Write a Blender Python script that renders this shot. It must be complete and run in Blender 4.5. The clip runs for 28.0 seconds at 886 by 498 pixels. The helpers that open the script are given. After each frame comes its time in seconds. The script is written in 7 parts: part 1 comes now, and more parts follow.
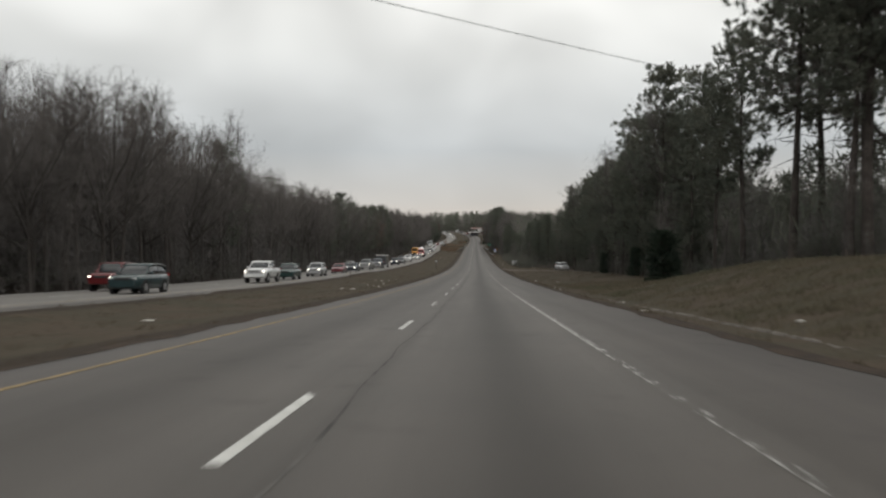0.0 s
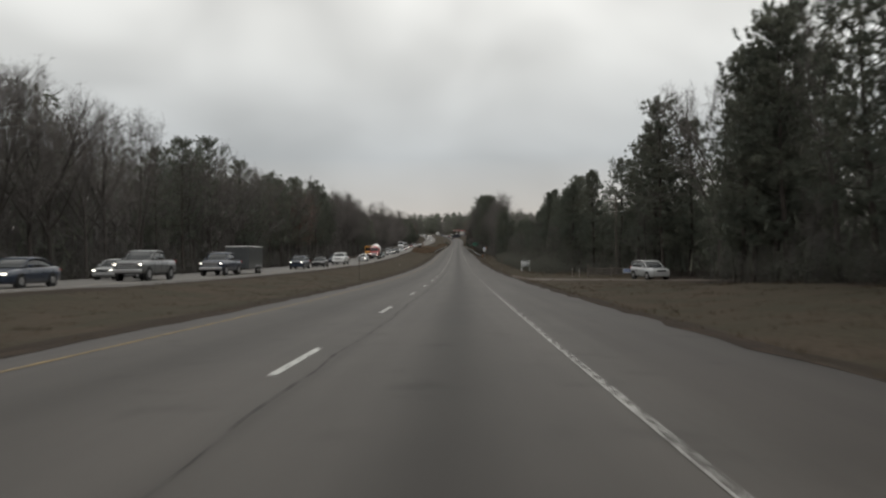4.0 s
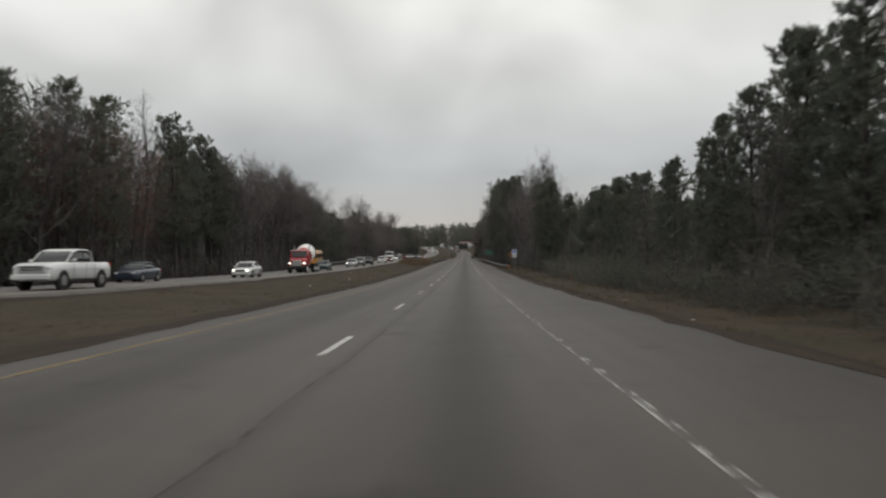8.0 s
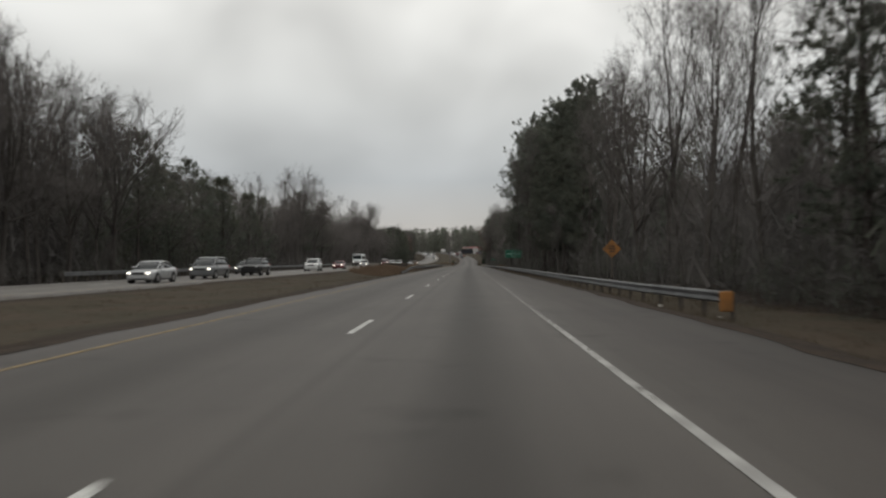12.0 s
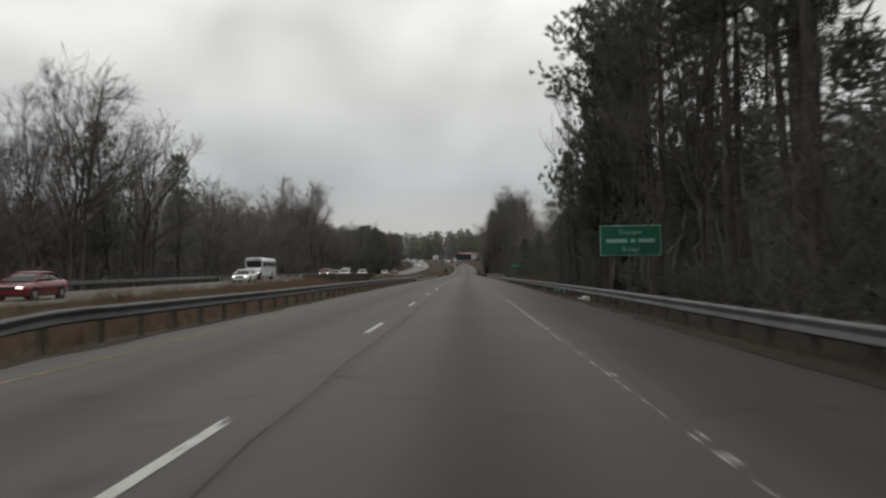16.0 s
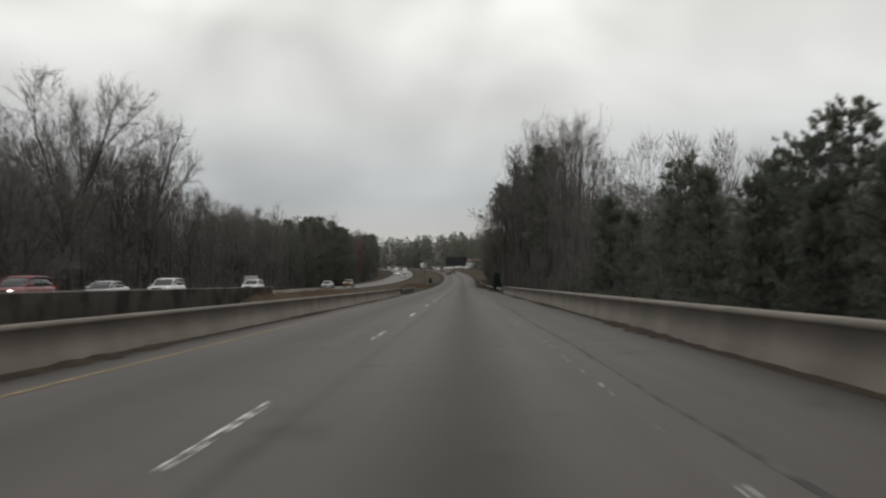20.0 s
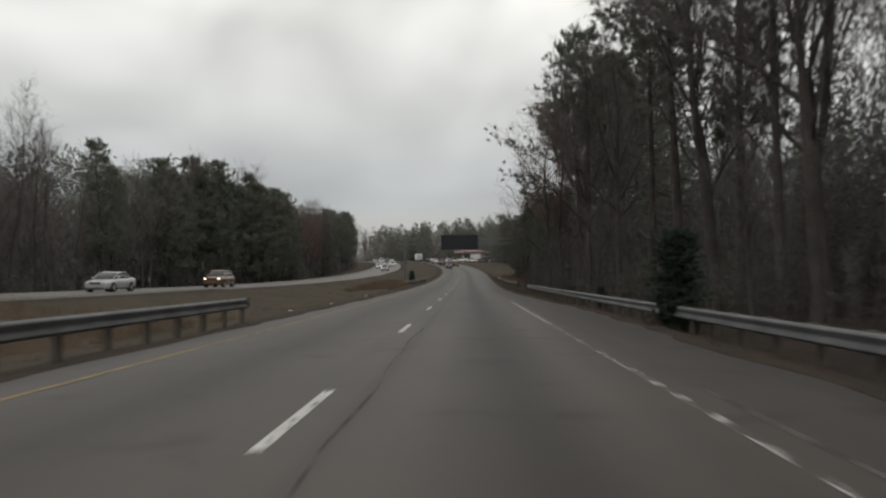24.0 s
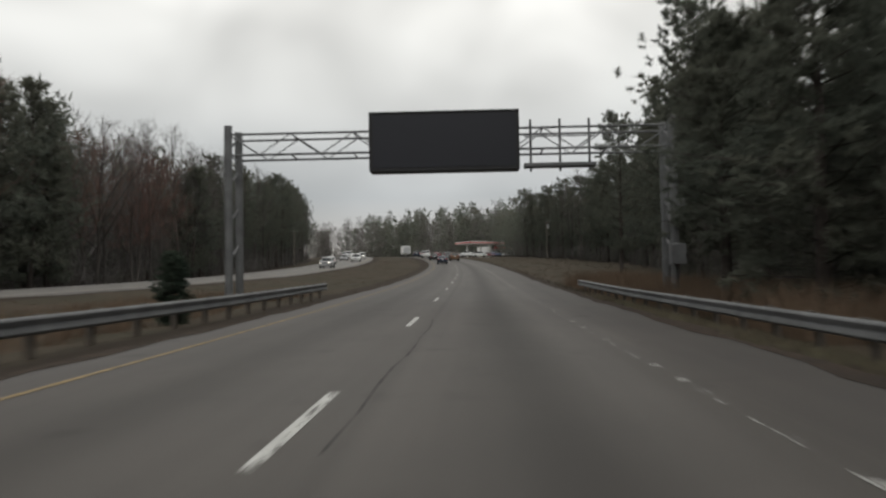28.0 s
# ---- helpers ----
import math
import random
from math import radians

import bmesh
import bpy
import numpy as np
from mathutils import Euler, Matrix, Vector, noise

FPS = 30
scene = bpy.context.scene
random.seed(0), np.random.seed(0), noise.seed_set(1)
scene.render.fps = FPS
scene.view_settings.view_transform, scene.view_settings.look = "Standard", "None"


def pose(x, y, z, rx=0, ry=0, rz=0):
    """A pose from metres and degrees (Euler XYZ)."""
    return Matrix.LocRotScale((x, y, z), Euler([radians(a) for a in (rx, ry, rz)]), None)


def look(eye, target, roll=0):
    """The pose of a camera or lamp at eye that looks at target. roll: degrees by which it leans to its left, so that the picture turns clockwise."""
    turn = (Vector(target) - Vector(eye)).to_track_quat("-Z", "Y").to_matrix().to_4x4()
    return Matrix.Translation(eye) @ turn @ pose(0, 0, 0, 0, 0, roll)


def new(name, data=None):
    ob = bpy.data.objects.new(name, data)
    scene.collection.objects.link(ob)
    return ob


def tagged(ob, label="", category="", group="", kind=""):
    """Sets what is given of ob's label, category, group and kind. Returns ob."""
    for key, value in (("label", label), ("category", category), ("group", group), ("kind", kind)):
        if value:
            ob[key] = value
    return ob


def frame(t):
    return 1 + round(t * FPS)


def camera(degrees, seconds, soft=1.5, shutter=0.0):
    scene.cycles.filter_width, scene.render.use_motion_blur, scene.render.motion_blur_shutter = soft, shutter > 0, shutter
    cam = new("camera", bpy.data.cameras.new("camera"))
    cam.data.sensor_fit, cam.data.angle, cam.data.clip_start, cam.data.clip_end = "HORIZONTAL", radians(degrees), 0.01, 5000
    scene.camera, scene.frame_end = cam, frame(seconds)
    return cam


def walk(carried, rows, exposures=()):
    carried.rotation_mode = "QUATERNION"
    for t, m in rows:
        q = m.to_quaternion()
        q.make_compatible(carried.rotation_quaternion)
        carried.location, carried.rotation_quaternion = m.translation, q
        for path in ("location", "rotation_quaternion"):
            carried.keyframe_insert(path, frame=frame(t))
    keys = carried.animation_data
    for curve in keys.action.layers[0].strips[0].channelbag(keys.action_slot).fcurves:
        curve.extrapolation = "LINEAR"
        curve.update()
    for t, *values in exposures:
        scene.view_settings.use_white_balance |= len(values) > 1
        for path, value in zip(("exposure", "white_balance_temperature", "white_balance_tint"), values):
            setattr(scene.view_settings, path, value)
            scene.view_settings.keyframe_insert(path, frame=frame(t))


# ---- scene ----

# ---------------------------------------------------------------- the road's line
# heading (left positive) and climb in degrees at every 60 m from -60 m on
HEAD = [-0.1, -0.22, -0.09, -0.31, 0.08, 0.03, 0.05, 0.07, 0.09, -0.36, -0.02, -0.17, -0.04, -0.27, 1.19, 5.59, 9.5, 17, 28, 38, 44, 46]
CLIMB = [-3.46, -2.93, -2.34, -1.74, -1.07, -0.29, 0.34, 0.18, 0.17, 0.03, 0.02, 0.24, 0.45, 1.43, 2.25, 2.64, 2.4, 1.6, 0.8, 0.3, 0, 0]
KNOT = np.arange(-60, 1201, 60.0)
SS = np.arange(-60, 1201, 2.0)


def smoothed(values):
    v = np.interp(SS, KNOT, np.radians(values))
    return np.convolve(np.pad(v, 10, "edge"), np.ones(21) / 21, "valid")


PSI, GRADE = smoothed(HEAD), smoothed(CLIMB)
RX, RY, RZ = np.cumsum(-np.sin(PSI)) * 2, np.cumsum(np.cos(PSI)) * 2, np.cumsum(np.tan(GRADE)) * 2
RX, RY, RZ = RX - RX[30], RY - RY[30], RZ - RZ[30]


def line(s):
    """Centre line at s metres: x, y, z, heading, climb (numbers or arrays). Straight on before and after its ends."""
    s = np.asarray(s, float)
    c = np.clip(s, SS[0], SS[-1])
    x, y, z, p, g = (np.interp(c, SS, a) for a in (RX, RY, RZ, PSI, GRADE))
    over = s - c
    return x - np.sin(p) * over, y + np.cos(p) * over, z + np.tan(g) * over, p, g


def on(s, d, up=0.0):
    """The place s metres along the road, d metres right of the lane line, up metres over the pavement."""
    x, y, z, p, g = line(s)
    return Vector((float(x + d * np.cos(p)), float(y + d * np.sin(p)), float(z + up)))


def turn(s, d, up=0.0, rz=0.0):
    """A pose there, turned with the road."""
    p = float(line(s)[3])
    v = on(s, d, up)
    return pose(v.x, v.y, v.z, 0, 0, math.degrees(p) + rz)


# ---------------------------------------------------------------- camera
cam = camera(58.64, 28.0, 2.3, 0.35)
# seconds, metres along, metres right of the lane line, yaw from the road, pitch from the road, roll
WALK = [
    (0, 0.08, 1.69, 2.52, 1.87, 0.17),
    (1, 23.27, 1.73, 2.08, 1.94, 0.35),
    (2, 46.43, 1.83, 1.79, 1.83, 0.16),
    (3, 69.99, 2.03, 1.29, 1.50, 0.44),
    (6, 140.86, 2.17, 1.34, 1.59, 0.10),
    (7, 164.72, 2.00, 1.54, 1.50, 0.27),
    (8, 188.80, 2.08, 1.56, 1.52, 0.66),
    (9, 212.76, 2.24, 1.58, 1.36, 0.48),
    (10, 236.65, 2.26, 1.47, 1.42, 0.68),
    (11, 260.46, 2.23, 1.89, 1.09, 0.65),
    (12, 284.18, 2.04, 1.88, 0.97, 0.29),
    (15, 355.70, 1.99, 1.82, 1.57, 0.78),
    (16, 379.42, 2.00, 1.63, 1.58, 0.82),
    (17, 403.32, 2.06, 1.71, 1.52, 0.87),
    (18, 427.27, 2.02, 1.52, 1.89, 1.43),
    (19, 451.08, 1.95, 1.61, 2.24, 1.07),
    (20, 475.14, 2.07, 1.57, 2.46, 1.12),
    (21, 499.29, 2.27, 1.82, 1.73, 1.19),
    (24, 572.42, 1.52, 1.72, 2.13, 0.60),
    (25, 596.93, 1.34, 2.18, 1.78, 0.70),
    (26, 621.64, 1.36, 2.05, 1.86, 1.70),
    (27, 646.17, 1.42, 2.09, 1.86, 1.33),
    (28, 670.65, 1.42, 2.10, 1.63, 0.96),
]
rows = []
for t, s, d, yaw, pitch, roll in WALK:
    v = on(s, d, 1.224)
    p, g = (math.degrees(float(a)) for a in line(s)[3:])
    rows.append((t, pose(v.x, v.y, v.z, 90 + g + pitch, roll, p + yaw)))
walk(cam, rows, exposures=[(0.0, 0.17), (2.0, 0.16), (3.0, 0.08), (5.0, 0.0), (8.0, -0.04), (12.0, -0.06), (16.0, -0.02), (20.0, -0.03), (21.0, 0.0), (25.0, -0.04), (26.0, -0.08), (27.0, -0.06), (28.0, 0.03)])

# ---------------------------------------------------------------- sky and light
world = bpy.data.worlds.new("overcast_sky")
scene.world = world
world.use_nodes = True
wt = world.node_tree
wt.nodes.clear()


def wn(kind, **inputs):
    n = wt.nodes.new(kind)
    for k, v in inputs.items():
        n.inputs[k.replace("_", " ")].default_value = v
    return n


def wmath(op, a, b=0.0, clamp=False):
    n = wt.nodes.new("ShaderNodeMath")
    n.operation, n.use_clamp = op, clamp
    for i, v in enumerate((a, b)):
        if isinstance(v, (int, float)):
            n.inputs[i].default_value = v
        else:
            wt.links.new(v, n.inputs[i])
    return n.outputs[0]


coord = wn("ShaderNodeTexCoord")
sep = wn("ShaderNodeSeparateXYZ")
wt.links.new(coord.outputs["Generated"], sep.inputs[0])
upz = wmath("MAXIMUM", sep.outputs[2], 0.0)
flat = wmath("ADD", upz, 0.5)
com = wn("ShaderNodeCombineXYZ")
wt.links.new(wmath("DIVIDE", sep.outputs[0], flat), com.inputs[0])
wt.links.new(wmath("DIVIDE", sep.outputs[1], flat), com.inputs[1])
shift = wn("ShaderNodeVectorMath")
shift.inputs[1].default_value = (0.35, 0.1, 0.0)
wt.links.new(com.outputs[0], shift.inputs[0])
clouds = wn("ShaderNodeTexNoise", Scale=3.3, Detail=2.5, Roughness=0.42, Distortion=0.35)
wt.links.new(shift.outputs[0], clouds.inputs["Vector"])
wide = wn("ShaderNodeTexNoise", Scale=0.9, Detail=2.0)
wt.links.new(com.outputs[0], wide.inputs["Vector"])
ramp = wn("ShaderNodeValToRGB")
wt.links.new(wmath("MULTIPLY", upz, 1.9, True), ramp.inputs[0])
stops = ramp.color_ramp.elements
stops[0].position, stops[0].color = 0.0, (0.58, 0.52, 0.47, 1)
stops[1].position, stops[1].color = 1.0, (0.97, 0.965, 0.92, 1)
for place, colour in ((0.08, (0.52, 0.505, 0.485)), (0.2, (0.465, 0.485, 0.495)), (0.42, (0.69, 0.695, 0.673)), (0.62, (0.85, 0.845, 0.807))):
    stops.new(place).color = (*colour, 1)
grey = wmath("ADD", wmath("MULTIPLY", clouds.outputs[0], 1.6), wmath("MULTIPLY", wide.outputs[0], 0.6))
shade = wmath("ADD", wmath("MULTIPLY", wmath("SUBTRACT", grey, 1.055), wmath("ADD", wmath("MULTIPLY", upz, 2.2, True), 0.12)), 1.0)
tint = wn("ShaderNodeMix")
tint.data_type, tint.blend_type = "RGBA", "MULTIPLY"
tint.inputs[0].default_value = 1.0
wt.links.new(ramp.outputs[0], tint.inputs[6])
wt.links.new(shade, tint.inputs[7])
sky = wt.nodes.new("ShaderNodeTexSky")
sky.sky_type, sky.sun_disc, sky.sun_elevation, sky.sun_rotation = "NISHITA", False, radians(38), radians(10)
veil = wn("ShaderNodeBackground", Strength=1.0)
wt.links.new(tint.outputs[2], veil.inputs[0])
clear = wn("ShaderNodeBackground", Strength=0.06)
wt.links.new(sky.outputs[0], clear.inputs[0])
mixed = wn("ShaderNodeMixShader", Fac=0.06)
wt.links.new(veil.outputs[0], mixed.inputs[1])
wt.links.new(clear.outputs[0], mixed.inputs[2])
wout = wn("ShaderNodeOutputWorld")
wt.links.new(mixed.outputs[0], wout.inputs[0])

sun = new("sun", bpy.data.lights.new("sun", "SUN"))
sun.data.energy, sun.data.angle, sun.data.color = 0.5, radians(40), (1.0, 0.96, 0.9)
sun.matrix_world = look((30, 0, 120), (10, 100, 0))


# ---------------------------------------------------------------- materials
def mat(name, colour, rough=0.8, metal=0.0, spread=0.25, scale=3.0, fine=40.0, bump=0.15, other=None, random_value=0.0, emit=0.0, spec=0.4, upward=0.0, thin=0.0):
    """A surface with a broad and a fine grain, an optional second colour in patches, and small relief."""
    m = bpy.data.materials.new(name)
    m.use_nodes = True
    nt = m.node_tree
    b = nt.nodes["Principled BSDF"]
    b.inputs["Roughness"].default_value, b.inputs["Metallic"].default_value = rough, metal
    b.inputs["Specular IOR Level"].default_value = spec
    tc = nt.nodes.new("ShaderNodeTexCoord")
    n1, n2 = nt.nodes.new("ShaderNodeTexNoise"), nt.nodes.new("ShaderNodeTexNoise")
    for n, sc in ((n1, scale), (n2, fine)):
        n.inputs["Scale"].default_value, n.inputs["Detail"].default_value = sc, 3.0
        nt.links.new(tc.outputs["Object"], n.inputs["Vector"])
    mixp = nt.nodes.new("ShaderNodeMix")
    mixp.data_type = "RGBA"
    mixp.inputs[6].default_value = (*colour, 1)
    mixp.inputs[7].default_value = (*(other or colour), 1)
    rr = nt.nodes.new("ShaderNodeMapRange")
    rr.inputs["From Min"].default_value, rr.inputs["From Max"].default_value = 0.38, 0.62
    nt.links.new(n1.outputs[0], rr.inputs["Value"])
    nt.links.new(rr.outputs[0], mixp.inputs[0])
    val = nt.nodes.new("ShaderNodeMath")
    val.operation = "MULTIPLY_ADD"
    val.inputs[1].default_value, val.inputs[2].default_value = spread * 2, 1 - spread
    nt.links.new(n2.outputs[0], val.inputs[0])
    hue = nt.nodes.new("ShaderNodeHueSaturation")
    nt.links.new(mixp.outputs[2], hue.inputs["Color"])
    last = val.outputs[0]
    if random_value:
        info = nt.nodes.new("ShaderNodeObjectInfo")
        geo = nt.nodes.new("ShaderNodeNewGeometry")
        add = nt.nodes.new("ShaderNodeMath")
        add.operation = "ADD"
        nt.links.new(info.outputs["Random"], add.inputs[0])
        nt.links.new(geo.outputs["Random Per Island"], add.inputs[1])
        rv = nt.nodes.new("ShaderNodeMath")
        rv.operation = "MULTIPLY_ADD"
        rv.inputs[1].default_value, rv.inputs[2].default_value = random_value, 1 - random_value
        nt.links.new(add.outputs[0], rv.inputs[0])
        mu = nt.nodes.new("ShaderNodeMath")
        mu.operation = "MULTIPLY"
        nt.links.new(last, mu.inputs[0])
        nt.links.new(rv.outputs[0], mu.inputs[1])
        last = mu.outputs[0]
    nt.links.new(last, hue.inputs["Value"])
    nt.links.new(hue.outputs[0], b.inputs["Base Color"])
    if bump:
        bp = nt.nodes.new("ShaderNodeBump")
        bp.inputs["Strength"].default_value, bp.inputs["Distance"].default_value = bump, 0.02
        nt.links.new(n2.outputs[0], bp.inputs["Height"])
        nt.links.new(bp.outputs[0], b.inputs["Normal"])
    if upward:
        geo2 = nt.nodes.new("ShaderNodeNewGeometry")
        lean = nt.nodes.new("ShaderNodeMix")
        lean.data_type = "VECTOR"
        lean.inputs[0].default_value, lean.inputs[5].default_value = upward, (0, 0, 1)
        nt.links.new(geo2.outputs["Normal"], lean.inputs[4])
        nrm = nt.nodes.new("ShaderNodeVectorMath")
        nrm.operation = "NORMALIZE"
        nt.links.new(lean.outputs[1], nrm.inputs[0])
        nt.links.new(nrm.outputs[0], b.inputs["Normal"])
    if thin:
        out = next(n for n in nt.nodes if n.type == "OUTPUT_MATERIAL")
        glow = nt.nodes.new("ShaderNodeBsdfTranslucent")
        nt.links.new(hue.outputs[0], glow.inputs["Color"])
        both = nt.nodes.new("ShaderNodeMixShader")
        both.inputs[0].default_value = thin
        nt.links.new(b.outputs[0], both.inputs[1])
        nt.links.new(glow.outputs[0], both.inputs[2])
        nt.links.new(both.outputs[0], out.inputs["Surface"])
    if emit:
        b.inputs["Emission Color"].default_value = (*colour, 1)
        b.inputs["Emission Strength"].default_value = emit
    return m


def asphalt(name, base, lanes, shoulder):
    """Worn grey asphalt: UV holds metres across and along; tyre tracks and oil darken the lanes' middles; a narrow band
    paints the seam's soft shadow.
    """
    m = mat(name, base, 0.66, 0, 0.22, 0.35, 60, 0.12, tuple(c * 0.86 for c in base), spec=0.5)
    nt = m.node_tree
    hue = next(n for n in nt.nodes if n.type == "HUE_SAT")
    b = nt.nodes["Principled BSDF"]
    uv = nt.nodes.new("ShaderNodeUVMap")
    uv.uv_map = "across_along"
    sp = nt.nodes.new("ShaderNodeSeparateXYZ")
    nt.links.new(uv.outputs[0], sp.inputs[0])

    def m2(op, a, bb=0.0, c=0.0):
        n = nt.nodes.new("ShaderNodeMath")
        n.operation = op
        for i, v in enumerate((a, bb, c)):
            if isinstance(v, (int, float)):
                n.inputs[i].default_value = v
            else:
                nt.links.new(v, n.inputs[i])
        return n.outputs[0]

    cm = nt.nodes.new("ShaderNodeMapping")
    cm.inputs["Scale"].default_value = (1.0, 0.03, 1.0)
    nt.links.new(uv.outputs[0], cm.inputs["Vector"])
    streak = nt.nodes.new("ShaderNodeTexNoise")
    streak.inputs["Scale"].default_value, streak.inputs["Detail"].default_value = 1.6, 4.0
    nt.links.new(cm.outputs[0], streak.inputs["Vector"])
    total = m2("MULTIPLY_ADD", streak.outputs[0], 0.52, 0.72)
    for centre, half, depth in lanes:
        q = m2("DIVIDE", m2("SUBTRACT", sp.outputs[0], centre), half)
        bell = m2("POWER", 2.718, m2("MULTIPLY", m2("MULTIPLY", q, q), -1.0))
        total = m2("SUBTRACT", total, m2("MULTIPLY", m2("MULTIPLY", bell, depth), m2("MULTIPLY_ADD", streak.outputs[0], 1.2, 0.4)))
    lo, hi, gain = shoulder
    side = m2("MULTIPLY", m2("GREATER_THAN", sp.outputs[0], lo), m2("LESS_THAN", sp.outputs[0], hi))
    total = m2("ADD", total, m2("MULTIPLY", side, gain))
    blot = nt.nodes.new("ShaderNodeTexNoise")
    blot.inputs["Scale"].default_value, blot.inputs["Detail"].default_value = 0.9, 5.0
    nt.links.new(uv.outputs[0], blot.inputs["Vector"])
    spots = nt.nodes.new("ShaderNodeMapRange")
    spots.inputs["From Min"].default_value, spots.inputs["From Max"].default_value = 0.60, 0.74
    spots.inputs["To Min"].default_value, spots.inputs["To Max"].default_value = 1.0, 0.72
    nt.links.new(blot.outputs[0], spots.inputs["Value"])
    total = m2("MULTIPLY", total, spots.outputs[0])
    out = nt.nodes.new("ShaderNodeMix")
    out.data_type, out.blend_type = "RGBA", "MULTIPLY"
    out.inputs[0].default_value = 1.0
    nt.links.new(hue.outputs[0], out.inputs[6])
    nt.links.new(total, out.inputs[7])
    nt.links.new(out.outputs[2], b.inputs["Base Color"])
    nt.links.new(m2("MULTIPLY", total, 0.5), b.inputs["Specular IOR Level"])
    return m


# shoulder gain -0.05: a dark windscreen reflection put into the asphalt's colour
# the band at 0.46 is the tar seam's soft shadow, painted in
ASPHALT = asphalt("asphalt_worn", (0.0552, 0.0472, 0.0412), [(2.05, 0.58, 0.40), (-1.75, 0.72, 0.28), (0.46, 0.10, 0.16), (-2.75, 0.35, 0.10)], (3.95, 9.0, -0.05))
ASPHALT_PALE = asphalt("asphalt_pale", (0.138, 0.129, 0.120), [(2.05, 0.6, 0.12), (-1.75, 0.6, 0.12)], (3.95, 9.0, 0.02))
ASPHALT_RED = mat("gravel_drive", (0.115, 0.097, 0.084), 0.95, 0, 0.3, 0.8, 30, 0.5, (0.09, 0.074, 0.062))
PAINT_EDGE = mat("road_paint_faded", (0.47, 0.465, 0.45), 0.8, 0, 0.35, 2.5, 14, 0.1, (0.34, 0.335, 0.32))
PAINT_YELLOW_FAR = mat("road_paint_yellow", (0.29, 0.205, 0.085), 0.8, 0, 0.3, 1.5, 16, 0.1, (0.17, 0.13, 0.075))


def flaking(name, colour, other):
    """Road paint that has flaked off in patches: the more the wear in its UV, the larger the holes."""
    m = mat(name, colour, 0.8, 0, 0.3, 2.0, 18, 0.1, other)
    nt = m.node_tree
    b = nt.nodes["Principled BSDF"]
    out = next(n for n in nt.nodes if n.type == "OUTPUT_MATERIAL")
    place, worn = nt.nodes.new("ShaderNodeUVMap"), nt.nodes.new("ShaderNodeUVMap")
    place.uv_map, worn.uv_map = "across_along", "wear"
    sp, sw = nt.nodes.new("ShaderNodeSeparateXYZ"), nt.nodes.new("ShaderNodeSeparateXYZ")
    nt.links.new(place.outputs[0], sp.inputs[0])
    nt.links.new(worn.outputs[0], sw.inputs[0])
    info = nt.nodes.new("ShaderNodeObjectInfo")

    def m2(op, a, bb=0.0, c=0.0, clamp=False):
        n = nt.nodes.new("ShaderNodeMath")
        n.operation, n.use_clamp = op, clamp
        for i, v in enumerate((a, bb, c)):
            if isinstance(v, (int, float)):
                n.inputs[i].default_value = v
            else:
                nt.links.new(v, n.inputs[i])
        return n.outputs[0]

    com3 = nt.nodes.new("ShaderNodeCombineXYZ")
    nt.links.new(m2("MULTIPLY", sp.outputs[0], 9.0), com3.inputs[0])
    nt.links.new(m2("MULTIPLY", sp.outputs[1], 3.6), com3.inputs[1])
    nt.links.new(m2("MULTIPLY", info.outputs["Random"], 50.0), com3.inputs[2])
    flakes = nt.nodes.new("ShaderNodeTexNoise")
    flakes.inputs["Scale"].default_value, flakes.inputs["Detail"].default_value, flakes.inputs["Roughness"].default_value = 1.0, 5.0, 0.62
    nt.links.new(com3.outputs[0], flakes.inputs["Vector"])
    rim = m2("MULTIPLY", m2("LESS_THAN", sp.outputs[0], -0.025), 0.10)
    blocks = nt.nodes.new("ShaderNodeTexNoise")
    blocks.noise_dimensions = "1D"
    blocks.inputs["Scale"].default_value, blocks.inputs["Detail"].default_value = 1.0, 2.0
    nt.links.new(m2("MULTIPLY_ADD", sp.outputs[1], 1.7, m2("MULTIPLY", info.outputs["Random"], 70.0)), blocks.inputs["W"])
    left = m2("ADD", m2("MULTIPLY", m2("SUBTRACT", blocks.outputs[0], 0.5), m2("MAXIMUM", m2("MULTIPLY_ADD", sw.outputs[0], 2.3, -0.69), 0.05)), m2("ADD", flakes.outputs[0], rim))
    over = m2("SUBTRACT", left, m2("MULTIPLY_ADD", sw.outputs[0], 0.46, 0.29))
    cover = m2("MULTIPLY", over, 11.0, clamp=True)
    bare = nt.nodes.new("ShaderNodeBsdfTransparent")
    mx = nt.nodes.new("ShaderNodeMixShader")
    nt.links.new(m2("MULTIPLY", cover, 0.92), mx.inputs[0])
    nt.links.new(bare.outputs[0], mx.inputs[1])
    nt.links.new(b.outputs[0], mx.inputs[2])
    nt.links.new(mx.outputs[0], out.inputs["Surface"])
    return m


PAINT_WHITE = flaking("road_paint_white", (0.54, 0.54, 0.52), (0.42, 0.42, 0.40))
PAINT_EDGE_WORN = flaking("road_paint_worn", (0.38, 0.375, 0.36), (0.26, 0.255, 0.245))
PAINT_YELLOW = flaking("road_paint_worn_yellow", (0.25, 0.18, 0.085), (0.17, 0.13, 0.075))
CRACK = mat("tar_seam", (0.03, 0.028, 0.027), 0.9, 0, 0.3, 2, 20, 0.2, (0.08, 0.075, 0.07))
GRASS = mat("dormant_grass", (0.060, 0.047, 0.035), 1.0, 0, 0.5, 0.3, 5.0, 0.8, (0.047, 0.042, 0.030), spec=0.1)


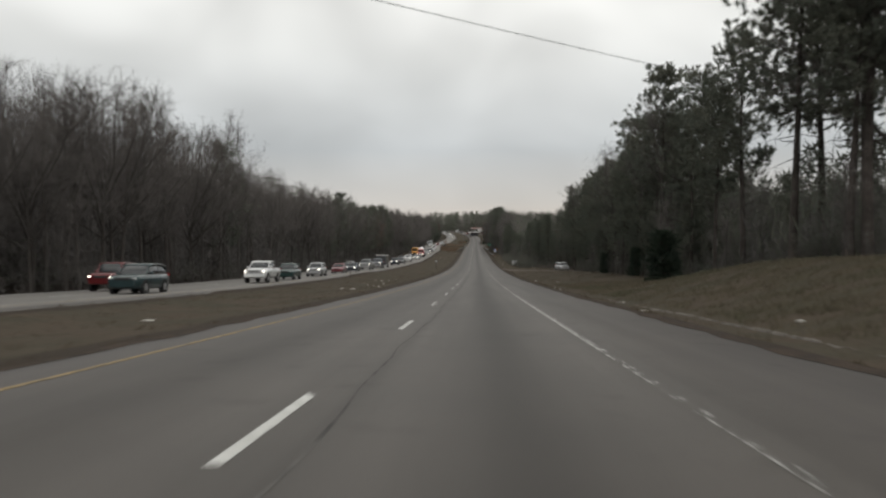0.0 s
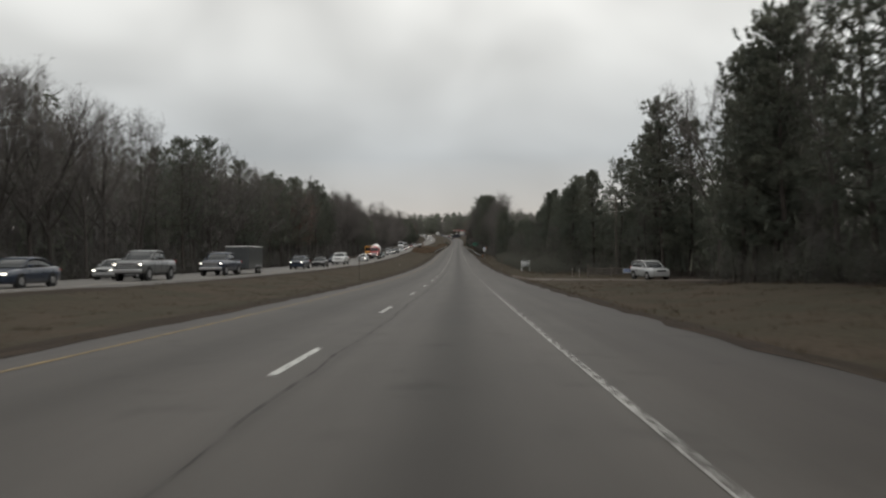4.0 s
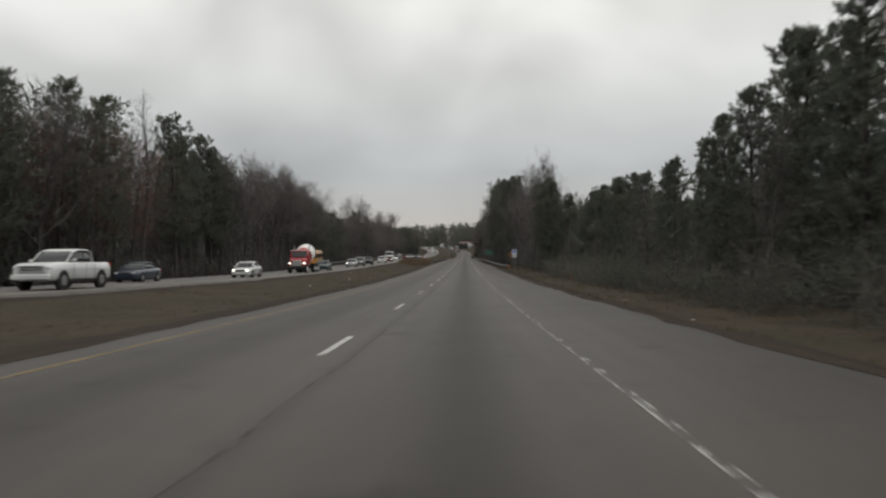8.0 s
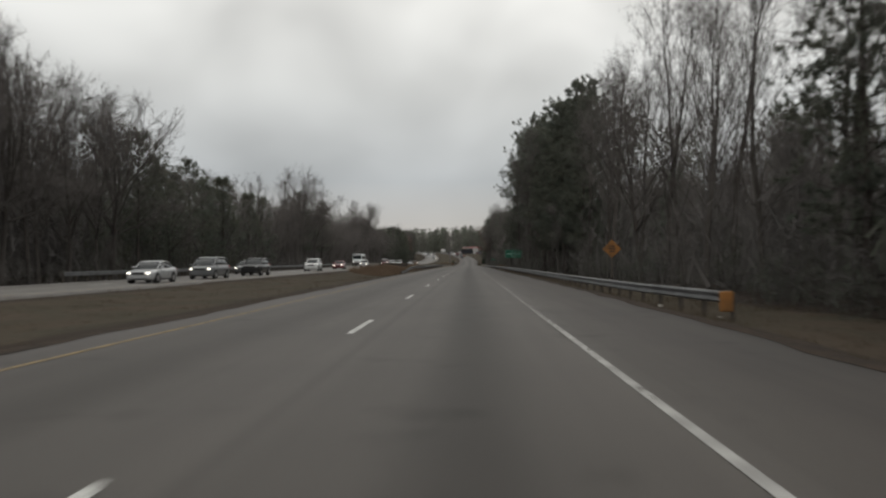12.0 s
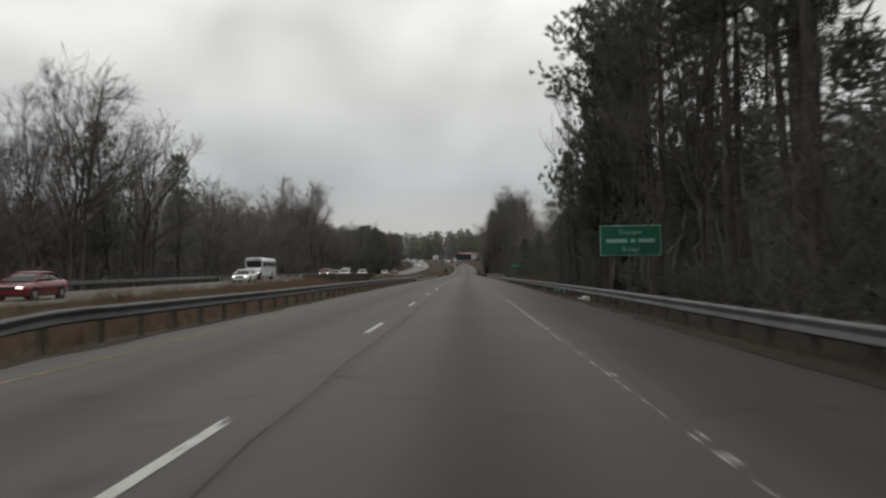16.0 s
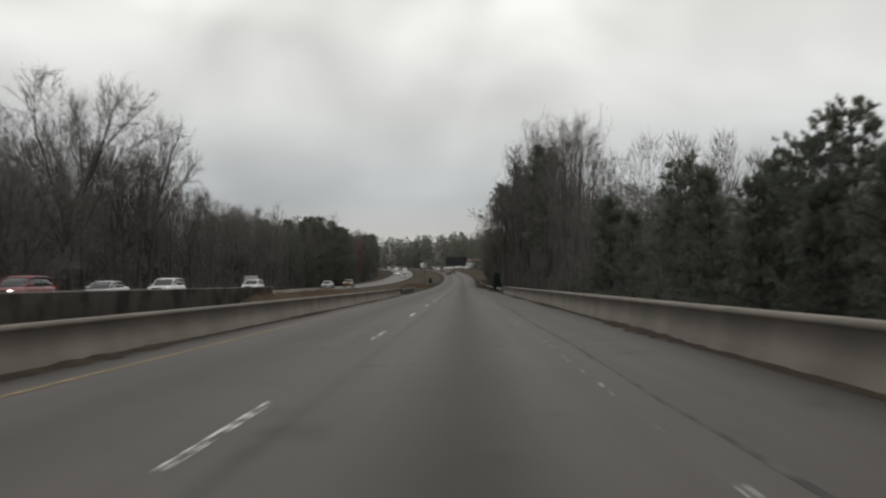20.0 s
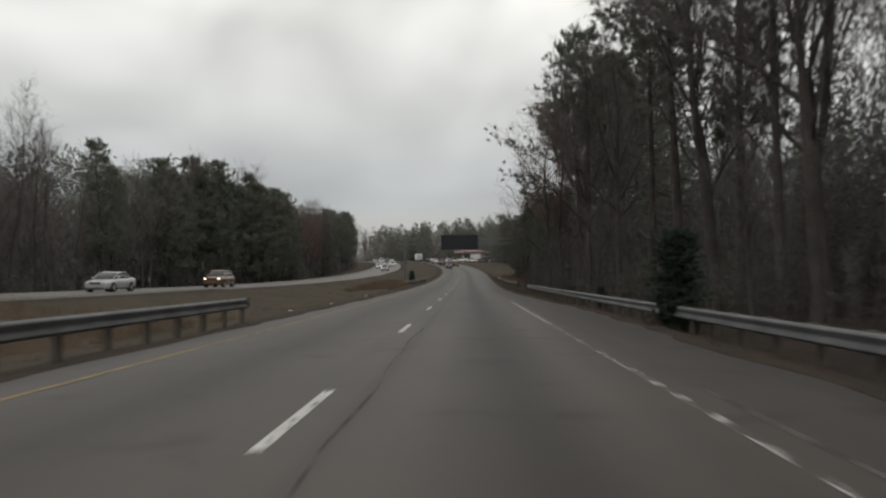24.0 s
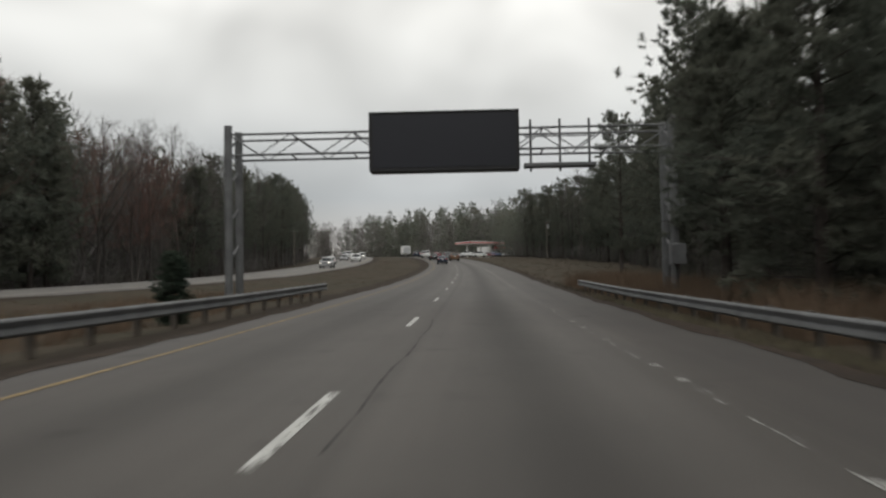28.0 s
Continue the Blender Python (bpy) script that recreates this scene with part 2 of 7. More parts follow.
def bare_edge(m):
    """Trodden dirt and grit beside the pavement: UV holds the metres from the pavement's edge and along the road."""
    nt = m.node_tree
    b = nt.nodes["Principled BSDF"]
    hue = next(n for n in nt.nodes if n.type == "HUE_SAT")
    uv = nt.nodes.new("ShaderNodeUVMap")
    uv.uv_map = "from_edge"
    sp = nt.nodes.new("ShaderNodeSeparateXYZ")
    nt.links.new(uv.outputs[0], sp.inputs[0])
    mp = nt.nodes.new("ShaderNodeMapping")
    mp.inputs["Scale"].default_value = (1.0, 0.35, 1.0)
    nt.links.new(uv.outputs[0], mp.inputs["Vector"])
    rag = nt.nodes.new("ShaderNodeTexNoise")
    rag.inputs["Scale"].default_value, rag.inputs["Detail"].default_value = 1.3, 4.0
    nt.links.new(mp.outputs[0], rag.inputs["Vector"])
    last = hue.outputs[0]
    for lo, hi, sway, colour in ((1.2, 1.7, 1.6, (0.034, 0.027, 0.022)), (0.05, 0.4, 0.6, (0.085, 0.072, 0.061))):
        at = nt.nodes.new("ShaderNodeMath")
        at.operation = "MULTIPLY_ADD"
        at.inputs[1].default_value = sway
        nt.links.new(rag.outputs[0], at.inputs[0])
        nt.links.new(sp.outputs[0], at.inputs[2])
        band = nt.nodes.new("ShaderNodeMapRange")
        band.inputs["From Min"].default_value, band.inputs["From Max"].default_value = lo + sway / 2, hi + sway / 2
        band.inputs["To Min"].default_value, band.inputs["To Max"].default_value = 0.85, 0.0
        nt.links.new(at.outputs[0], band.inputs["Value"])
        mx = nt.nodes.new("ShaderNodeMix")
        mx.data_type = "RGBA"
        nt.links.new(band.outputs[0], mx.inputs[0])
        nt.links.new(last, mx.inputs[6])
        mx.inputs[7].default_value = (*colour, 1)
        last = mx.outputs[2]
    nt.links.new(last, b.inputs["Base Color"])


bare_edge(GRASS)
BLADE = mat("grass_blades", (0.080, 0.064, 0.048), 1.0, 0, 0.3, 0.2, 2.0, 0, (0.058, 0.048, 0.034), 0.35, spec=0.1, upward=0.35)
OLIVE_BLADE = mat("green_grass_blades", (0.070, 0.066, 0.044), 1.0, 0, 0.3, 0.2, 2.0, 0, (0.092, 0.078, 0.056), 0.3, spec=0.1, upward=0.5)
STRAW = mat("tall_straw", (0.135, 0.097, 0.068), 1.0, 0, 0.3, 0.3, 2.0, 0, (0.098, 0.068, 0.047), 0.35, spec=0.1, upward=0.7)
LITTER = mat("leaf_litter", (0.042, 0.032, 0.027), 1.0, 0, 0.5, 0.5, 9.0, 0.8, (0.029, 0.024, 0.021), spec=0.1)
DIRT = mat("dirt_and_leaves", (0.052, 0.039, 0.031), 1.0, 0, 0.5, 2.0, 25.0, 0.8, (0.034, 0.028, 0.024), spec=0.1)
NEEDLE = mat("pine_needles", (0.112, 0.124, 0.104), 0.9, 0, 0.12, 0.25, 3.0, 0, (0.130, 0.133, 0.107), 0.10, spec=0.05, upward=0.4, thin=0.4)
NEEDLE_DARK = mat("cedar_needles", (0.094, 0.099, 0.085), 0.9, 0, 0.12, 0.25, 3.0, 0, (0.106, 0.102, 0.088), 0.10, spec=0.05, upward=0.4, thin=0.4)
CEDAR = mat("cedar_bush_needles", (0.034, 0.048, 0.037), 0.9, 0, 0.2, 0.6, 6.0, 0, (0.046, 0.060, 0.043), 0.14, spec=0.1, upward=0.3)
BARK_PINE = mat("pine_bark", (0.062, 0.053, 0.048), 0.95, 0, 0.4, 1.5, 12.0, 0, (0.036, 0.031, 0.028), spec=0.1, upward=0.4)
BARK_GREY = mat("hardwood_bark", (0.066, 0.060, 0.056), 0.95, 0, 0.35, 1.0, 10.0, 0.5, (0.048, 0.042, 0.038), 0.25, spec=0.1, upward=0.5)
TWIG = mat("bare_twigs", (0.108, 0.098, 0.093), 0.95, 0, 0.15, 0.3, 4.0, 0, (0.095, 0.087, 0.083), 0.10, spec=0.05, upward=0.45)
TWIG_RED = mat("budding_twigs", (0.16, 0.09, 0.074), 0.95, 0, 0.3, 0.3, 4.0, 0, (0.10, 0.062, 0.052), 0.2, spec=0.1, upward=0.6)
BRUSH = mat("brush_stems", (0.130, 0.121, 0.117), 0.95, 0, 0.10, 0.3, 4.0, 0, (0.116, 0.109, 0.106), 0.10, spec=0.05, upward=0.4, thin=0.3)
# stem colour kept dark: the shade inside the woods is put into it
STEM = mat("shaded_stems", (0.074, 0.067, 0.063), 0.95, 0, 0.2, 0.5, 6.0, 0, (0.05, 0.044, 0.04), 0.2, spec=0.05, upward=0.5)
CONCRETE = mat("concrete", (0.20, 0.18, 0.158), 0.9, 0, 0.25, 0.6, 22.0, 0.25, (0.15, 0.138, 0.122), spec=0.2)
CONCRETE_OLD = mat("stained_concrete", (0.23, 0.215, 0.195), 0.9, 0, 0.4, 0.5, 9.0, 0.25, (0.11, 0.104, 0.096), spec=0.2)
STEEL = mat("galvanised_steel", (0.155, 0.158, 0.162), 0.65, 0.35, 0.25, 1.2, 14.0, 0.05, (0.11, 0.113, 0.117))
RUST = mat("weathered_post", (0.10, 0.085, 0.07), 0.9, 0, 0.4, 2.0, 14.0, 0.3, (0.06, 0.052, 0.045))
WOOD = mat("weathered_wood", (0.115, 0.10, 0.088), 0.9, 0, 0.35, 1.0, 16.0, 0.3, (0.08, 0.07, 0.062))
SIGN_GREEN = mat("sign_green", (0.008, 0.105, 0.062), 0.5, 0, 0.15, 1.0, 9.0, 0, (0.01, 0.09, 0.055))
SIGN_WHITE = mat("sign_white", (0.66, 0.67, 0.68), 0.55, 0, 0.1, 1.0, 9.0, 0, (0.58, 0.59, 0.6))
SIGN_TEXT = mat("sign_lettering", (0.24, 0.40, 0.34), 0.6, 0, 0.15, 1.0, 9.0, 0, (0.2, 0.33, 0.28))
SIGN_BLUE = mat("sign_blue", (0.03, 0.10, 0.42), 0.5, 0, 0.1, 1.0, 9.0, 0)
SIGN_BLACK = mat("sign_black", (0.012, 0.012, 0.014), 0.6, 0, 0.1, 1.0, 9.0, 0)
SIGN_ORANGE = mat("sign_orange", (0.27, 0.115, 0.028), 0.6, 0, 0.2, 2.0, 12.0, 0, (0.17, 0.08, 0.025))
SIGN_BACK = mat("aluminium_back", (0.40, 0.41, 0.42), 0.55, 0.3, 0.15, 1.0, 9.0, 0)
PANEL = mat("message_board_face", (0.011, 0.012, 0.018), 0.45, 0, 0.2, 1.0, 30.0, 0.1)
WHITE = mat("white_paint", (0.72, 0.72, 0.71), 0.5, 0, 0.08, 1.0, 12.0, 0)
RED = mat("red_paint", (0.42, 0.03, 0.025), 0.45, 0, 0.1, 1.0, 12.0, 0)
TRASH = mat("litter_white", (0.36, 0.35, 0.32), 0.7, 0, 0.25, 5.0, 30.0, 0.1)
TYRE = mat("tyre_rubber", (0.018, 0.018, 0.018), 0.85, 0, 0.2, 4, 30, 0.1)
RIM = mat("alloy", (0.42, 0.42, 0.43), 0.35, 0.8, 0.1, 4, 30, 0)
GLASS = mat("car_glass", (0.020, 0.023, 0.026), 0.08, 0, 0.05, 2, 10, 0, spec=0.6)
TRIM = mat("black_trim", (0.022, 0.022, 0.023), 0.6, 0, 0.1, 4, 30, 0)
LAMP_ON = mat("headlamp_on", (1.0, 0.93, 0.80), 0.3, 0, 0, 1, 1, 0, emit=3.6)
LAMP_OFF = mat("headlamp_glass", (0.55, 0.56, 0.57), 0.15, 0.2, 0.05, 4, 20, 0)
LAMP_RED = mat("tail_lamp", (0.33, 0.015, 0.012), 0.25, 0, 0.05, 4, 20, 0)
PAINTS = {}


def paint(name, colour):
    if name not in PAINTS:
        m = mat("car_paint_" + name, colour, 0.28, 0.15, 0.06, 1.2, 8.0, 0, tuple(c * 0.85 for c in colour), spec=0.5)
        m.node_tree.nodes["Principled BSDF"].inputs["Coat Weight"].default_value = 0.5
        PAINTS[name] = m
    return PAINTS[name]


# ---------------------------------------------------------------- mesh helpers
class Soup:
    """Vertices and faces gathered piece by piece, with a material slot for each face."""

    def __init__(self):
        self.v, self.f, self.m, self.n = [], [], [], 0

    def add(self, verts, faces, slot=0):
        verts, faces = np.asarray(verts, np.float32), np.asarray(faces, np.int32)
        if len(faces):
            self.v.append(verts)
            self.f.append(faces + self.n)
            self.m.append(np.full(len(faces), slot, np.int32))
            self.n += len(verts)

    def tube(self, pts, radii, sides=6, slot=0):
        pts, radii = np.asarray(pts, float), np.asarray(radii, float)
        t = np.gradient(pts, axis=0)
        t /= np.linalg.norm(t, axis=1)[:, None] + 1e-9
        ref = np.where(np.abs(t[:, 2:3]) > 0.9, np.array([[1.0, 0, 0]]), np.array([[0, 0, 1.0]]))
        a = np.cross(t, ref)
        a /= np.linalg.norm(a, axis=1)[:, None] + 1e-9
        b = np.cross(t, a)
        ang = np.arange(sides) * 2 * np.pi / sides
        ring = a[:, None] * np.cos(ang)[None, :, None] + b[:, None] * np.sin(ang)[None, :, None]
        v = (pts[:, None] + ring * radii[:, None, None]).reshape(-1, 3)
        i = np.arange(len(pts) - 1)[:, None] * sides + np.arange(sides)[None]
        j = np.arange(len(pts) - 1)[:, None] * sides + (np.arange(sides)[None] + 1) % sides
        self.add(v, np.stack([i, j, j + sides, i + sides], -1).reshape(-1, 4), slot)

    def blades(self, base, tip, width, slot=0, rng=np.random):
        """Thin triangles from base to tip."""
        base, tip = np.asarray(base, float), np.asarray(tip, float)
        k = len(base)
        t = tip - base
        side = np.cross(t, rng.normal(size=(k, 3)))
        side /= np.linalg.norm(side, axis=1)[:, None] + 1e-9
        side *= (np.broadcast_to(width, k) / 2)[:, None]
        v = np.stack([base - side, base + side, tip], 1).reshape(-1, 3)
        self.add(v, np.arange(3 * k).reshape(-1, 3), slot)

    def box(self, lo, hi, slot=0):
        x0, y0, z0 = lo
        x1, y1, z1 = hi
        v = [(x, y, z) for z in (z0, z1) for y in (y0, y1) for x in (x0, x1)]
        self.add(v, [(0, 2, 3, 1), (4, 5, 7, 6), (0, 1, 5, 4), (2, 6, 7, 3), (0, 4, 6, 2), (1, 3, 7, 5)], slot)

    def mesh(self, name, *mats, smooth=False):
        me = bpy.data.meshes.new(name)
        v = np.concatenate(self.v)
        me.vertices.add(len(v))
        me.vertices.foreach_set("co", v.ravel())
        sizes = np.concatenate([np.full(len(f), f.shape[1], np.int32) for f in self.f])
        loops = np.concatenate([f.ravel() for f in self.f])
        me.loops.add(len(loops))
        me.loops.foreach_set("vertex_index", loops)
        me.polygons.add(len(sizes))
        me.polygons.foreach_set("loop_start", np.concatenate([[0], np.cumsum(sizes)[:-1]]).astype(np.int32))
        me.polygons.foreach_set("loop_total", sizes)
        for mm in mats:
            me.materials.append(mm)
        me.polygons.foreach_set("material_index", np.concatenate(self.m))
        if smooth:
            me.polygons.foreach_set("use_smooth", np.ones(len(sizes), bool))
        me.update(calc_edges=True)
        return me


def part(name, source, material, parent=None, label=""):
    """Links a Soup, a bmesh or a mesh as one mesh object, under a thing or a part."""
    if isinstance(source, Soup):
        me = source.mesh(name, material)
    elif isinstance(source, bpy.types.Mesh):
        me = source
    else:
        me = bpy.data.meshes.new(name)
        source.to_mesh(me)
        source.free()
        me.materials.append(material)
    ob = new(name, me)
    if parent:
        ob.parent = parent
    if label:
        ob["label"] = label
    return ob


def box_bm(size, at=(0, 0, 0), bevel=0.0, turn_by=None, segments=2):
    bm = bmesh.new()
    bmesh.ops.create_cube(bm, size=1.0, matrix=Matrix.Diagonal((*size, 1)))
    if bevel:
        bmesh.ops.bevel(bm, geom=bm.edges[:], offset=bevel, segments=segments, affect="EDGES", profile=0.5)
    m = Matrix.Translation(at)
    if turn_by:
        m = m @ turn_by
    bm.transform(m)
    return bm


def rod_bm(p, q, r, sides=10, r2=None):
    p, q = Vector(p), Vector(q)
    bm = bmesh.new()
    bmesh.ops.create_cone(bm, cap_ends=True, segments=sides, radius1=r, radius2=r if r2 is None else r2, depth=(q - p).length)
    bm.transform(Matrix.Translation((p + q) / 2) @ (q - p).to_track_quat("Z", "Y").to_matrix().to_4x4())
    return bm


def joined(*bms):
    me = bpy.data.meshes.new("tmp")
    out = bmesh.new()
    for b in bms:
        b.to_mesh(me)
        out.from_mesh(me)
        b.free()
    bpy.data.meshes.remove(me)
    return out


def empty(name, m, label, category, group="", kind=""):
    ob = new(name)
    ob.matrix_world = m
    return tagged(ob, label, category, group, kind)


def words(name, text, size, place, material, parent, label=""):
    """Raised lettering facing the oncoming viewer (-y)."""
    cu = bpy.data.curves.new(name, "FONT")
    cu.body, cu.size, cu.align_x, cu.align_y, cu.extrude = text, size, "CENTER", "CENTER", 0.003
    tmp = bpy.data.objects.new(name, cu)
    scene.collection.objects.link(tmp)
    me = bpy.data.meshes.new_from_object(tmp.evaluated_get(bpy.context.evaluated_depsgraph_get()))
    bpy.data.objects.remove(tmp)
    me.transform(Matrix.Translation(place) @ Matrix.Rotation(radians(90), 4, "X"))
    me.materials.clear()
    me.materials.append(material)
    return part(name, me, material, parent, label)


# ---------------------------------------------------------------- the lie of the land
def curve(pairs):
    xs, ys = zip(*pairs)
    return lambda s: np.interp(s, xs, ys)


# near edge of the other carriageway and its height over ours
FAR_EDGE = curve([(-60, -13), (0, -14), (30, -14.8), (60, -15.3), (120, -16.3), (200, -15.8), (230, -15.2), (290, -15.6), (350, -16.3), (390, -16.2), (420, -17.3), (485, -20), (510, -20.5), (630, -21.5), (650, -20.5), (700, -20.3), (760, -19), (800, -17.5), (900, -15), (1200, -14)])
FAR_RISE = curve([(-60, 0), (60, 0), (120, 0.3), (230, 0.3), (290, 0), (320, -0.12), (350, -0.1), (390, 0), (420, 0.05), (485, 0.4), (640, 0.4), (700, 0.25), (760, 0), (1200, 0)])
FAR_WIDE = 9.1
NEAR_LEFT = -4.35
NEAR_RIGHT = curve([(-60, 6.3), (60, 6.6), (150, 6.6), (320, 6.7), (370, 6.25), (470, 6.2), (480, 6.15), (560, 6.15), (580, 5.6), (600, 5.9), (628, 5.0), (650, 5.0), (680, 5.6), (760, 6.3), (1200, 6.5)])
WOODS_LEFT = curve([(-60, -31), (60, -31.5), (200, -31.5), (300, -31.5), (420, -33), (500, -35), (640, -37), (690, -37), (760, -35), (860, -34), (1200, -36)])
WOODS_RIGHT = curve([(-60, 24), (40, 22), (100, 21.5), (150, 21.5), (172, 22), (189, 22.6), (196, 18), (201, 16), (285, 15), (296, 13), (330, 12.5), (362, 12), (376, 11.2), (388, 10), (404, 11.4), (410, 12.6), (420, 12.6), (427, 11), (448, 9.8), (456, 12), (480, 13), (500, 14), (560, 13), (600, 12.7), (615, 12), (630, 9.8), (664, 9.4), (674, 12), (690, 12), (720, 14), (755, 24), (800, 30), (1200, 32)])


def nearest(x, y):
    """Metres along and across the road for points of the plan."""
    s = np.interp(y, RY, SS) + (y - np.clip(y, RY[0], RY[-1]))
    for _ in range(6):
        rx, ry, rz, p, g = line(s)
        s = np.clip(s + 0.8 * ((x - rx) * -np.sin(p) + (y - ry) * np.cos(p)), -900, 3000)
    rx, ry, rz, p, g = line(s)
    return s, (x - rx) * np.cos(p) + (y - ry) * np.sin(p), rz


def step(a, b, v):
    t = np.clip((v - a) / (b - a), 0, 1)
    return t * t * (3 - 2 * t)


def rise(s, d):
    """Ground over the pavement at s, d."""
    fe, fr, nr = FAR_EDGE(s), FAR_RISE(s), NEAR_RIGHT(s)
    wl, wr = WOODS_LEFT(s), WOODS_RIGHT(s)
    fo = fe - FAR_WIDE
    mid = np.clip((d - NEAR_LEFT) / (fe - NEAR_LEFT), 0, 1)
    dip = 0.55 * step(330, 400, s) * (1 - step(640, 700, s)) + 0.22
    median = -0.05 - dip * np.sin(np.pi * mid) ** 1.3 + fr * step(0.45, 1.0, mid)
    right = -0.05 - 0.32 * step(0.3, 2.2, d - nr) + (0.6 + 1.6 * (1 - step(44, 68, s))) * step(8, 20, d) * (1 - step(132, 154, s)) + 3.6 * step(0, 26, d - wr - 3)
    left = fr - 0.05 - 0.55 * step(0.5, 4.0, fo - d) + 3.6 * step(0, 26, wl - 3 - d)
    z = np.where(d > nr, right, np.where(d > NEAR_LEFT, -0.3, np.where(d > fe, median, np.where(d > fo, fr - 0.3, left))))
    # creek under the bridge
    creek = step(484, 496, s) * (1 - step(542, 556, s))
    z = np.where(creek > 0, z - 5.0 * creek, z)
    return z


def ground_at(s, d):
    return float(rise(np.array([float(s)]), np.array([float(d)]))[0])


gx = np.unique(np.concatenate([np.arange(-60, 34, 0.85), np.arange(-260, -60, 4), np.arange(34, 130, 4), [-3000, -2000, -1200, -700, -400, 200, 400, 700, 1200, 2000, 3000]]))
gy = np.unique(np.concatenate([np.arange(-70, 900, 3.0), np.arange(900, 1300, 8), [-3000, -1500, -700, -300, -120, 1500, 1900, 2600, 3600]]))
X, Y = np.meshgrid(gx, gy)
S, D, Z0 = nearest(X, Y)
Z0 = np.where(S > 1200, line(1200)[2], np.where(S < -120, line(-120)[2], Z0))
gn = np.sin(X * 0.9 + 1.3 * np.sin(Y * 0.31)) * np.sin(Y * 0.57 + 0.7 * np.sin(X * 0.5)) * 0.05
off_road = ((D > NEAR_RIGHT(S) + 0.9) | ((D < NEAR_LEFT - 0.9) & (D > FAR_EDGE(S) + 0.9)) | (D < FAR_EDGE(S) - FAR_WIDE - 0.9))
Z = Z0 + rise(S, D) + gn * off_road
sheet = Soup()
w = len(gx)
i = np.arange(len(gy) - 1)[:, None] * w + np.arange(w - 1)[None]
quads = np.stack([i, i + 1, i + 1 + w, i + w], -1).reshape(-1, 4)
cs, cd = S[:-1, :-1].ravel(), D[:-1, :-1].ravel()
in_woods = (cd > WOODS_RIGHT(cs) - 1.0) | (cd < WOODS_LEFT(cs) + 1.5) | ((cd > NEAR_RIGHT(cs) + 0.1) & (((cs > 335) & (cs < 484)) | ((cs > 556) & (cs < 680))))
verts = np.stack([X, Y, Z], -1).reshape(-1, 3)
sheet.add(verts, quads[~in_woods], 0)
sheet.f.append(quads[in_woods])
sheet.m.append(np.full(int(in_woods.sum()), 1, np.int32))
ground_mesh = sheet.mesh("ground", GRASS, LITTER, smooth=True)
away = np.where(D > NEAR_RIGHT(S), D - NEAR_RIGHT(S), np.where(D > FAR_EDGE(S), np.minimum(NEAR_LEFT - D, D - FAR_EDGE(S)), FAR_EDGE(S) - FAR_WIDE - D))
place = np.stack([np.maximum(away, 0).ravel(), S.ravel()], -1)
corners = np.concatenate([quads[~in_woods].ravel(), quads[in_woods].ravel()])
ground_mesh.uv_layers.new(name="from_edge").data.foreach_set("uv", place[corners].ravel().astype(np.float32))
ground = part("ground", ground_mesh, GRASS)
tagged(ground, "brown dormant grass verges and median with leaf litter under trees", "ground", kind="structure")


def ribbon(name, s0, s1, d0, d1, up, material, parent=None, stepping=3.0, skirt=0.0, across=1, rise_by=None):
    """A strip of pavement along the road, with UV in metres; d0, d1 numbers or curves."""
    ss = np.arange(s0, s1 + stepping * 0.5, stepping)
    x, y, z, p, g = line(ss)
    cols = []
    da = d0(ss) if callable(d0) else np.full(len(ss), float(d0))
    db = d1(ss) if callable(d1) else np.full(len(ss), float(d1))
    lift = up + (rise_by(ss) if rise_by else 0)
    for k in range(across + 1):
        d = da + (db - da) * k / across
        cols.append((np.stack([x + d * np.cos(p), y + d * np.sin(p), z + lift], -1), d))
    if skirt:
        cols = [(cols[0][0] - (0, 0, skirt), cols[0][1])] + cols + [(cols[-1][0] - (0, 0, skirt), cols[-1][1])]
    n, k = len(ss), len(cols)
    v = np.stack([c[0] for c in cols], 1).reshape(-1, 3)
    i = np.arange(n - 1)[:, None] * k + np.arange(k - 1)[None]
    f = np.stack([i, i + 1, i + 1 + k, i + k], -1).reshape(-1, 4)
    so = Soup()
    so.add(v, f)
    me = so.mesh(name, material)
    uvs = np.stack([np.stack([c[1] for c in cols], 1).ravel(), np.repeat(ss, k)], -1)
    lay = me.uv_layers.new(name="across_along")
    lay.data.foreach_set("uv", uvs[f.ravel()].ravel().astype(np.float32))
    return part(name, me, material, parent)


road = ribbon("road", -60, 1190, NEAR_LEFT, NEAR_RIGHT, 0, ASPHALT, skirt=0.4, across=4)
tagged(road, "worn grey two-lane highway asphalt with dark oil bands and paved shoulders", "road", kind="structure")


def lane_mid_far(s):
    return FAR_EDGE(s) - 4.8


far_road = ribbon("road", -60, 1190, lambda s: FAR_EDGE(s) - FAR_WIDE, FAR_EDGE, 0, ASPHALT_PALE, skirt=0.5, across=4, rise_by=FAR_RISE)
tagged(far_road, "pale grey carriageway of the opposite direction beyond the median", "road", kind="structure")
# re-centre its UV on its own lane line
uvl = far_road.data.uv_layers[0].data
buf = np.empty(len(uvl) * 2, np.float32)
uvl.foreach_get("uv", buf)
buf[0::2] -= lane_mid_far(buf[1::2])
uvl.foreach_set("uv", buf)

# lane dashes: 3.05 m long, 12.19 m apart; UV holds metres across and along, and the wear from 0 (fresh) to 1 (gone)
DASH0, CYCLE, DASH = 5.03, 12.192, 3.048


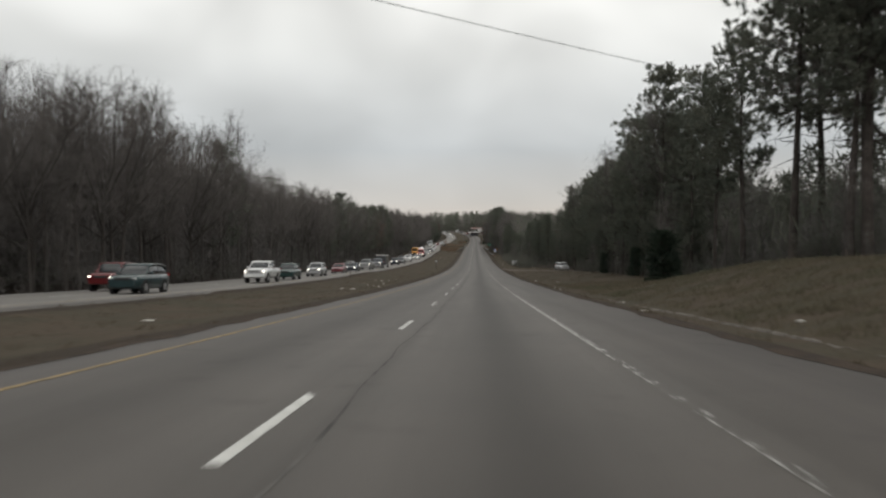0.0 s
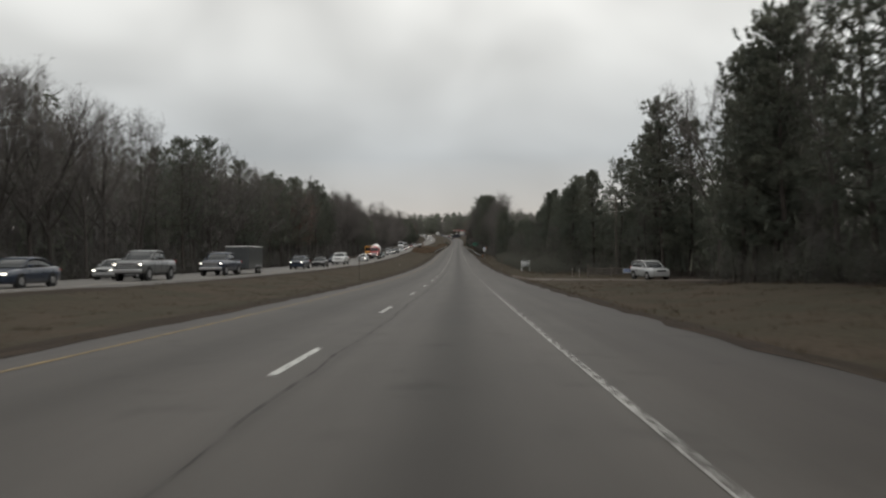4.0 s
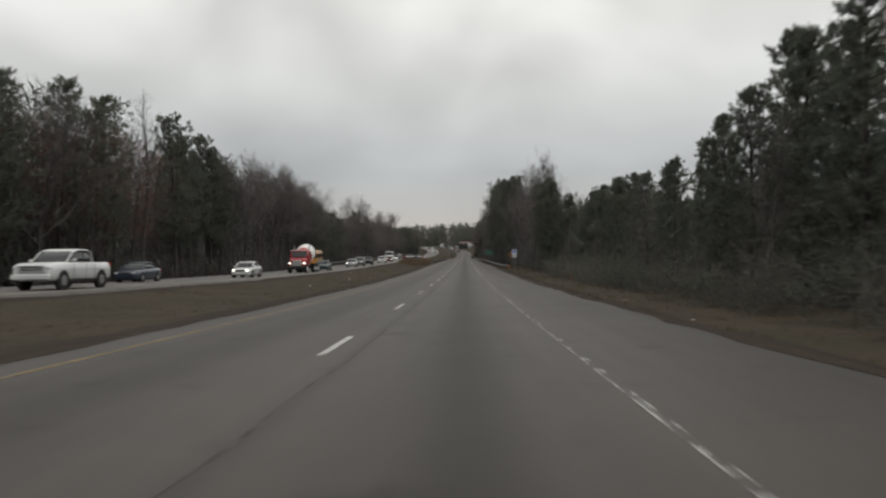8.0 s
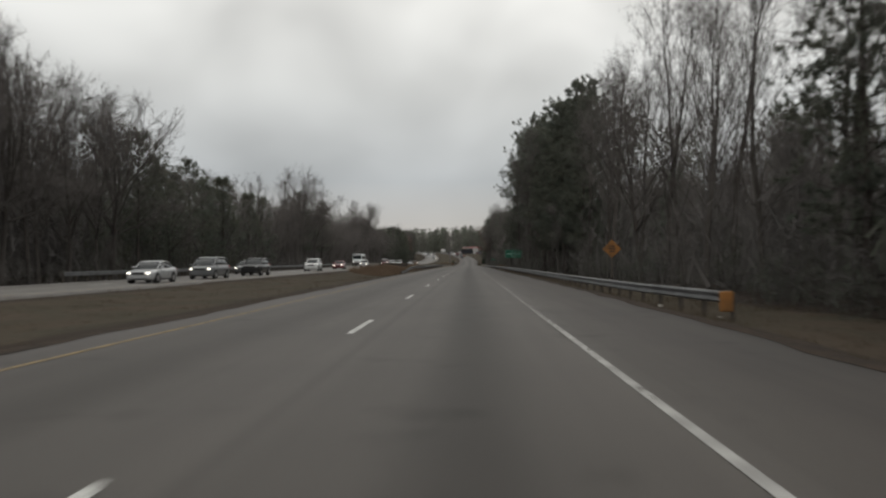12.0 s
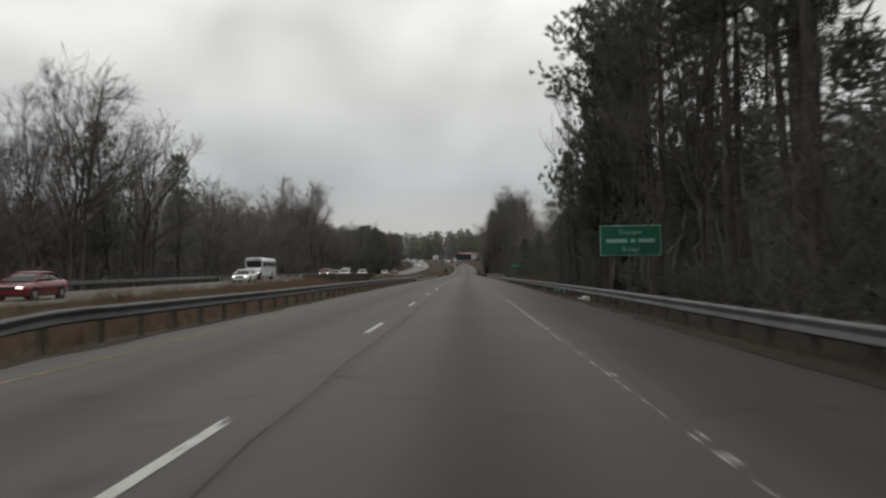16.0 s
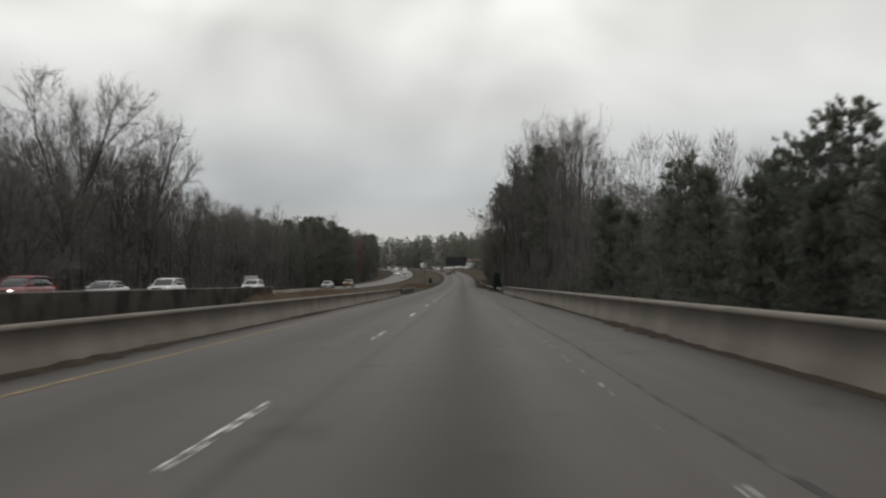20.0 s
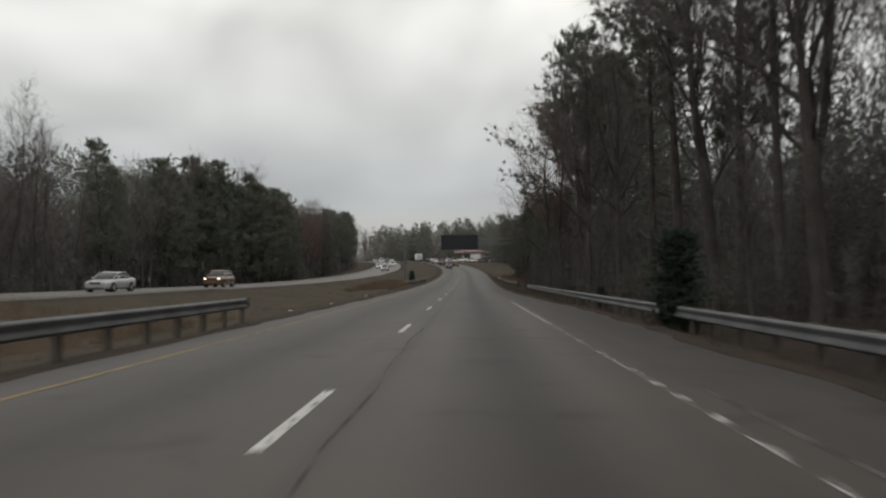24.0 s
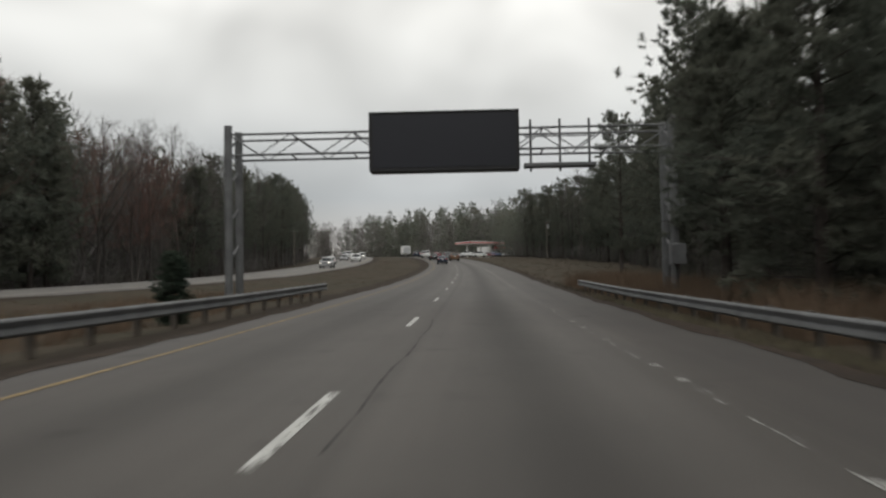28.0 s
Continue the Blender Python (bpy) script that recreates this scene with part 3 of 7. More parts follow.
def strip_mesh(name, rows3, material):
    """A painted strip: rows of (left point, right point, width, metres along, wear)."""
    so = Soup()
    v = np.array([q for r in rows3 for q in (r[0], r[1])])
    i = np.arange(len(rows3) - 1) * 2
    f = np.stack([i, i + 1, i + 3, i + 2], -1)
    so.add(v, f)
    me = so.mesh(name, material)
    place = np.array([q for r in rows3 for q in ((-r[2] / 2, r[3]), (r[2] / 2, r[3]))])
    worn = np.array([(r[4], 0.0) for r in rows3 for _ in (0, 1)])
    for title, data in (("across_along", place), ("wear", worn)):
        me.uv_layers.new(name=title).data.foreach_set("uv", data[f.ravel()].ravel().astype(np.float32))
    return me


dash_meshes = []
for k, w in enumerate((0.08, 0.16, 0.26, 0.42)):
    ys = np.linspace(0, DASH, 13)
    dash_meshes.append(strip_mesh("lane_dash", [((-0.058, y, 0.0), (0.058, y, 0.0), 0.116, y + 40 * k, w + 0.12 * (y < 0.2 or y > DASH - 0.2)) for y in ys], PAINT_WHITE))
for k in range(-4, 94):
    s = DASH0 + k * CYCLE
    ob = new("lane_dash", dash_meshes[3 if k in (39, 40) else (0, 1, 2, 1)[k * 7 % 4]])
    x, y, z, p, g = (float(a) for a in line(s + DASH / 2))
    x0, y0, z0 = (float(a) for a in line(s)[:3])
    ob.matrix_world = Matrix.Translation((x0, y0, z0 + 0.006)) @ Euler((math.atan2(float(line(s + DASH)[2]) - z0, DASH), 0, p)).to_matrix().to_4x4()
    ob.parent = road
for k in range(-4, 94):
    s = 2.0 + k * CYCLE
    d = float(lane_mid_far(s))
    ob = new("lane_dash", dash_meshes[0])
    a, b = on(s, d, float(FAR_RISE(s)) + 0.006), on(s + DASH, float(lane_mid_far(s + DASH)), float(FAR_RISE(s + DASH)) + 0.006)
    ob.matrix_world = Matrix.Translation(a) @ (b - a).to_track_quat("Y", "Z").to_matrix().to_4x4()
    ob.parent = far_road


def painted(name, spans, d, width, material, parent, up=0.004, wobble=0.0, seed=1, rise_by=None):
    """Painted line in broken pieces: spans of (from, to)."""
    so = Soup()
    rg = np.random.RandomState(seed)
    for a, b in spans:
        n = max(2, int((b - a) / 1.5) + 1)
        ss = np.linspace(a, b, n)
        x, y, z, p, g = line(ss)
        dd = d(ss) if callable(d) else np.full(n, float(d))
        lift = up + (rise_by(ss) if rise_by else 0)
        e0, e1 = dd - width / 2 + rg.uniform(-wobble, wobble, n), dd + width / 2 + rg.uniform(-wobble, wobble, n)
        v = np.stack([np.stack([x + e * np.cos(p), y + e * np.sin(p), z + lift], -1) for e in (e0, e1)], 1).reshape(-1, 3)
        i = np.arange(n - 1) * 2
        so.add(v, np.stack([i, i + 1, i + 3, i + 2], -1))
    return part(name, so, material, parent)


def edge_line(name, s0, s1, d, width, material, parent, wear, rise_by=None):
    """A long painted line whose wear changes along the road."""
    rows3 = []
    for s in np.arange(s0, s1, 2.0):
        at = float(d(s)) if callable(d) else d
        lift = 0.006 + (float(rise_by(s)) if rise_by else 0)
        rows3.append((on(s, at - width / 2, lift), on(s, at + width / 2, lift), width, s, float(wear(s))))
    return part(name, strip_mesh(name, rows3, material), material, parent)


edge_line("yellow_edge_line", -60, 1190, -3.34, 0.11, PAINT_YELLOW, road, curve([(0, 0.12), (300, 0.14), (345, 0.36), (390, 0.3), (460, 0.15), (1190, 0.12)]))
painted("yellow_edge_line", [(-60, 1190)], lambda s: FAR_EDGE(s) - 1.0, 0.1, PAINT_YELLOW_FAR, far_road, rise_by=FAR_RISE)
painted("white_edge_line", [(-60, 1190)], lambda s: FAR_EDGE(s) - 8.4, 0.1, PAINT_EDGE, far_road, rise_by=FAR_RISE)
WEAR = curve([(-20, 0.6), (11, 0.62), (13, 0.35), (20, 0.22), (22, 0.2), (40, 0.22), (42, 0.42), (53, 0.42), (55, 0.1), (59, 0.12), (61, 0.5), (80, 0.5), (82, 0.28), (86, 0.28), (88, 0.14), (91, 0.16), (92, 0.5), (97, 0.5), (99, 0.3), (130, 0.35), (142, 0.6), (186, 0.6), (192, 0.48), (214, 0.5), (216, 0.3), (219, 0.3), (221, 0.55), (239, 0.55), (241, 0.38), (244, 0.5), (246, 0.64), (254, 0.6), (258, 0.5), (264, 0.32), (280, 0.3), (286, 0.08), (298, 0.1), (301, 0.42), (318, 0.4), (330, 0.55), (352, 0.6), (358, 0.36), (370, 0.34), (373, 0.16), (382, 0.2), (384, 0.62), (392, 0.62), (395, 0.4), (411, 0.38), (413, 0.8), (430, 0.66), (440, 0.66), (444, 0.95), (456, 0.8), (458, 1.05), (570, 1.05), (573, 0.58), (584, 0.55), (591, 0.62), (593.5, 0.32), (599, 0.3), (601, 0.1), (610, 0.12), (612, 0.7), (615, 0.85), (619, 0.9), (623, 1.05), (672, 1.05), (677, 0.72), (682, 0.8), (690, 0.9), (760, 0.4), (1190, 0.3)])
edge_line("white_edge_line", -20, 1185, 3.66, 0.105, PAINT_EDGE_WORN, road, WEAR)
rg = random.Random(9)
# the seam between the two paving lanes, opened and tarred in stretches
seam = [(-20, 205), (214, 218), (224, 231), (262, 272), (276, 279), (352, 420), (428, 433), (442, 452), (560, 592), (636, 646), (676, 690)]
painted("tar_seam", seam, lambda s: 0.44 + 0.05 * np.sin(s * 0.35) + 0.03 * np.sin(s * 1.3), 0.035, CRACK, road, up=0.002, wobble=0.014, seed=6)
painted("tar_seam", [(459, 581)], lambda s: 4.06 + 0.03 * np.sin(s * 0.4), 0.06, CRACK, road, up=0.002, wobble=0.02, seed=7)
painted("edge_dirt", [(-60, 478), (562, 1100)], lambda s: NEAR_RIGHT(s) + 0.05, 0.34, DIRT, road, up=0.006, wobble=0.14, seed=8)
painted("edge_dirt", [(-60, 478), (562, 1100)], NEAR_LEFT - 0.02, 0.3, DIRT, road, up=0.006, wobble=0.12, seed=9)
so = Soup()
for s in (478.5, 506.3, 534, 560.5):
    a = np.array([on(s + rg.uniform(-0.02, 0.02), d, 0.003) for d in np.linspace(-4.3, 6.1, 22)])
    n = len(a)
    b = a + np.array([[0, 0.05 + 0.06 * rg.random(), 0] for _ in range(n)])
    i = np.arange(n - 1)
    so.add(np.concatenate([a, b]), np.stack([i, i + 1, i + 1 + n, i + n], -1))
part("deck_joint", so, CRACK, road)


# ---------------------------------------------------------------- bridge
def parapet(s0, s1, d, facing, material, label, base=0.0, height=0.72, thick=0.3, rise_by=None, name="bridge_barrier"):
    """Concrete parapet with a sloped toe towards the traffic and a coping."""
    ss = np.append(np.arange(s0, s1, 2.0), s1)
    prof = [(0.0, -0.9), (0.0, 0.0), (0.13, 0.2), (0.16, height - 0.09), (0.13, height - 0.08), (0.13, height), (0.20 + thick, height), (0.20 + thick, height - 0.1), (0.16 + thick, height - 0.11), (0.16 + thick, -0.9)]
    x, y, z, p, g = line(ss)
    dd = d(ss) if callable(d) else np.full(len(ss), float(d))
    lift = base + (rise_by(ss) if rise_by else 0)
    v = np.stack([np.stack([x + (dd - facing * a) * np.cos(p), y + (dd - facing * a) * np.sin(p), z + lift + h], -1) for a, h in prof], 1).reshape(-1, 3)
    k = len(prof)
    i = np.arange(len(ss) - 1)[:, None] * k + np.arange(k)[None]
    j = np.arange(len(ss) - 1)[:, None] * k + (np.arange(k)[None] + 1) % k
    so = Soup()
    so.add(v, np.stack([i, j, j + k, i + k], -1).reshape(-1, 4))
    so.f.append(np.array([list(range(k)), list(range(len(v) - k, len(v)))], np.int32))
    so.m.append(np.zeros(2, np.int32))
    ob = part(name, so, material)
    return tagged(ob, label, "barrier", "bridge barriers", "structure")


parapet(478, 561, -4.45, 1, CONCRETE, "plain tan concrete bridge parapet with dirt along its foot")
parapet(478, 561, 6.2, -1, CONCRETE, "plain tan concrete bridge parapet with dirt along its foot")
parapet(479, 567, lambda s: FAR_EDGE(s) + 0.35, -1, CONCRETE_OLD, "stained dark concrete parapet of the opposite bridge", height=0.8, rise_by=FAR_RISE)
parapet(479, 567, lambda s: FAR_EDGE(s) - FAR_WIDE - 0.3, 1, CONCRETE_OLD, "stained dark concrete parapet of the opposite bridge", height=0.8, rise_by=FAR_RISE)
for d0, d1, rb in ((-4.9, 6.7, None), (lambda s: FAR_EDGE(s) - FAR_WIDE - 0.6, lambda s: FAR_EDGE(s) + 0.7, FAR_RISE)):
    ob = ribbon("bridge_deck", 484, 556, d0, d1, -0.35, CONCRETE_OLD, rise_by=rb, skirt=0.9)
    tagged(ob, "concrete bridge deck edge over the creek", "bridge", kind="structure")
# leaves and grit along the foot of the parapets, in uneven mounds
for d, side in ((-4.42, 1), (6.17, -1)):
    so = Soup()
    r2 = np.random.RandomState(31 + side)
    ss = np.arange(478, 561, 0.35)
    wd = 0.08 + 0.16 * np.clip(np.sin(ss * 0.31 + side) + r2.normal(0, 0.45, len(ss)), 0, 2)
    hh = 0.015 + 0.05 * wd / 0.3 + r2.uniform(0, 0.02, len(ss))
    x, y, z, p, g = line(ss)
    rows3 = [np.stack([x + (d + side * a) * np.cos(p), y + (d + side * a) * np.sin(p), z + b], -1) for a, b in ((-0.1, hh), (wd * 0.3, hh), (wd, np.full(len(ss), 0.003)))]
    v = np.stack(rows3, 1).reshape(-1, 3)
    i = np.arange(len(ss) - 1)[:, None] * 3 + np.arange(2)[None]
    so.add(v, np.stack([i, i + 1, i + 4, i + 3], -1).reshape(-1, 4))
    ob = part("dirt_drift", so, DIRT)
    tagged(ob, "dark leaves and grit drifted along the parapet foot", "debris", kind="stuff")


# ---------------------------------------------------------------- guardrails
POST = box_bm((0.12, 0.16, 1.0), (0, 0, -0.28), 0.01)
POST_MESH = bpy.data.meshes.new("post")
POST.to_mesh(POST_MESH)
POST.free()
POST_MESH.materials.append(RUST)
BLOCK = box_bm((0.14, 0.16, 0.34), (0, 0, 0), 0.012)
BLOCK_MESH = bpy.data.meshes.new("block")
BLOCK.to_mesh(BLOCK_MESH)
BLOCK.free()
BLOCK_MESH.materials.append(RUST)


def guardrail(path, facing, label, top=0.56, terminal=(), rise_by=None, sink=0.0):
    """W-beam rail. path: (s, d) points; facing +1 when its face looks right; sink: metres over which its start comes up from the ground."""
    ps, pd = zip(*path)
    ss = np.arange(ps[0], ps[-1] + 0.1, 1.0)
    dd = np.interp(ss, ps, pd)
    x, y, z, p, g = line(ss)
    drop = 0.62 * (1 - step(0, sink, ss - ps[0])) if sink else 0 * ss
    z = z + (rise_by(ss) if rise_by else 0) - drop
    base = on(float(ss[0]), float(dd[0]), 0)
    rail = empty("guardrail", Matrix.Translation(base), label, "guardrail", "guardrails")
    prof = [(0.0, 0.0), (0.075, -0.035), (0.08, -0.07), (0.02, -0.13), (0.02, -0.18), (0.08, -0.24), (0.075, -0.275), (0.0, -0.31), (-0.005, -0.31), (0.07, -0.24), (0.01, -0.18), (0.01, -0.13), (0.07, -0.07), (-0.005, 0.0)]
    k = len(prof)
    v = np.stack([np.stack([x + (dd + facing * a) * np.cos(p) - base.x, y + (dd + facing * a) * np.sin(p) - base.y, z + top + h - base.z], -1) for a, h in prof], 1).reshape(-1, 3)
    i = np.arange(len(ss) - 1)[:, None] * k + np.arange(k)[None]
    j = np.arange(len(ss) - 1)[:, None] * k + (np.arange(k)[None] + 1) % k
    so = Soup()
    so.add(v, np.stack([i, j, j + k, i + k], -1).reshape(-1, 4))
    part("rail_beam", so, STEEL, rail)
    for s in np.arange(ps[0] + 0.4, ps[-1], 1.905):
        d = float(np.interp(s, ps, pd))
        lift = (float(rise_by(s)) if rise_by else 0) - float(np.interp(s, ss, drop))
        for mesh, name, off in ((POST_MESH, "post", 0.24), (BLOCK_MESH, "spacer_block", 0.08)):
            ob = new(name, mesh)
            ob.parent = rail
            a = on(s, d - facing * off, (top - 0.02 if name == "post" else top - 0.15) + lift)
            ob.matrix_local = Matrix.Translation(a - base) @ Matrix.Rotation(float(line(s)[3]), 4, "Z") @ (pose(0, 0, -0.22) if name == "post" else pose(0, 0, 0))
    for s, d, colour in terminal:
        bm = box_bm((0.34, 0.12, 0.52), on(s, d, top - 0.24) - base, 0.03)
        part("end_terminal", bm, colour, rail, "flat end plate of the rail")
    return rail


guardrail([(304.6, 8.7), (313, 8.0), (330, 7.6), (410, 7.5), (436, 7.1), (470, 6.62), (476, 6.22), (481, 6.14)], -1, "galvanised roadside guardrail with an orange end terminal", top=0.41, terminal=[(304.4, 8.55, SIGN_ORANGE)])
guardrail([(386, -6.6), (396, -5.5), (408, -5.05), (470, -4.85), (476, -4.47), (480.5, -4.36)], 1, "galvanised median guardrail on dark posts leading to the bridge", top=0.61, sink=9.0)
guardrail([(558.5, 6.14), (562, 6.2), (566, 6.55), (582, 7.1), (646, 7.1)], -1, "galvanised guardrail on the shoulder after the bridge", top=0.41)
guardrail([(558.5, -4.36), (562, -4.45), (567, -4.9), (580, -5.1), (597, -5.3)], 1, "galvanised median guardrail after the bridge", top=0.66)
guardrail([(671, 7.8), (678, 7.3), (700, 7.1), (714, 7.2)], -1, "galvanised guardrail before the sign gantry", top=0.38)
guardrail([(673.5, -6.6), (682, -5.7), (692, -5.3), (707, -5.3)], 1, "galvanised median guardrail shielding the gantry post", top=0.6, terminal=[(673.4, -6.65, SIGN_ORANGE)])
guardrail([(340, float(FAR_EDGE(340)) - 10.9), (420, float(FAR_EDGE(420)) - 10.9), (497, float(FAR_EDGE(497)) - 10.7)], 1, "distant galvanised guardrail along the opposite carriageway", rise_by=FAR_RISE, top=0.68)


# ---------------------------------------------------------------- trees
def limb_path(p, d, length, n, rng, up=0.0, wander=0.18):
    pts = [np.array(p, float)]
    d = np.array(d, float) / np.linalg.norm(d)
    for _ in range(n):
        d = d + rng.normal(0, wander, 3) + (0, 0, up)
        d /= np.linalg.norm(d)
        pts.append(pts[-1] + d * length / n)
    return np.array(pts)


def bare_tree(seed, h, narrow=0.5, fork=0.35, limbs=16, dense=1.0):
    """Leafless hardwood: trunk with limbs, and branches that thin out to twigs. Returns trunk and crown soups."""
    rng = np.random.RandomState(seed)
    trunk, crown = Soup(), Soup()
    r0 = 0.008 * h + 0.04
    tp = limb_path((0, 0, -0.5), (rng.normal(0, 0.03), rng.normal(0, 0.03), 1), h * 0.93 + 0.5, 11, rng, 0.12, 0.05)
    tr = r0 * (1 - np.linspace(0, 1, 12)) ** 0.8 + 0.012
    tr[0] *= 1.35
    trunk.tube(tp, tr, 7)
    b0, b1, wd = [], [], []
    for q in range(limbs):
        f = fork + (0.97 - fork) * (q + rng.uniform(0, 0.9)) / limbs
        i = f * 11
        base = tp[int(i)] + (tp[min(int(i) + 1, 11)] - tp[int(i)]) * (i % 1)
        az = q * 2.4 + rng.uniform(-0.5, 0.5)
        lean = np.radians(rng.uniform(32, 68)) * narrow * 1.4
        d = np.array([np.cos(az) * np.sin(lean), np.sin(az) * np.sin(lean), np.cos(lean)])
        length = h * (0.16 + 0.36 * (1 - f) ** 0.7) * rng.uniform(0.7, 1.15) * (0.6 + 0.6 * narrow)
        lp = limb_path(base, d, length, 6, rng, 0.10, 0.15)
        lr = (0.0022 * h + 0.008) * (1.15 - f) * (1 - np.linspace(0, 0.9, 7)) + 0.008
        crown.tube(lp, lr, 4, 1)
        for j in range(int(7 * dense)):
            g = rng.uniform(0.2, 1.0) * 6
            bb = lp[min(int(g), 5)] + (lp[min(int(g), 5) + 1] - lp[min(int(g), 5)]) * (g % 1 if g < 6 else 1)
            dd = d * 0.9 + rng.normal(0, 0.5, 3) + (0, 0, 0.35)
            bl = length * rng.uniform(0.28, 0.55)
            bp = limb_path(bb, dd, bl, 3, rng, 0.08, 0.2)
            crown.tube(bp, np.array([0.016, 0.011, 0.008, 0.005]) * (0.6 + h / 28), 3)
            k = int(9 * dense)
            gg = rng.uniform(0.1, 1.0, k) * 3
            ii = np.minimum(gg.astype(int), 2)
            tb = bp[ii] + (bp[ii + 1] - bp[ii]) * (gg - ii)[:, None]
            td = dd / np.linalg.norm(dd) * 0.6 + rng.normal(0, 0.5, (k, 3)) + (0, 0, 0.3)
            td /= np.linalg.norm(td, axis=1)[:, None]
            tl = rng.uniform(0.5, 1.3, k) * (0.5 + h / 36)
            te = tb + td * tl[:, None]
            b0.append(tb), b1.append(te), wd.append(np.full(k, 0.018))
            for _ in range(2):
                sb = tb + (te - tb) * rng.uniform(0.3, 0.9, (k, 1))
                sd = td + rng.normal(0, 0.5, (k, 3))
                sd /= np.linalg.norm(sd, axis=1)[:, None]
                b0.append(sb), b1.append(sb + sd * (tl * rng.uniform(0.35, 0.7, k))[:, None]), wd.append(np.full(k, 0.0145))
    crown.blades(np.concatenate(b0), np.concatenate(b1), np.concatenate(wd), 0, rng)
    return trunk, crown


def fan_tree(seed, h, spread=0.62, fork=0.32, limbs=8):
    """Leafless hardwood whose limbs fan out from a fork to a rounded crown of fine twigs."""
    rng = np.random.RandomState(seed)
    trunk, crown = Soup(), Soup()
    r0 = 0.0085 * h + 0.05
    n = 7
    tp = limb_path((0, 0, -0.5), (rng.normal(0, 0.03), rng.normal(0, 0.03), 1), h * (fork + 0.12) + 0.5, n, rng, 0.12, 0.04)
    tr = r0 * (1 - 0.45 * np.linspace(0, 1, n + 1))
    tr[0] *= 1.35
    trunk.tube(tp, tr, 7)
    b0, b1, wd = [], [], []
    centre = np.array([0, 0, h * 0.58])
    semi = np.array([h * spread * 0.5, h * spread * 0.5, h * 0.40])

    def reach(p, d):
        """Distance from p along d to the crown's rounded outline."""
        a = ((d / semi) ** 2).sum()
        q = (p - centre) / semi
        b = (q * d / semi).sum()
        c = (q * q).sum() - 1
        return max((-b + math.sqrt(max(b * b - a * c, 0))) / a, 0.08 * h)

    for q in range(limbs):
        p = tp[n - 3] + (tp[n] - tp[n - 3]) * (q / (limbs - 1))
        az = q * 2.4 + rng.uniform(-0.4, 0.4)
        lean = (0.12 + 0.85 * (1 - q / limbs)) * rng.uniform(0.8, 1.15)
        d = np.array([np.cos(az) * np.sin(lean), np.sin(az) * np.sin(lean), np.cos(lean)])
        ln = reach(p, d) * rng.uniform(0.82, 1.0)
        lp = limb_path(p, d, ln, 6, rng, 0.06, 0.11)
        trunk.tube(lp, r0 * 0.46 * (1 - np.linspace(0, 0.92, 7)) + 0.01, 5)
        for j in range(9):
            g = (0.18 + 0.78 * (j + rng.uniform(0, 0.8)) / 9) * 6
            i = min(int(g), 5)
            bb = lp[i] + (lp[i + 1] - lp[i]) * (g - i)
            out = (bb - centre) / semi
            dd = d * 0.75 + rng.normal(0, 0.42, 3) + out * 0.35 + (0, 0, 0.25)
            dd /= np.linalg.norm(dd)
            bl = reach(bb, dd) * rng.uniform(0.55, 0.95)
            bl = min(bl, 0.36 * h)
            bp = limb_path(bb, dd, bl, 4, rng, 0.04, 0.16)
            crown.tube(bp, (np.array([0.022, 0.017, 0.013, 0.009, 0.005])) * (0.5 + h / 26), 3)
            for e in range(7):
                u = (0.2 + 0.8 * (e + rng.uniform(0, 0.9)) / 7) * 4
                i2 = min(int(u), 3)
                sb = bp[i2] + (bp[i2 + 1] - bp[i2]) * (u - i2)
                sd = dd * 0.8 + rng.normal(0, 0.5, 3) + (0, 0, 0.2)
                sd /= np.linalg.norm(sd)
                sl = h * rng.uniform(0.05, 0.11)
                se = sb + sd * sl
                b0.append(sb[None]), b1.append(se[None]), wd.append(np.full(1, 0.034))
                k = 17
                w = rng.uniform(0.1, 1.0, (k, 1))
                tb = sb + (se - sb) * w
                td = sd + rng.normal(0, 0.55, (k, 3))
                td /= np.linalg.norm(td, axis=1)[:, None]
                b0.append(tb), b1.append(tb + td * (h * rng.uniform(0.02, 0.05, (k, 1)))), wd.append(np.full(k, 0.019))
    crown.blades(np.concatenate(b0), np.concatenate(b1), np.concatenate(wd), 0, rng)
    return trunk, crown


def brush_tuft(crown, base, axis, size, count, width, rng):
    """Bottle-brush ends of pine shoots: needles that stand out round each shoot's axis."""
    b, a = np.repeat(base, count, 0), np.repeat(axis, count, 0)
    f = rng.uniform(-0.2, 1.0, (len(b), 1))
    d = a * rng.uniform(0.2, 1.0, (len(b), 1)) + rng.normal(0, 0.6, (len(b), 3))
    d /= np.linalg.norm(d, axis=1)[:, None]
    b = b + a * f * size * 0.8
    ln = size * rng.uniform(0.6, 1.05, len(b))
    crown.blades(b, b + d * ln[:, None], width * rng.uniform(0.7, 1.3, len(b)), 0, rng)


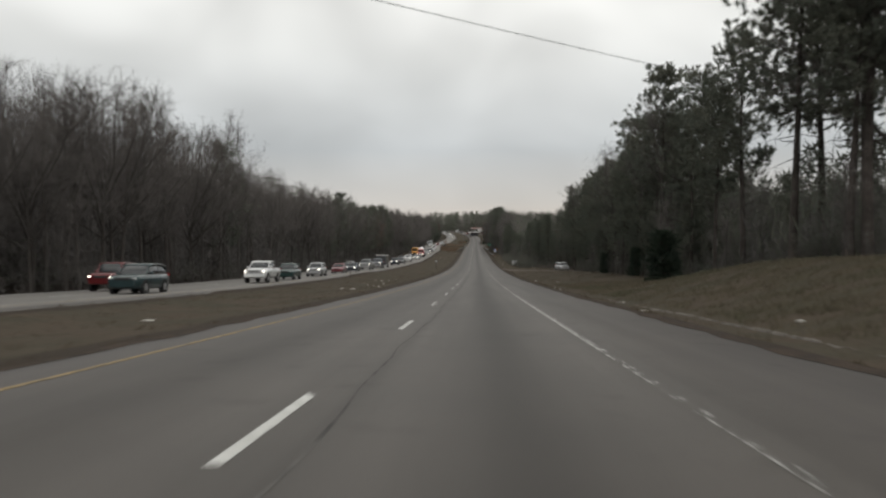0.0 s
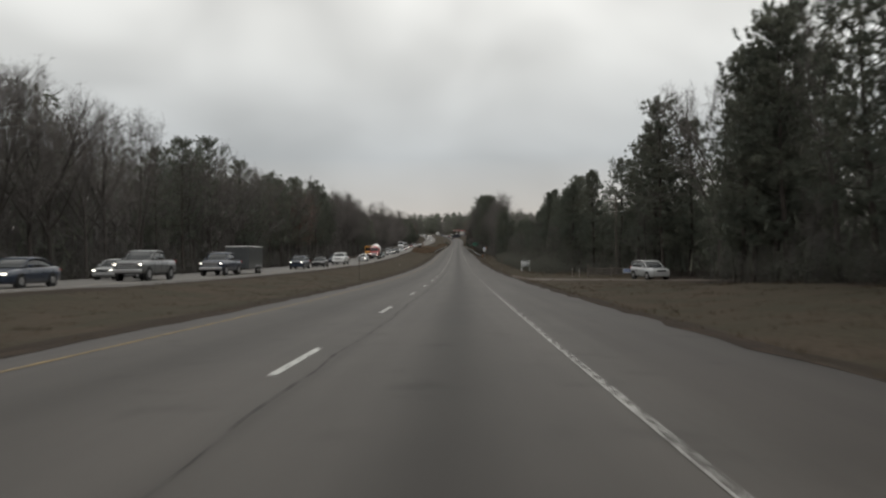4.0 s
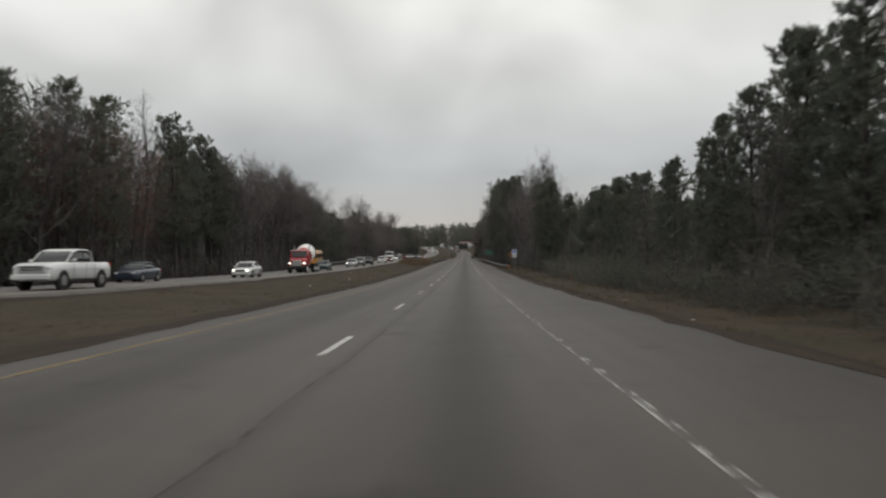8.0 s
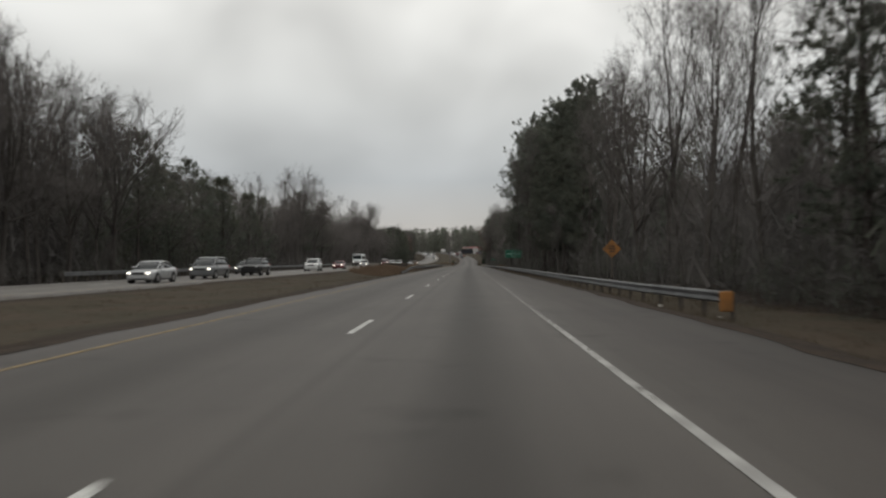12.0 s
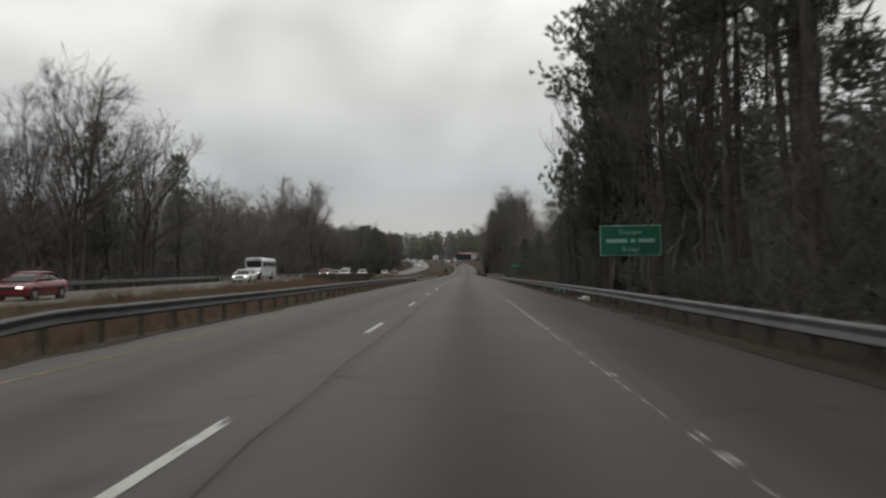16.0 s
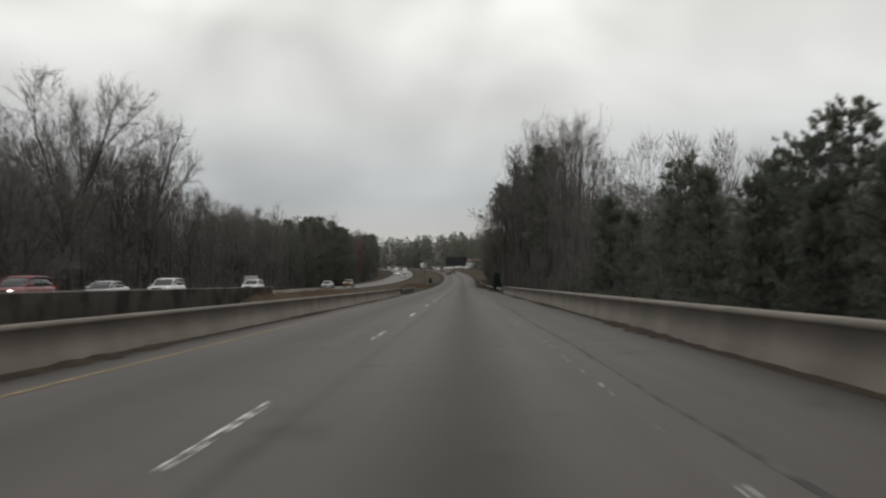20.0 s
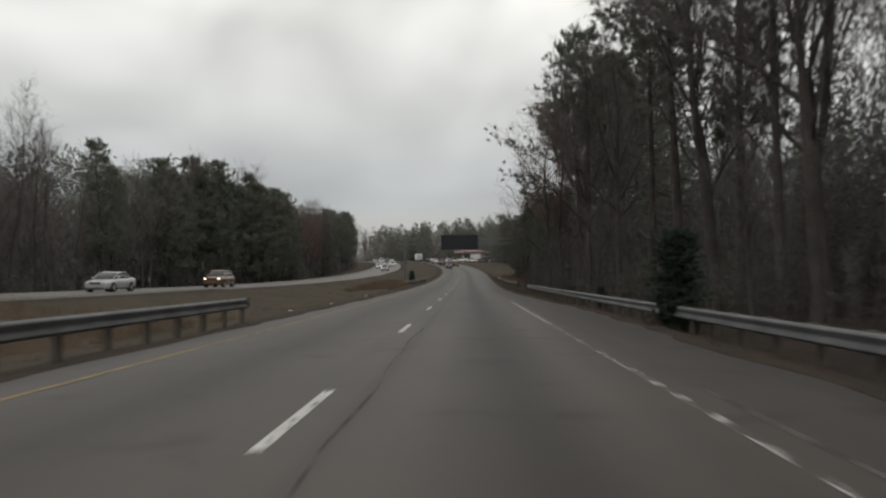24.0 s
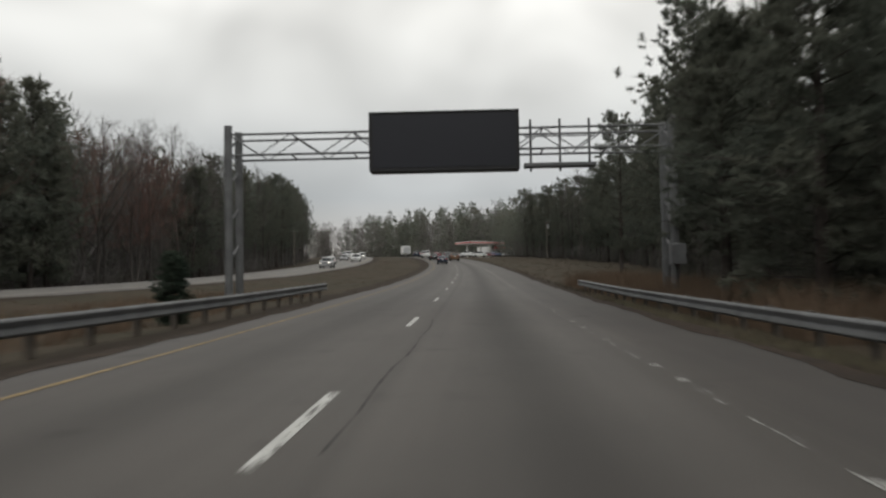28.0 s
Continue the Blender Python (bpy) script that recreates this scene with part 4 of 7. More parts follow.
def pine_tree(seed, h, base=0.35, wide=0.16, branches=80, shoots=7, needles=15, cone=0.5, size=0.4, width=0.06, puff=0.06, top=0.05, limb=1.0):
    """Loblolly-like pine: straight trunk, level boughs turning up, side shoots that end in needle brushes."""
    rng = np.random.RandomState(seed)
    trunk, crown = Soup(), Soup()
    tp = limb_path((0, 0, -0.5), (rng.normal(0, 0.015), rng.normal(0, 0.015), 1), h + 0.3, 9, rng, 0.15, 0.025)
    tr = (0.0105 * h + 0.05) * (1 - np.linspace(0, 0.96, 10) ** 1.2)
    tr[0] *= 1.3
    trunk.tube(tp, tr, 8)
    cs, ax, roots = [], [], []
    lump = rng.uniform(0.72, 1.18, 7)
    for q in range(branches):
        f = (q + rng.uniform(0, 1)) / branches
        z = base + (0.985 - base) * f
        i = min(z * 9, 8.99)
        p = tp[int(i)] + (tp[int(i) + 1] - tp[int(i)]) * (i % 1)
        az = q * 2.399 + rng.uniform(-0.4, 0.4)
        side = lump[int((az % 6.283) / 6.283 * 7) % 7] if f < 0.8 else 1.0
        reach = h * wide * ((1 - f) ** cone * (0.45 + 0.55 * min(1, f * 4)) + top) * rng.uniform(0.55, 1.15) * side
        d = np.array([np.cos(az), np.sin(az), rng.uniform(-0.12, 0.30) + 0.7 * f * f])
        bp = limb_path(p, d, reach, 4, rng, 0.09, 0.12)
        crown.tube(bp, np.linspace((0.018 + 0.0012 * h) * limb, 0.008, 5), 3 if limb < 1.5 else 5, 1)
        for e in range(shoots):
            g = 1 - 0.75 * ((e + 0.5) / shoots) ** (1.5 if puff > 0.1 else 1.0)
            k = min(g * 4, 3.99)
            c = bp[int(k)] + (bp[int(k) + 1] - bp[int(k)]) * (k % 1)
            a = d / np.linalg.norm(d) * 0.6 + rng.normal(0, 0.55, 3) + (0, 0, 0.45)
            a /= np.linalg.norm(a)
            cs.append(c + a * rng.uniform(0.05, 0.12 * reach + 0.25) + np.clip(rng.normal(0, puff, 3), -1.4 * puff, 1.4 * puff) * reach * (1, 1, 0.55)), ax.append(a), roots.append(c)
    crown.blades(np.array(roots), np.array(cs), 0.03, 1, rng)
    for g in range(4):
        cs.append(tp[-1] - np.array([0, 0, 0.25 * g])), ax.append(np.array([0, 0, 1.0]))
    brush_tuft(crown, np.array(cs), np.array(ax), size, needles, width, rng)
    return trunk, crown


def dead_limbs(crown, seed, h, lo, hi, n):
    rng = np.random.RandomState(seed)
    for q in range(n):
        z = h * rng.uniform(lo, hi)
        az = rng.uniform(0, 6.28)
        crown.tube(limb_path((0, 0, z), (np.cos(az), np.sin(az), rng.uniform(-0.3, 0.35)), rng.uniform(1.0, 3.4), 4, rng, 0.02, 0.25), np.array([0.035, 0.028, 0.02, 0.014, 0.006]), 3, 1)


KINDS = {}


def kind(name, soups, bark, leaf):
    t, c = soups
    KINDS.setdefault(name, []).append((t.mesh("trunk", bark, smooth=True), c.mesh("crown", leaf, bark)))


for k in range(4):
    kind("broad", fan_tree(11 + k, 18, (0.62, 0.74, 0.56, 0.68)[k], (0.34, 0.26, 0.38, 0.30)[k]), BARK_GREY, TWIG)
    kind("slim", bare_tree(31 + k, 18, 0.40, 0.25, 17, 1.0), BARK_GREY, TWIG)
    kind("tall_pine", pine_tree(51 + k, 22, 0.25, 0.21, 58, 13, 19, 0.34, 0.5, 0.085, 0.19, 0.12), BARK_PINE, NEEDLE)
    kind("pine", pine_tree(71 + k, 15, 0.08, 0.27, 66, 10, 19, 0.5, 0.48, 0.08, 0.13, 0.07), BARK_PINE, NEEDLE)
    kind("near_tall", pine_tree(151 + k, 19, 0.18, 0.215, 66, 13, 40, 0.36, 0.4, 0.054, 0.17, 0.12), BARK_PINE, NEEDLE)
    kind("near_pine", pine_tree(161 + k, 12, (0.06, 0.22, 0.08, 0.2)[k], 0.25, 76, 10, 34, 0.6, 0.33, 0.036, 0.09), BARK_PINE, NEEDLE)
for k in range(3):
    kind("red", bare_tree(91 + k, 14, 0.55, 0.15, 20, 1.0), BARK_GREY, TWIG_RED)
    kind("cedar", pine_tree(101 + k, 5, 0.02, 0.2, 130, 8, 24, 0.28, 0.2, 0.045, 0.06, 0.12), BARK_PINE, CEDAR)
    t, c = pine_tree(111 + k, 20, 0.45, 0.2, 52, 14, 38, 0.36, 0.42, 0.052, 0.17, 0.13)
    dead_limbs(c, 120 + k, 20, 0.25, 0.65, 22)
    kind("trunk_pine", (t, c), BARK_PINE, NEEDLE)
    t, c = pine_tree(191 + k, 22, 0.64, 0.17, 34, 13, 38, 0.36, 0.42, 0.052, 0.17, 0.13)
    dead_limbs(c, 195 + k, 22, 0.2, 0.66, 46)
    kind("pole_pine", (t, c), BARK_PINE, NEEDLE)
    t, c = pine_tree(171 + k, 20, 0.13, 0.42, 54, 44, 38, 0.22, 0.42, 0.06, 0.08, 0.2, 2.2)
    dead_limbs(c, 180 + k, 20, 0.15, 0.4, 14)
    kind("spreading_pine", (t, c), BARK_PINE, NEEDLE)
    kind("sapling", bare_tree(131 + k, 7, 0.5, 0.08, 15, 0.95), BARK_GREY, TWIG)
NATURAL = {"broad": 17.6, "slim": 17.2, "tall_pine": 22, "pine": 15, "red": 14, "cedar": 5, "trunk_pine": 20, "sapling": 7, "near_tall": 19, "near_pine": 12, "spreading_pine": 20, "pole_pine": 22}
LABEL = {
    "broad": ("bare_tree", "leafless grey hardwood with a wide spreading crown of twigs", "tree", "bare roadside trees"),
    "slim": ("bare_tree", "tall slim leafless hardwood with upright grey branches", "tree", "bare roadside trees"),
    "red": ("budding_tree", "leafless maple with a reddish haze of buds", "tree", "budding maples"),
    "tall_pine": ("pine_tree", "tall dark green pine with a straight trunk", "tree", "roadside pines"),
    "pine": ("pine_tree", "young bushy green pine with branches near the ground", "tree", "roadside pines"),
    "trunk_pine": ("pine_tree", "tall pine with a long bare trunk and dead side limbs", "tree", "roadside pines"),
    "near_tall": ("pine_tree", "tall dark green pine standing close to the shoulder", "tree", "roadside pines"),
    "near_pine": ("pine_tree", "young bushy green pine close to the shoulder", "tree", "roadside pines"),
    "pole_pine": ("pine_tree", "tall pine with a bare pole trunk and many dead side limbs", "tree", "roadside pines"),
    "spreading_pine": ("pine_tree", "old pine with long level boughs reaching towards the road", "tree", "roadside pines"),
    "cedar": ("cedar_bush", "small dense dark green cedar bush", "bush", "evergreen bushes"),
    "sapling": ("sapling", "thin leafless sapling at the wood's edge", "tree", "saplings"),
}
TREES = random.Random(77)


def plant(name, s, d, h, variant=None, rz=None, wide=1.0):
    k = TREES.randrange(len(KINDS[name])) if variant is None else variant
    tm, cm = KINDS[name][k]
    title, label, cat, grp = LABEL[name]
    f = h / NATURAL[name]
    v = on(s, d, ground_at(s, d) - 0.05)
    m = Matrix.Translation(v) @ Matrix.Rotation(TREES.uniform(0, 6.28) if rz is None else rz, 4, "Z") @ Matrix.Diagonal((f * wide, f * wide, f, 1))
    root = empty(title, m, label, cat, grp)
    part("trunk", tm, None, root)
    part("crown", cm, None, root)
    return root


LEFT_H = curve([(-20, 17), (55, 17), (62, 17.5), (75, 20), (105, 20), (123, 17.5), (135, 16.8), (147, 18.8), (172, 19.2), (183, 16), (206, 17.6), (230, 16.2), (265, 19), (310, 18.5), (330, 19), (362, 20), (372, 16.5), (384, 15.5), (430, 15.5), (452, 17.5), (484, 16.5), (500, 20), (515, 18), (540, 22), (556, 21), (574, 20.5), (585, 18), (600, 17), (640, 16.5), (665, 16), (676, 17.5), (690, 20), (725, 20), (760, 18), (860, 18.5), (1000, 19.5)])
LEFT_PINE = curve([(-20, 0.0), (84, 0.0), (95, 0.1), (118, 0.2), (150, 0.1), (168, 0.55), (215, 0.35), (235, 0.35), (255, 0.6), (300, 0.5), (312, 0.08), (362, 0.1), (370, 0.7), (394, 0.6), (400, 0.1), (416, 0.5), (424, 0.1), (640, 0.1), (668, 0.15), (675, 0.95), (715, 0.9), (724, 0.4), (735, 0.7), (745, 0.5), (770, 0.3), (790, 0.8), (1000, 0.7)])
RIGHT_H = curve([(-20, 20), (60, 19), (75, 17.5), (92, 18.5), (104, 18.5), (113, 17), (125, 15.5), (150, 17), (172, 17.5), (184, 15.5), (192, 14), (199, 13), (205, 12.3), (213, 12), (226, 12), (236, 9.5), (265, 9), (285, 8.6), (292, 9.5), (300, 11.5), (308, 13.5), (345, 15), (362, 18), (380, 17.5), (400, 17), (446, 17), (452, 15), (460, 12.5), (476, 13), (486, 13), (497, 12), (503, 11), (511, 12.5), (535, 12), (542, 13.5), (554, 16.5), (570, 19), (600, 22), (615, 22), (632, 21), (648, 19), (656, 12), (668, 10), (674, 9.5), (690, 10), (715, 13), (740, 15), (760, 19), (800, 18), (870, 18), (1000, 19)])
RIGHT_PINE = curve([(-20, 0.75), (100, 0.8), (150, 0.95), (290, 0.98), (300, 0.6), (308, 0.12), (345, 0.12), (355, 0.6), (375, 0.75), (400, 0.65), (450, 0.65), (458, 0.4), (480, 0.5), (497, 0.7), (535, 0.6), (541, 0.06), (604, 0.06), (612, 0.2), (622, 0.42), (648, 0.36), (656, 0.06), (673, 0.06), (679, 0.85), (740, 0.9), (1000, 0.8)])
for side, edge, height, pines in ((-1, WOODS_LEFT, LEFT_H, LEFT_PINE), (1, WOODS_RIGHT, RIGHT_H, RIGHT_PINE)):
    for row in range(1):
        s = -14.0 if side > 0 else 8.0
        while s < 905:
            s += TREES.uniform(3.2, 6.2) * (1.0 if row == 0 else 1.25)
            d = float(edge(s)) + side * (TREES.uniform(0, 2.2) + row * TREES.uniform(3.5, 6.5))
            h = float(height(s)) * (TREES.uniform(0.88, 1.08) if side > 0 else TREES.uniform(0.82, 1.02))
            if side > 0 and 156 < s < 172:
                d += 8
            if side > 0 and 650 < s < 672 and TREES.random() < 0.3:
                continue
            if side > 0 and 638 < s < 672 and TREES.random() < 0.7:
                continue
            if side > 0 and 442 < s < 459:
                d += 4.5
            if side > 0 and 640 < s < 675:
                d += 7.5
            is_pine = TREES.random() < float(pines(s)) or (side > 0 and 499 < s < 537)
            if side > 0 and s < 77 and TREES.random() < 0.45:
                continue
            if is_pine:
                if side > 0 and 457 < s < 500:
                    h *= 0.7
                name = "tall_pine" if h > 14.5 and not (side < 0 and 668 < s < 740) else "pine"
                if side > 0 and ((374 < s < 448 and TREES.random() < 0.6) or s < 77 or (612 < s < 652 and TREES.random() < 0.8)):
                    name = "trunk_pine"
                if side > 0 and (390 < s < 436 or 604 < s < 640):
                    name, h = "pole_pine", max(h, 20)
                if side > 0 and name not in ("trunk_pine", "pole_pine"):
                    name = "near_tall" if h > 13 else "near_pine"
            else:
                if side > 0 and 495 < s < 536:
                    h *= 0.78
                name = "slim" if TREES.random() < (0.85 if side > 0 else 0.25 if s < 620 else 0.6) else "broad"
                if side < 0 and (226 < s < 300 or 700 < s < 770) and TREES.random() < 0.7:
                    name, h = "red", h * 0.82
                if side > 0 and 620 < s < 668 and TREES.random() < 0.3:
                    name = "red"
            plant(name, s, d, h, wide=0.72 if side > 0 and d < 11.8 else 1.0)
# trees that stand out
for name, s, d, h, v in (("broad", 76, -33.5, 20.5, 0), ("broad", 60, -33, 19, 1), ("slim", 112, -34, 21.5, 1), ("slim", 124, -34, 22, 2), ("tall_pine", 207, -34, 19, 0), ("slim", 258, -36, 16.5, 3), ("broad", 453, -34.5, 22.5, 2),
                         ("broad", 466, -34, 19.5, 3), ("broad", 551, -36.5, 25.5, 1), ("broad", 571, -36.5, 23, 0), ("broad", 338, -33.5, 20, 0), ("broad", 362, -33.5, 20.5, 1), ("broad", 350, -34.5, 19.5, 2), ("slim", 329, -34, 18.5, 2), ("trunk_pine", 44, 23, 24, 0), ("trunk_pine", 48, 25, 25, 1), ("trunk_pine", 53, 22.5, 23, 2), ("near_tall", 80, 25, 20.5, 1), ("broad", 47, 26.5, 22, 3), ("trunk_pine", 57, 26, 23, 0), ("trunk_pine", 50, 28.5, 24, 2),
                         ("trunk_pine", 84, 21, 22, 2), ("near_tall", 86, 27, 18, 2), ("near_tall", 92, 24.5, 18.5, 3), ("near_tall", 98.5, 25, 19.5, 0), ("near_pine", 228, 18.5, 13.2, 0), ("near_tall", 181, 24, 15, 1), ("near_tall", 176, 26, 16, 3), ("broad", 169, 27, 21, 1), ("near_pine", 297, 14.2, 12.2, 1), ("near_pine", 292.5, 14.2, 10, 0), ("slim", 311, 15, 16.5, 0), ("slim", 324, 15, 16, 2), ("slim", 334, 15.5, 17, 3), ("near_tall", 367, 12.2, 18, 3), ("near_tall", 375, 11.8, 17, 0), ("near_tall", 380, 12.8, 17.5, 2), ("near_pine", 449, 11.2, 12, 0), ("near_pine", 445.5, 12.8, 13.5, 2), ("near_pine", 452, 13.6, 11, 1), ("spreading_pine", 438, 14.2, 19, 0), ("near_pine", 474, 15, 7.5, 0), ("near_pine", 478, 15.5, 8, 2), ("near_pine", 483, 16.5, 9.5, 1), ("near_tall", 504, 16.5, 12.5, 1), ("near_tall", 508.5, 17, 12.3, 3), ("near_tall", 512.5, 17.5, 12, 0), ("near_pine", 488, 17.5, 10, 3), ("near_pine", 481, 19.5, 10, 0), ("near_pine", 487.5, 21.5, 10.5, 2), ("near_pine", 493, 19, 11, 1), ("trunk_pine", 383, 11.5, 18, 0), ("trunk_pine", 387.5, 12.5, 18, 1), ("pole_pine", 392, 11.3, 21, 2), ("pole_pine", 397, 12.6, 21, 0), ("near_tall", 371, 12.8, 17, 1), ("trunk_pine", 405, 13.2, 18, 1), ("pole_pine", 409.5, 14.8, 22, 2), ("pole_pine", 413.5, 13.4, 21, 0), ("pole_pine", 419, 14.2, 22, 1), ("pole_pine", 423.5, 12.7, 21, 2), ("pole_pine", 429, 13.6, 21, 0), ("slim", 537, 14, 13.5, 1), ("near_tall", 119, 22, 16, 0), ("near_tall", 113, 23, 17, 3), ("trunk_pine", 104, 22.5, 20, 1), ("near_tall", 127, 22.5, 17.5, 2), ("near_tall", 145, 22.5, 18, 0),
                         ("red", 756, -35.5, 15, 0), ("red", 760, -36, 14, 1), ("red", 764, -35.6, 14.5, 2), ("pine", 678, -38.5, 15.9, 0), ("pine", 683, -40.0, 16.4, 1), ("pine", 688, -38.5, 17.7, 2), ("pine", 693, -39.5, 18.2, 3), ("pine", 698, -38.5, 17.7, 0), ("pine", 703, -40.0, 17.7, 1), ("pine", 708, -39.0, 17.2, 2), ("pine", 714, -39.5, 16.7, 3), ("red", 245, -34, 14, 1), ("red", 249, -34.5, 13, 0), ("red", 282, -34, 15, 2), ("spreading_pine", 663, 20, 19, 2), ("spreading_pine", 652, 20.5, 21, 0), ("broad", 634, 11, 19, 2), ("slim", 681, 19.5, 12.5, 0), ("slim", 686, 20.5, 12, 2), ("near_pine", 688, 13.4, 8.5, 1), ("near_tall", 699, 18.5, 11, 3), ("near_tall", 712, 13.2, 15.5, 2), ("near_pine", 708, 16.5, 14, 1), ("near_pine", 718, 15, 13.5, 0), ("near_tall", 721, 17, 16, 3), ("near_tall", 728, 15.5, 14.5, 1), ("near_tall", 745, 15.5, 15.2, 2)):
    plant(name, s, d, h, v, wide=0.75 if 0 < d < 10 or 445 < s < 460 and d > 0 or 437 < s < 439 or name == "spreading_pine" else 1.0)
# the wide-boughed pines between the last rail and the gantry
for name, s, d, h, v, wide in (("spreading_pine", 662, 14.8, 20, 1, 1.0), ("near_pine", 692, 10.7, 10.9, 2, 1.55), ("near_pine", 695.5, 13.4, 11.3, 0, 1.0), ("near_pine", 696.8, 9.7, 9.6, 1, 1.45),
                               ("trunk_pine", 651, 16.2, 21, 0, 1.0), ("pole_pine", 648.5, 16.0, 21, 1, 1.0), ("pole_pine", 646, 15.2, 22, 2, 1.0), ("trunk_pine", 643, 14.6, 21, 2, 1.0), ("red", 653, 10.2, 17, 0, 1.25), ("red", 649.5, 10.8, 17, 1, 1.25)):
    plant(name, s, d, h, v, wide=wide)
for s, d, h, v in ((706, -36, 16.6, 1), (711, -35.6, 17.5, 3), (716, -36, 17.4, 0), (721, -35.5, 17, 2), (726, -36, 16.8, 1), (731, -35.8, 16, 3), (739, -36, 14, 0), (774, -35, 14.5, 2), (779, -35.4, 15, 1)):
    plant("pine", s, d, h, v, wide=1.1)
for name, s, d, h, v in (("near_pine", 271, 16.5, 9.5, 0), ("near_pine", 275.5, 16.8, 9.2, 2), ("near_pine", 280, 16.2, 8.2, 0), ("near_pine", 285, 16.5, 7.8, 2), ("near_tall", 204, 18.6, 12.6, 1), ("near_tall", 208, 19.5, 13.4, 3),
                         ("tall_pine", 290, -33.5, 15.5, 1), ("tall_pine", 295, -33, 17, 2), ("tall_pine", 300, -33.6, 17.2, 0), ("tall_pine", 304.5, -33.2, 15.8, 3),
                         ("red", 253, -32.6, 13.5, 1), ("red", 258, -32.4, 14.2, 0), ("red", 264, -32.8, 14.5, 2), ("red", 270, -32.5, 13.6, 1), ("broad", 602, 14.8, 21, 2), ("slim", 605.5, 15.6, 21.5, 1), ("slim", 612, 15, 21, 3), ("slim", 595, 15.5, 20, 2), ("trunk_pine", 615, 16.5, 21, 1), ("broad", 47, -32.6, 15.5, 3), ("broad", 53, -33, 16.5, 1), ("broad", 67, -32.8, 17.5, 2), ("broad", 84, -33, 16, 0), ("broad", 94, -32.8, 15.5, 1)):
    plant(name, s, d, h, v)
for s, d, h, v in ((446, 14.6, 18.5, 1), (441, 13.2, 19, 2), (436.5, 12.2, 18.5, 0), (430, 17.5, 19, 3), (424, 19, 19, 1), (426, 16, 18.5, 2)):
    plant("near_tall", s, d, h, v, wide=0.8)
for s, d, h in ((68.5, 17.6, 4.4), (72, 19.5, 2.6), (594, 7.25, 2.7), (609, 7.7, 1.1), (692, -6.75, 1.95), (512, -27, 3.5), (118, 20.5, 3), (97, 20.8, 3.4)):
    plant("cedar", s, d, h, wide=1.9 if s == 68.5 else 1.4)
for s in np.arange(20, 900, 20):
    for side, edge in ((-1, WOODS_LEFT), (1, WOODS_RIGHT)):
        d = float(edge(s)) - side * TREES.uniform(0.2, 1.8)
        if side > 0 and 154 < s < 176:
            continue
        plant("sapling", s + TREES.uniform(-4, 4), d, TREES.uniform(3.5, 7.5))


# ---------------------------------------------------------------- deep woods, brush and grass as masses
def spread(n, s0, s1, edge, side, d0, d1, rng, power=1.0):
    s = rng.uniform(s0, s1, n)
    d = edge(s) + side * (d0 + (d1 - d0) * rng.uniform(0, 1, n) ** power)
    x, y, z, p, g = line(s)
    return s, d, np.stack([x + d * np.cos(p), y + d * np.sin(p), z + rise(s, d)], -1)


def stems(so, base, h, r, slot, rng):
    """Three-sided tapering stems, a tall one at each base."""
    k = len(base)
    top = base + np.stack([rng.normal(0, 0.04, k) * h, rng.normal(0, 0.04, k) * h, h], -1)
    ang = np.arange(3) * 2.094
    ring = np.stack([np.cos(ang), np.sin(ang), 0 * ang], -1)
    lo = base[:, None] + ring[None] * r[:, None, None] - (0, 0, 0.3)
    v = np.concatenate([lo, top[:, None]], 1).reshape(-1, 3)
    i = np.arange(k) * 4
    so.add(v, np.concatenate([np.stack([i + a, i + (a + 1) % 3, i + 3], -1) for a in range(3)]), slot)
    return top


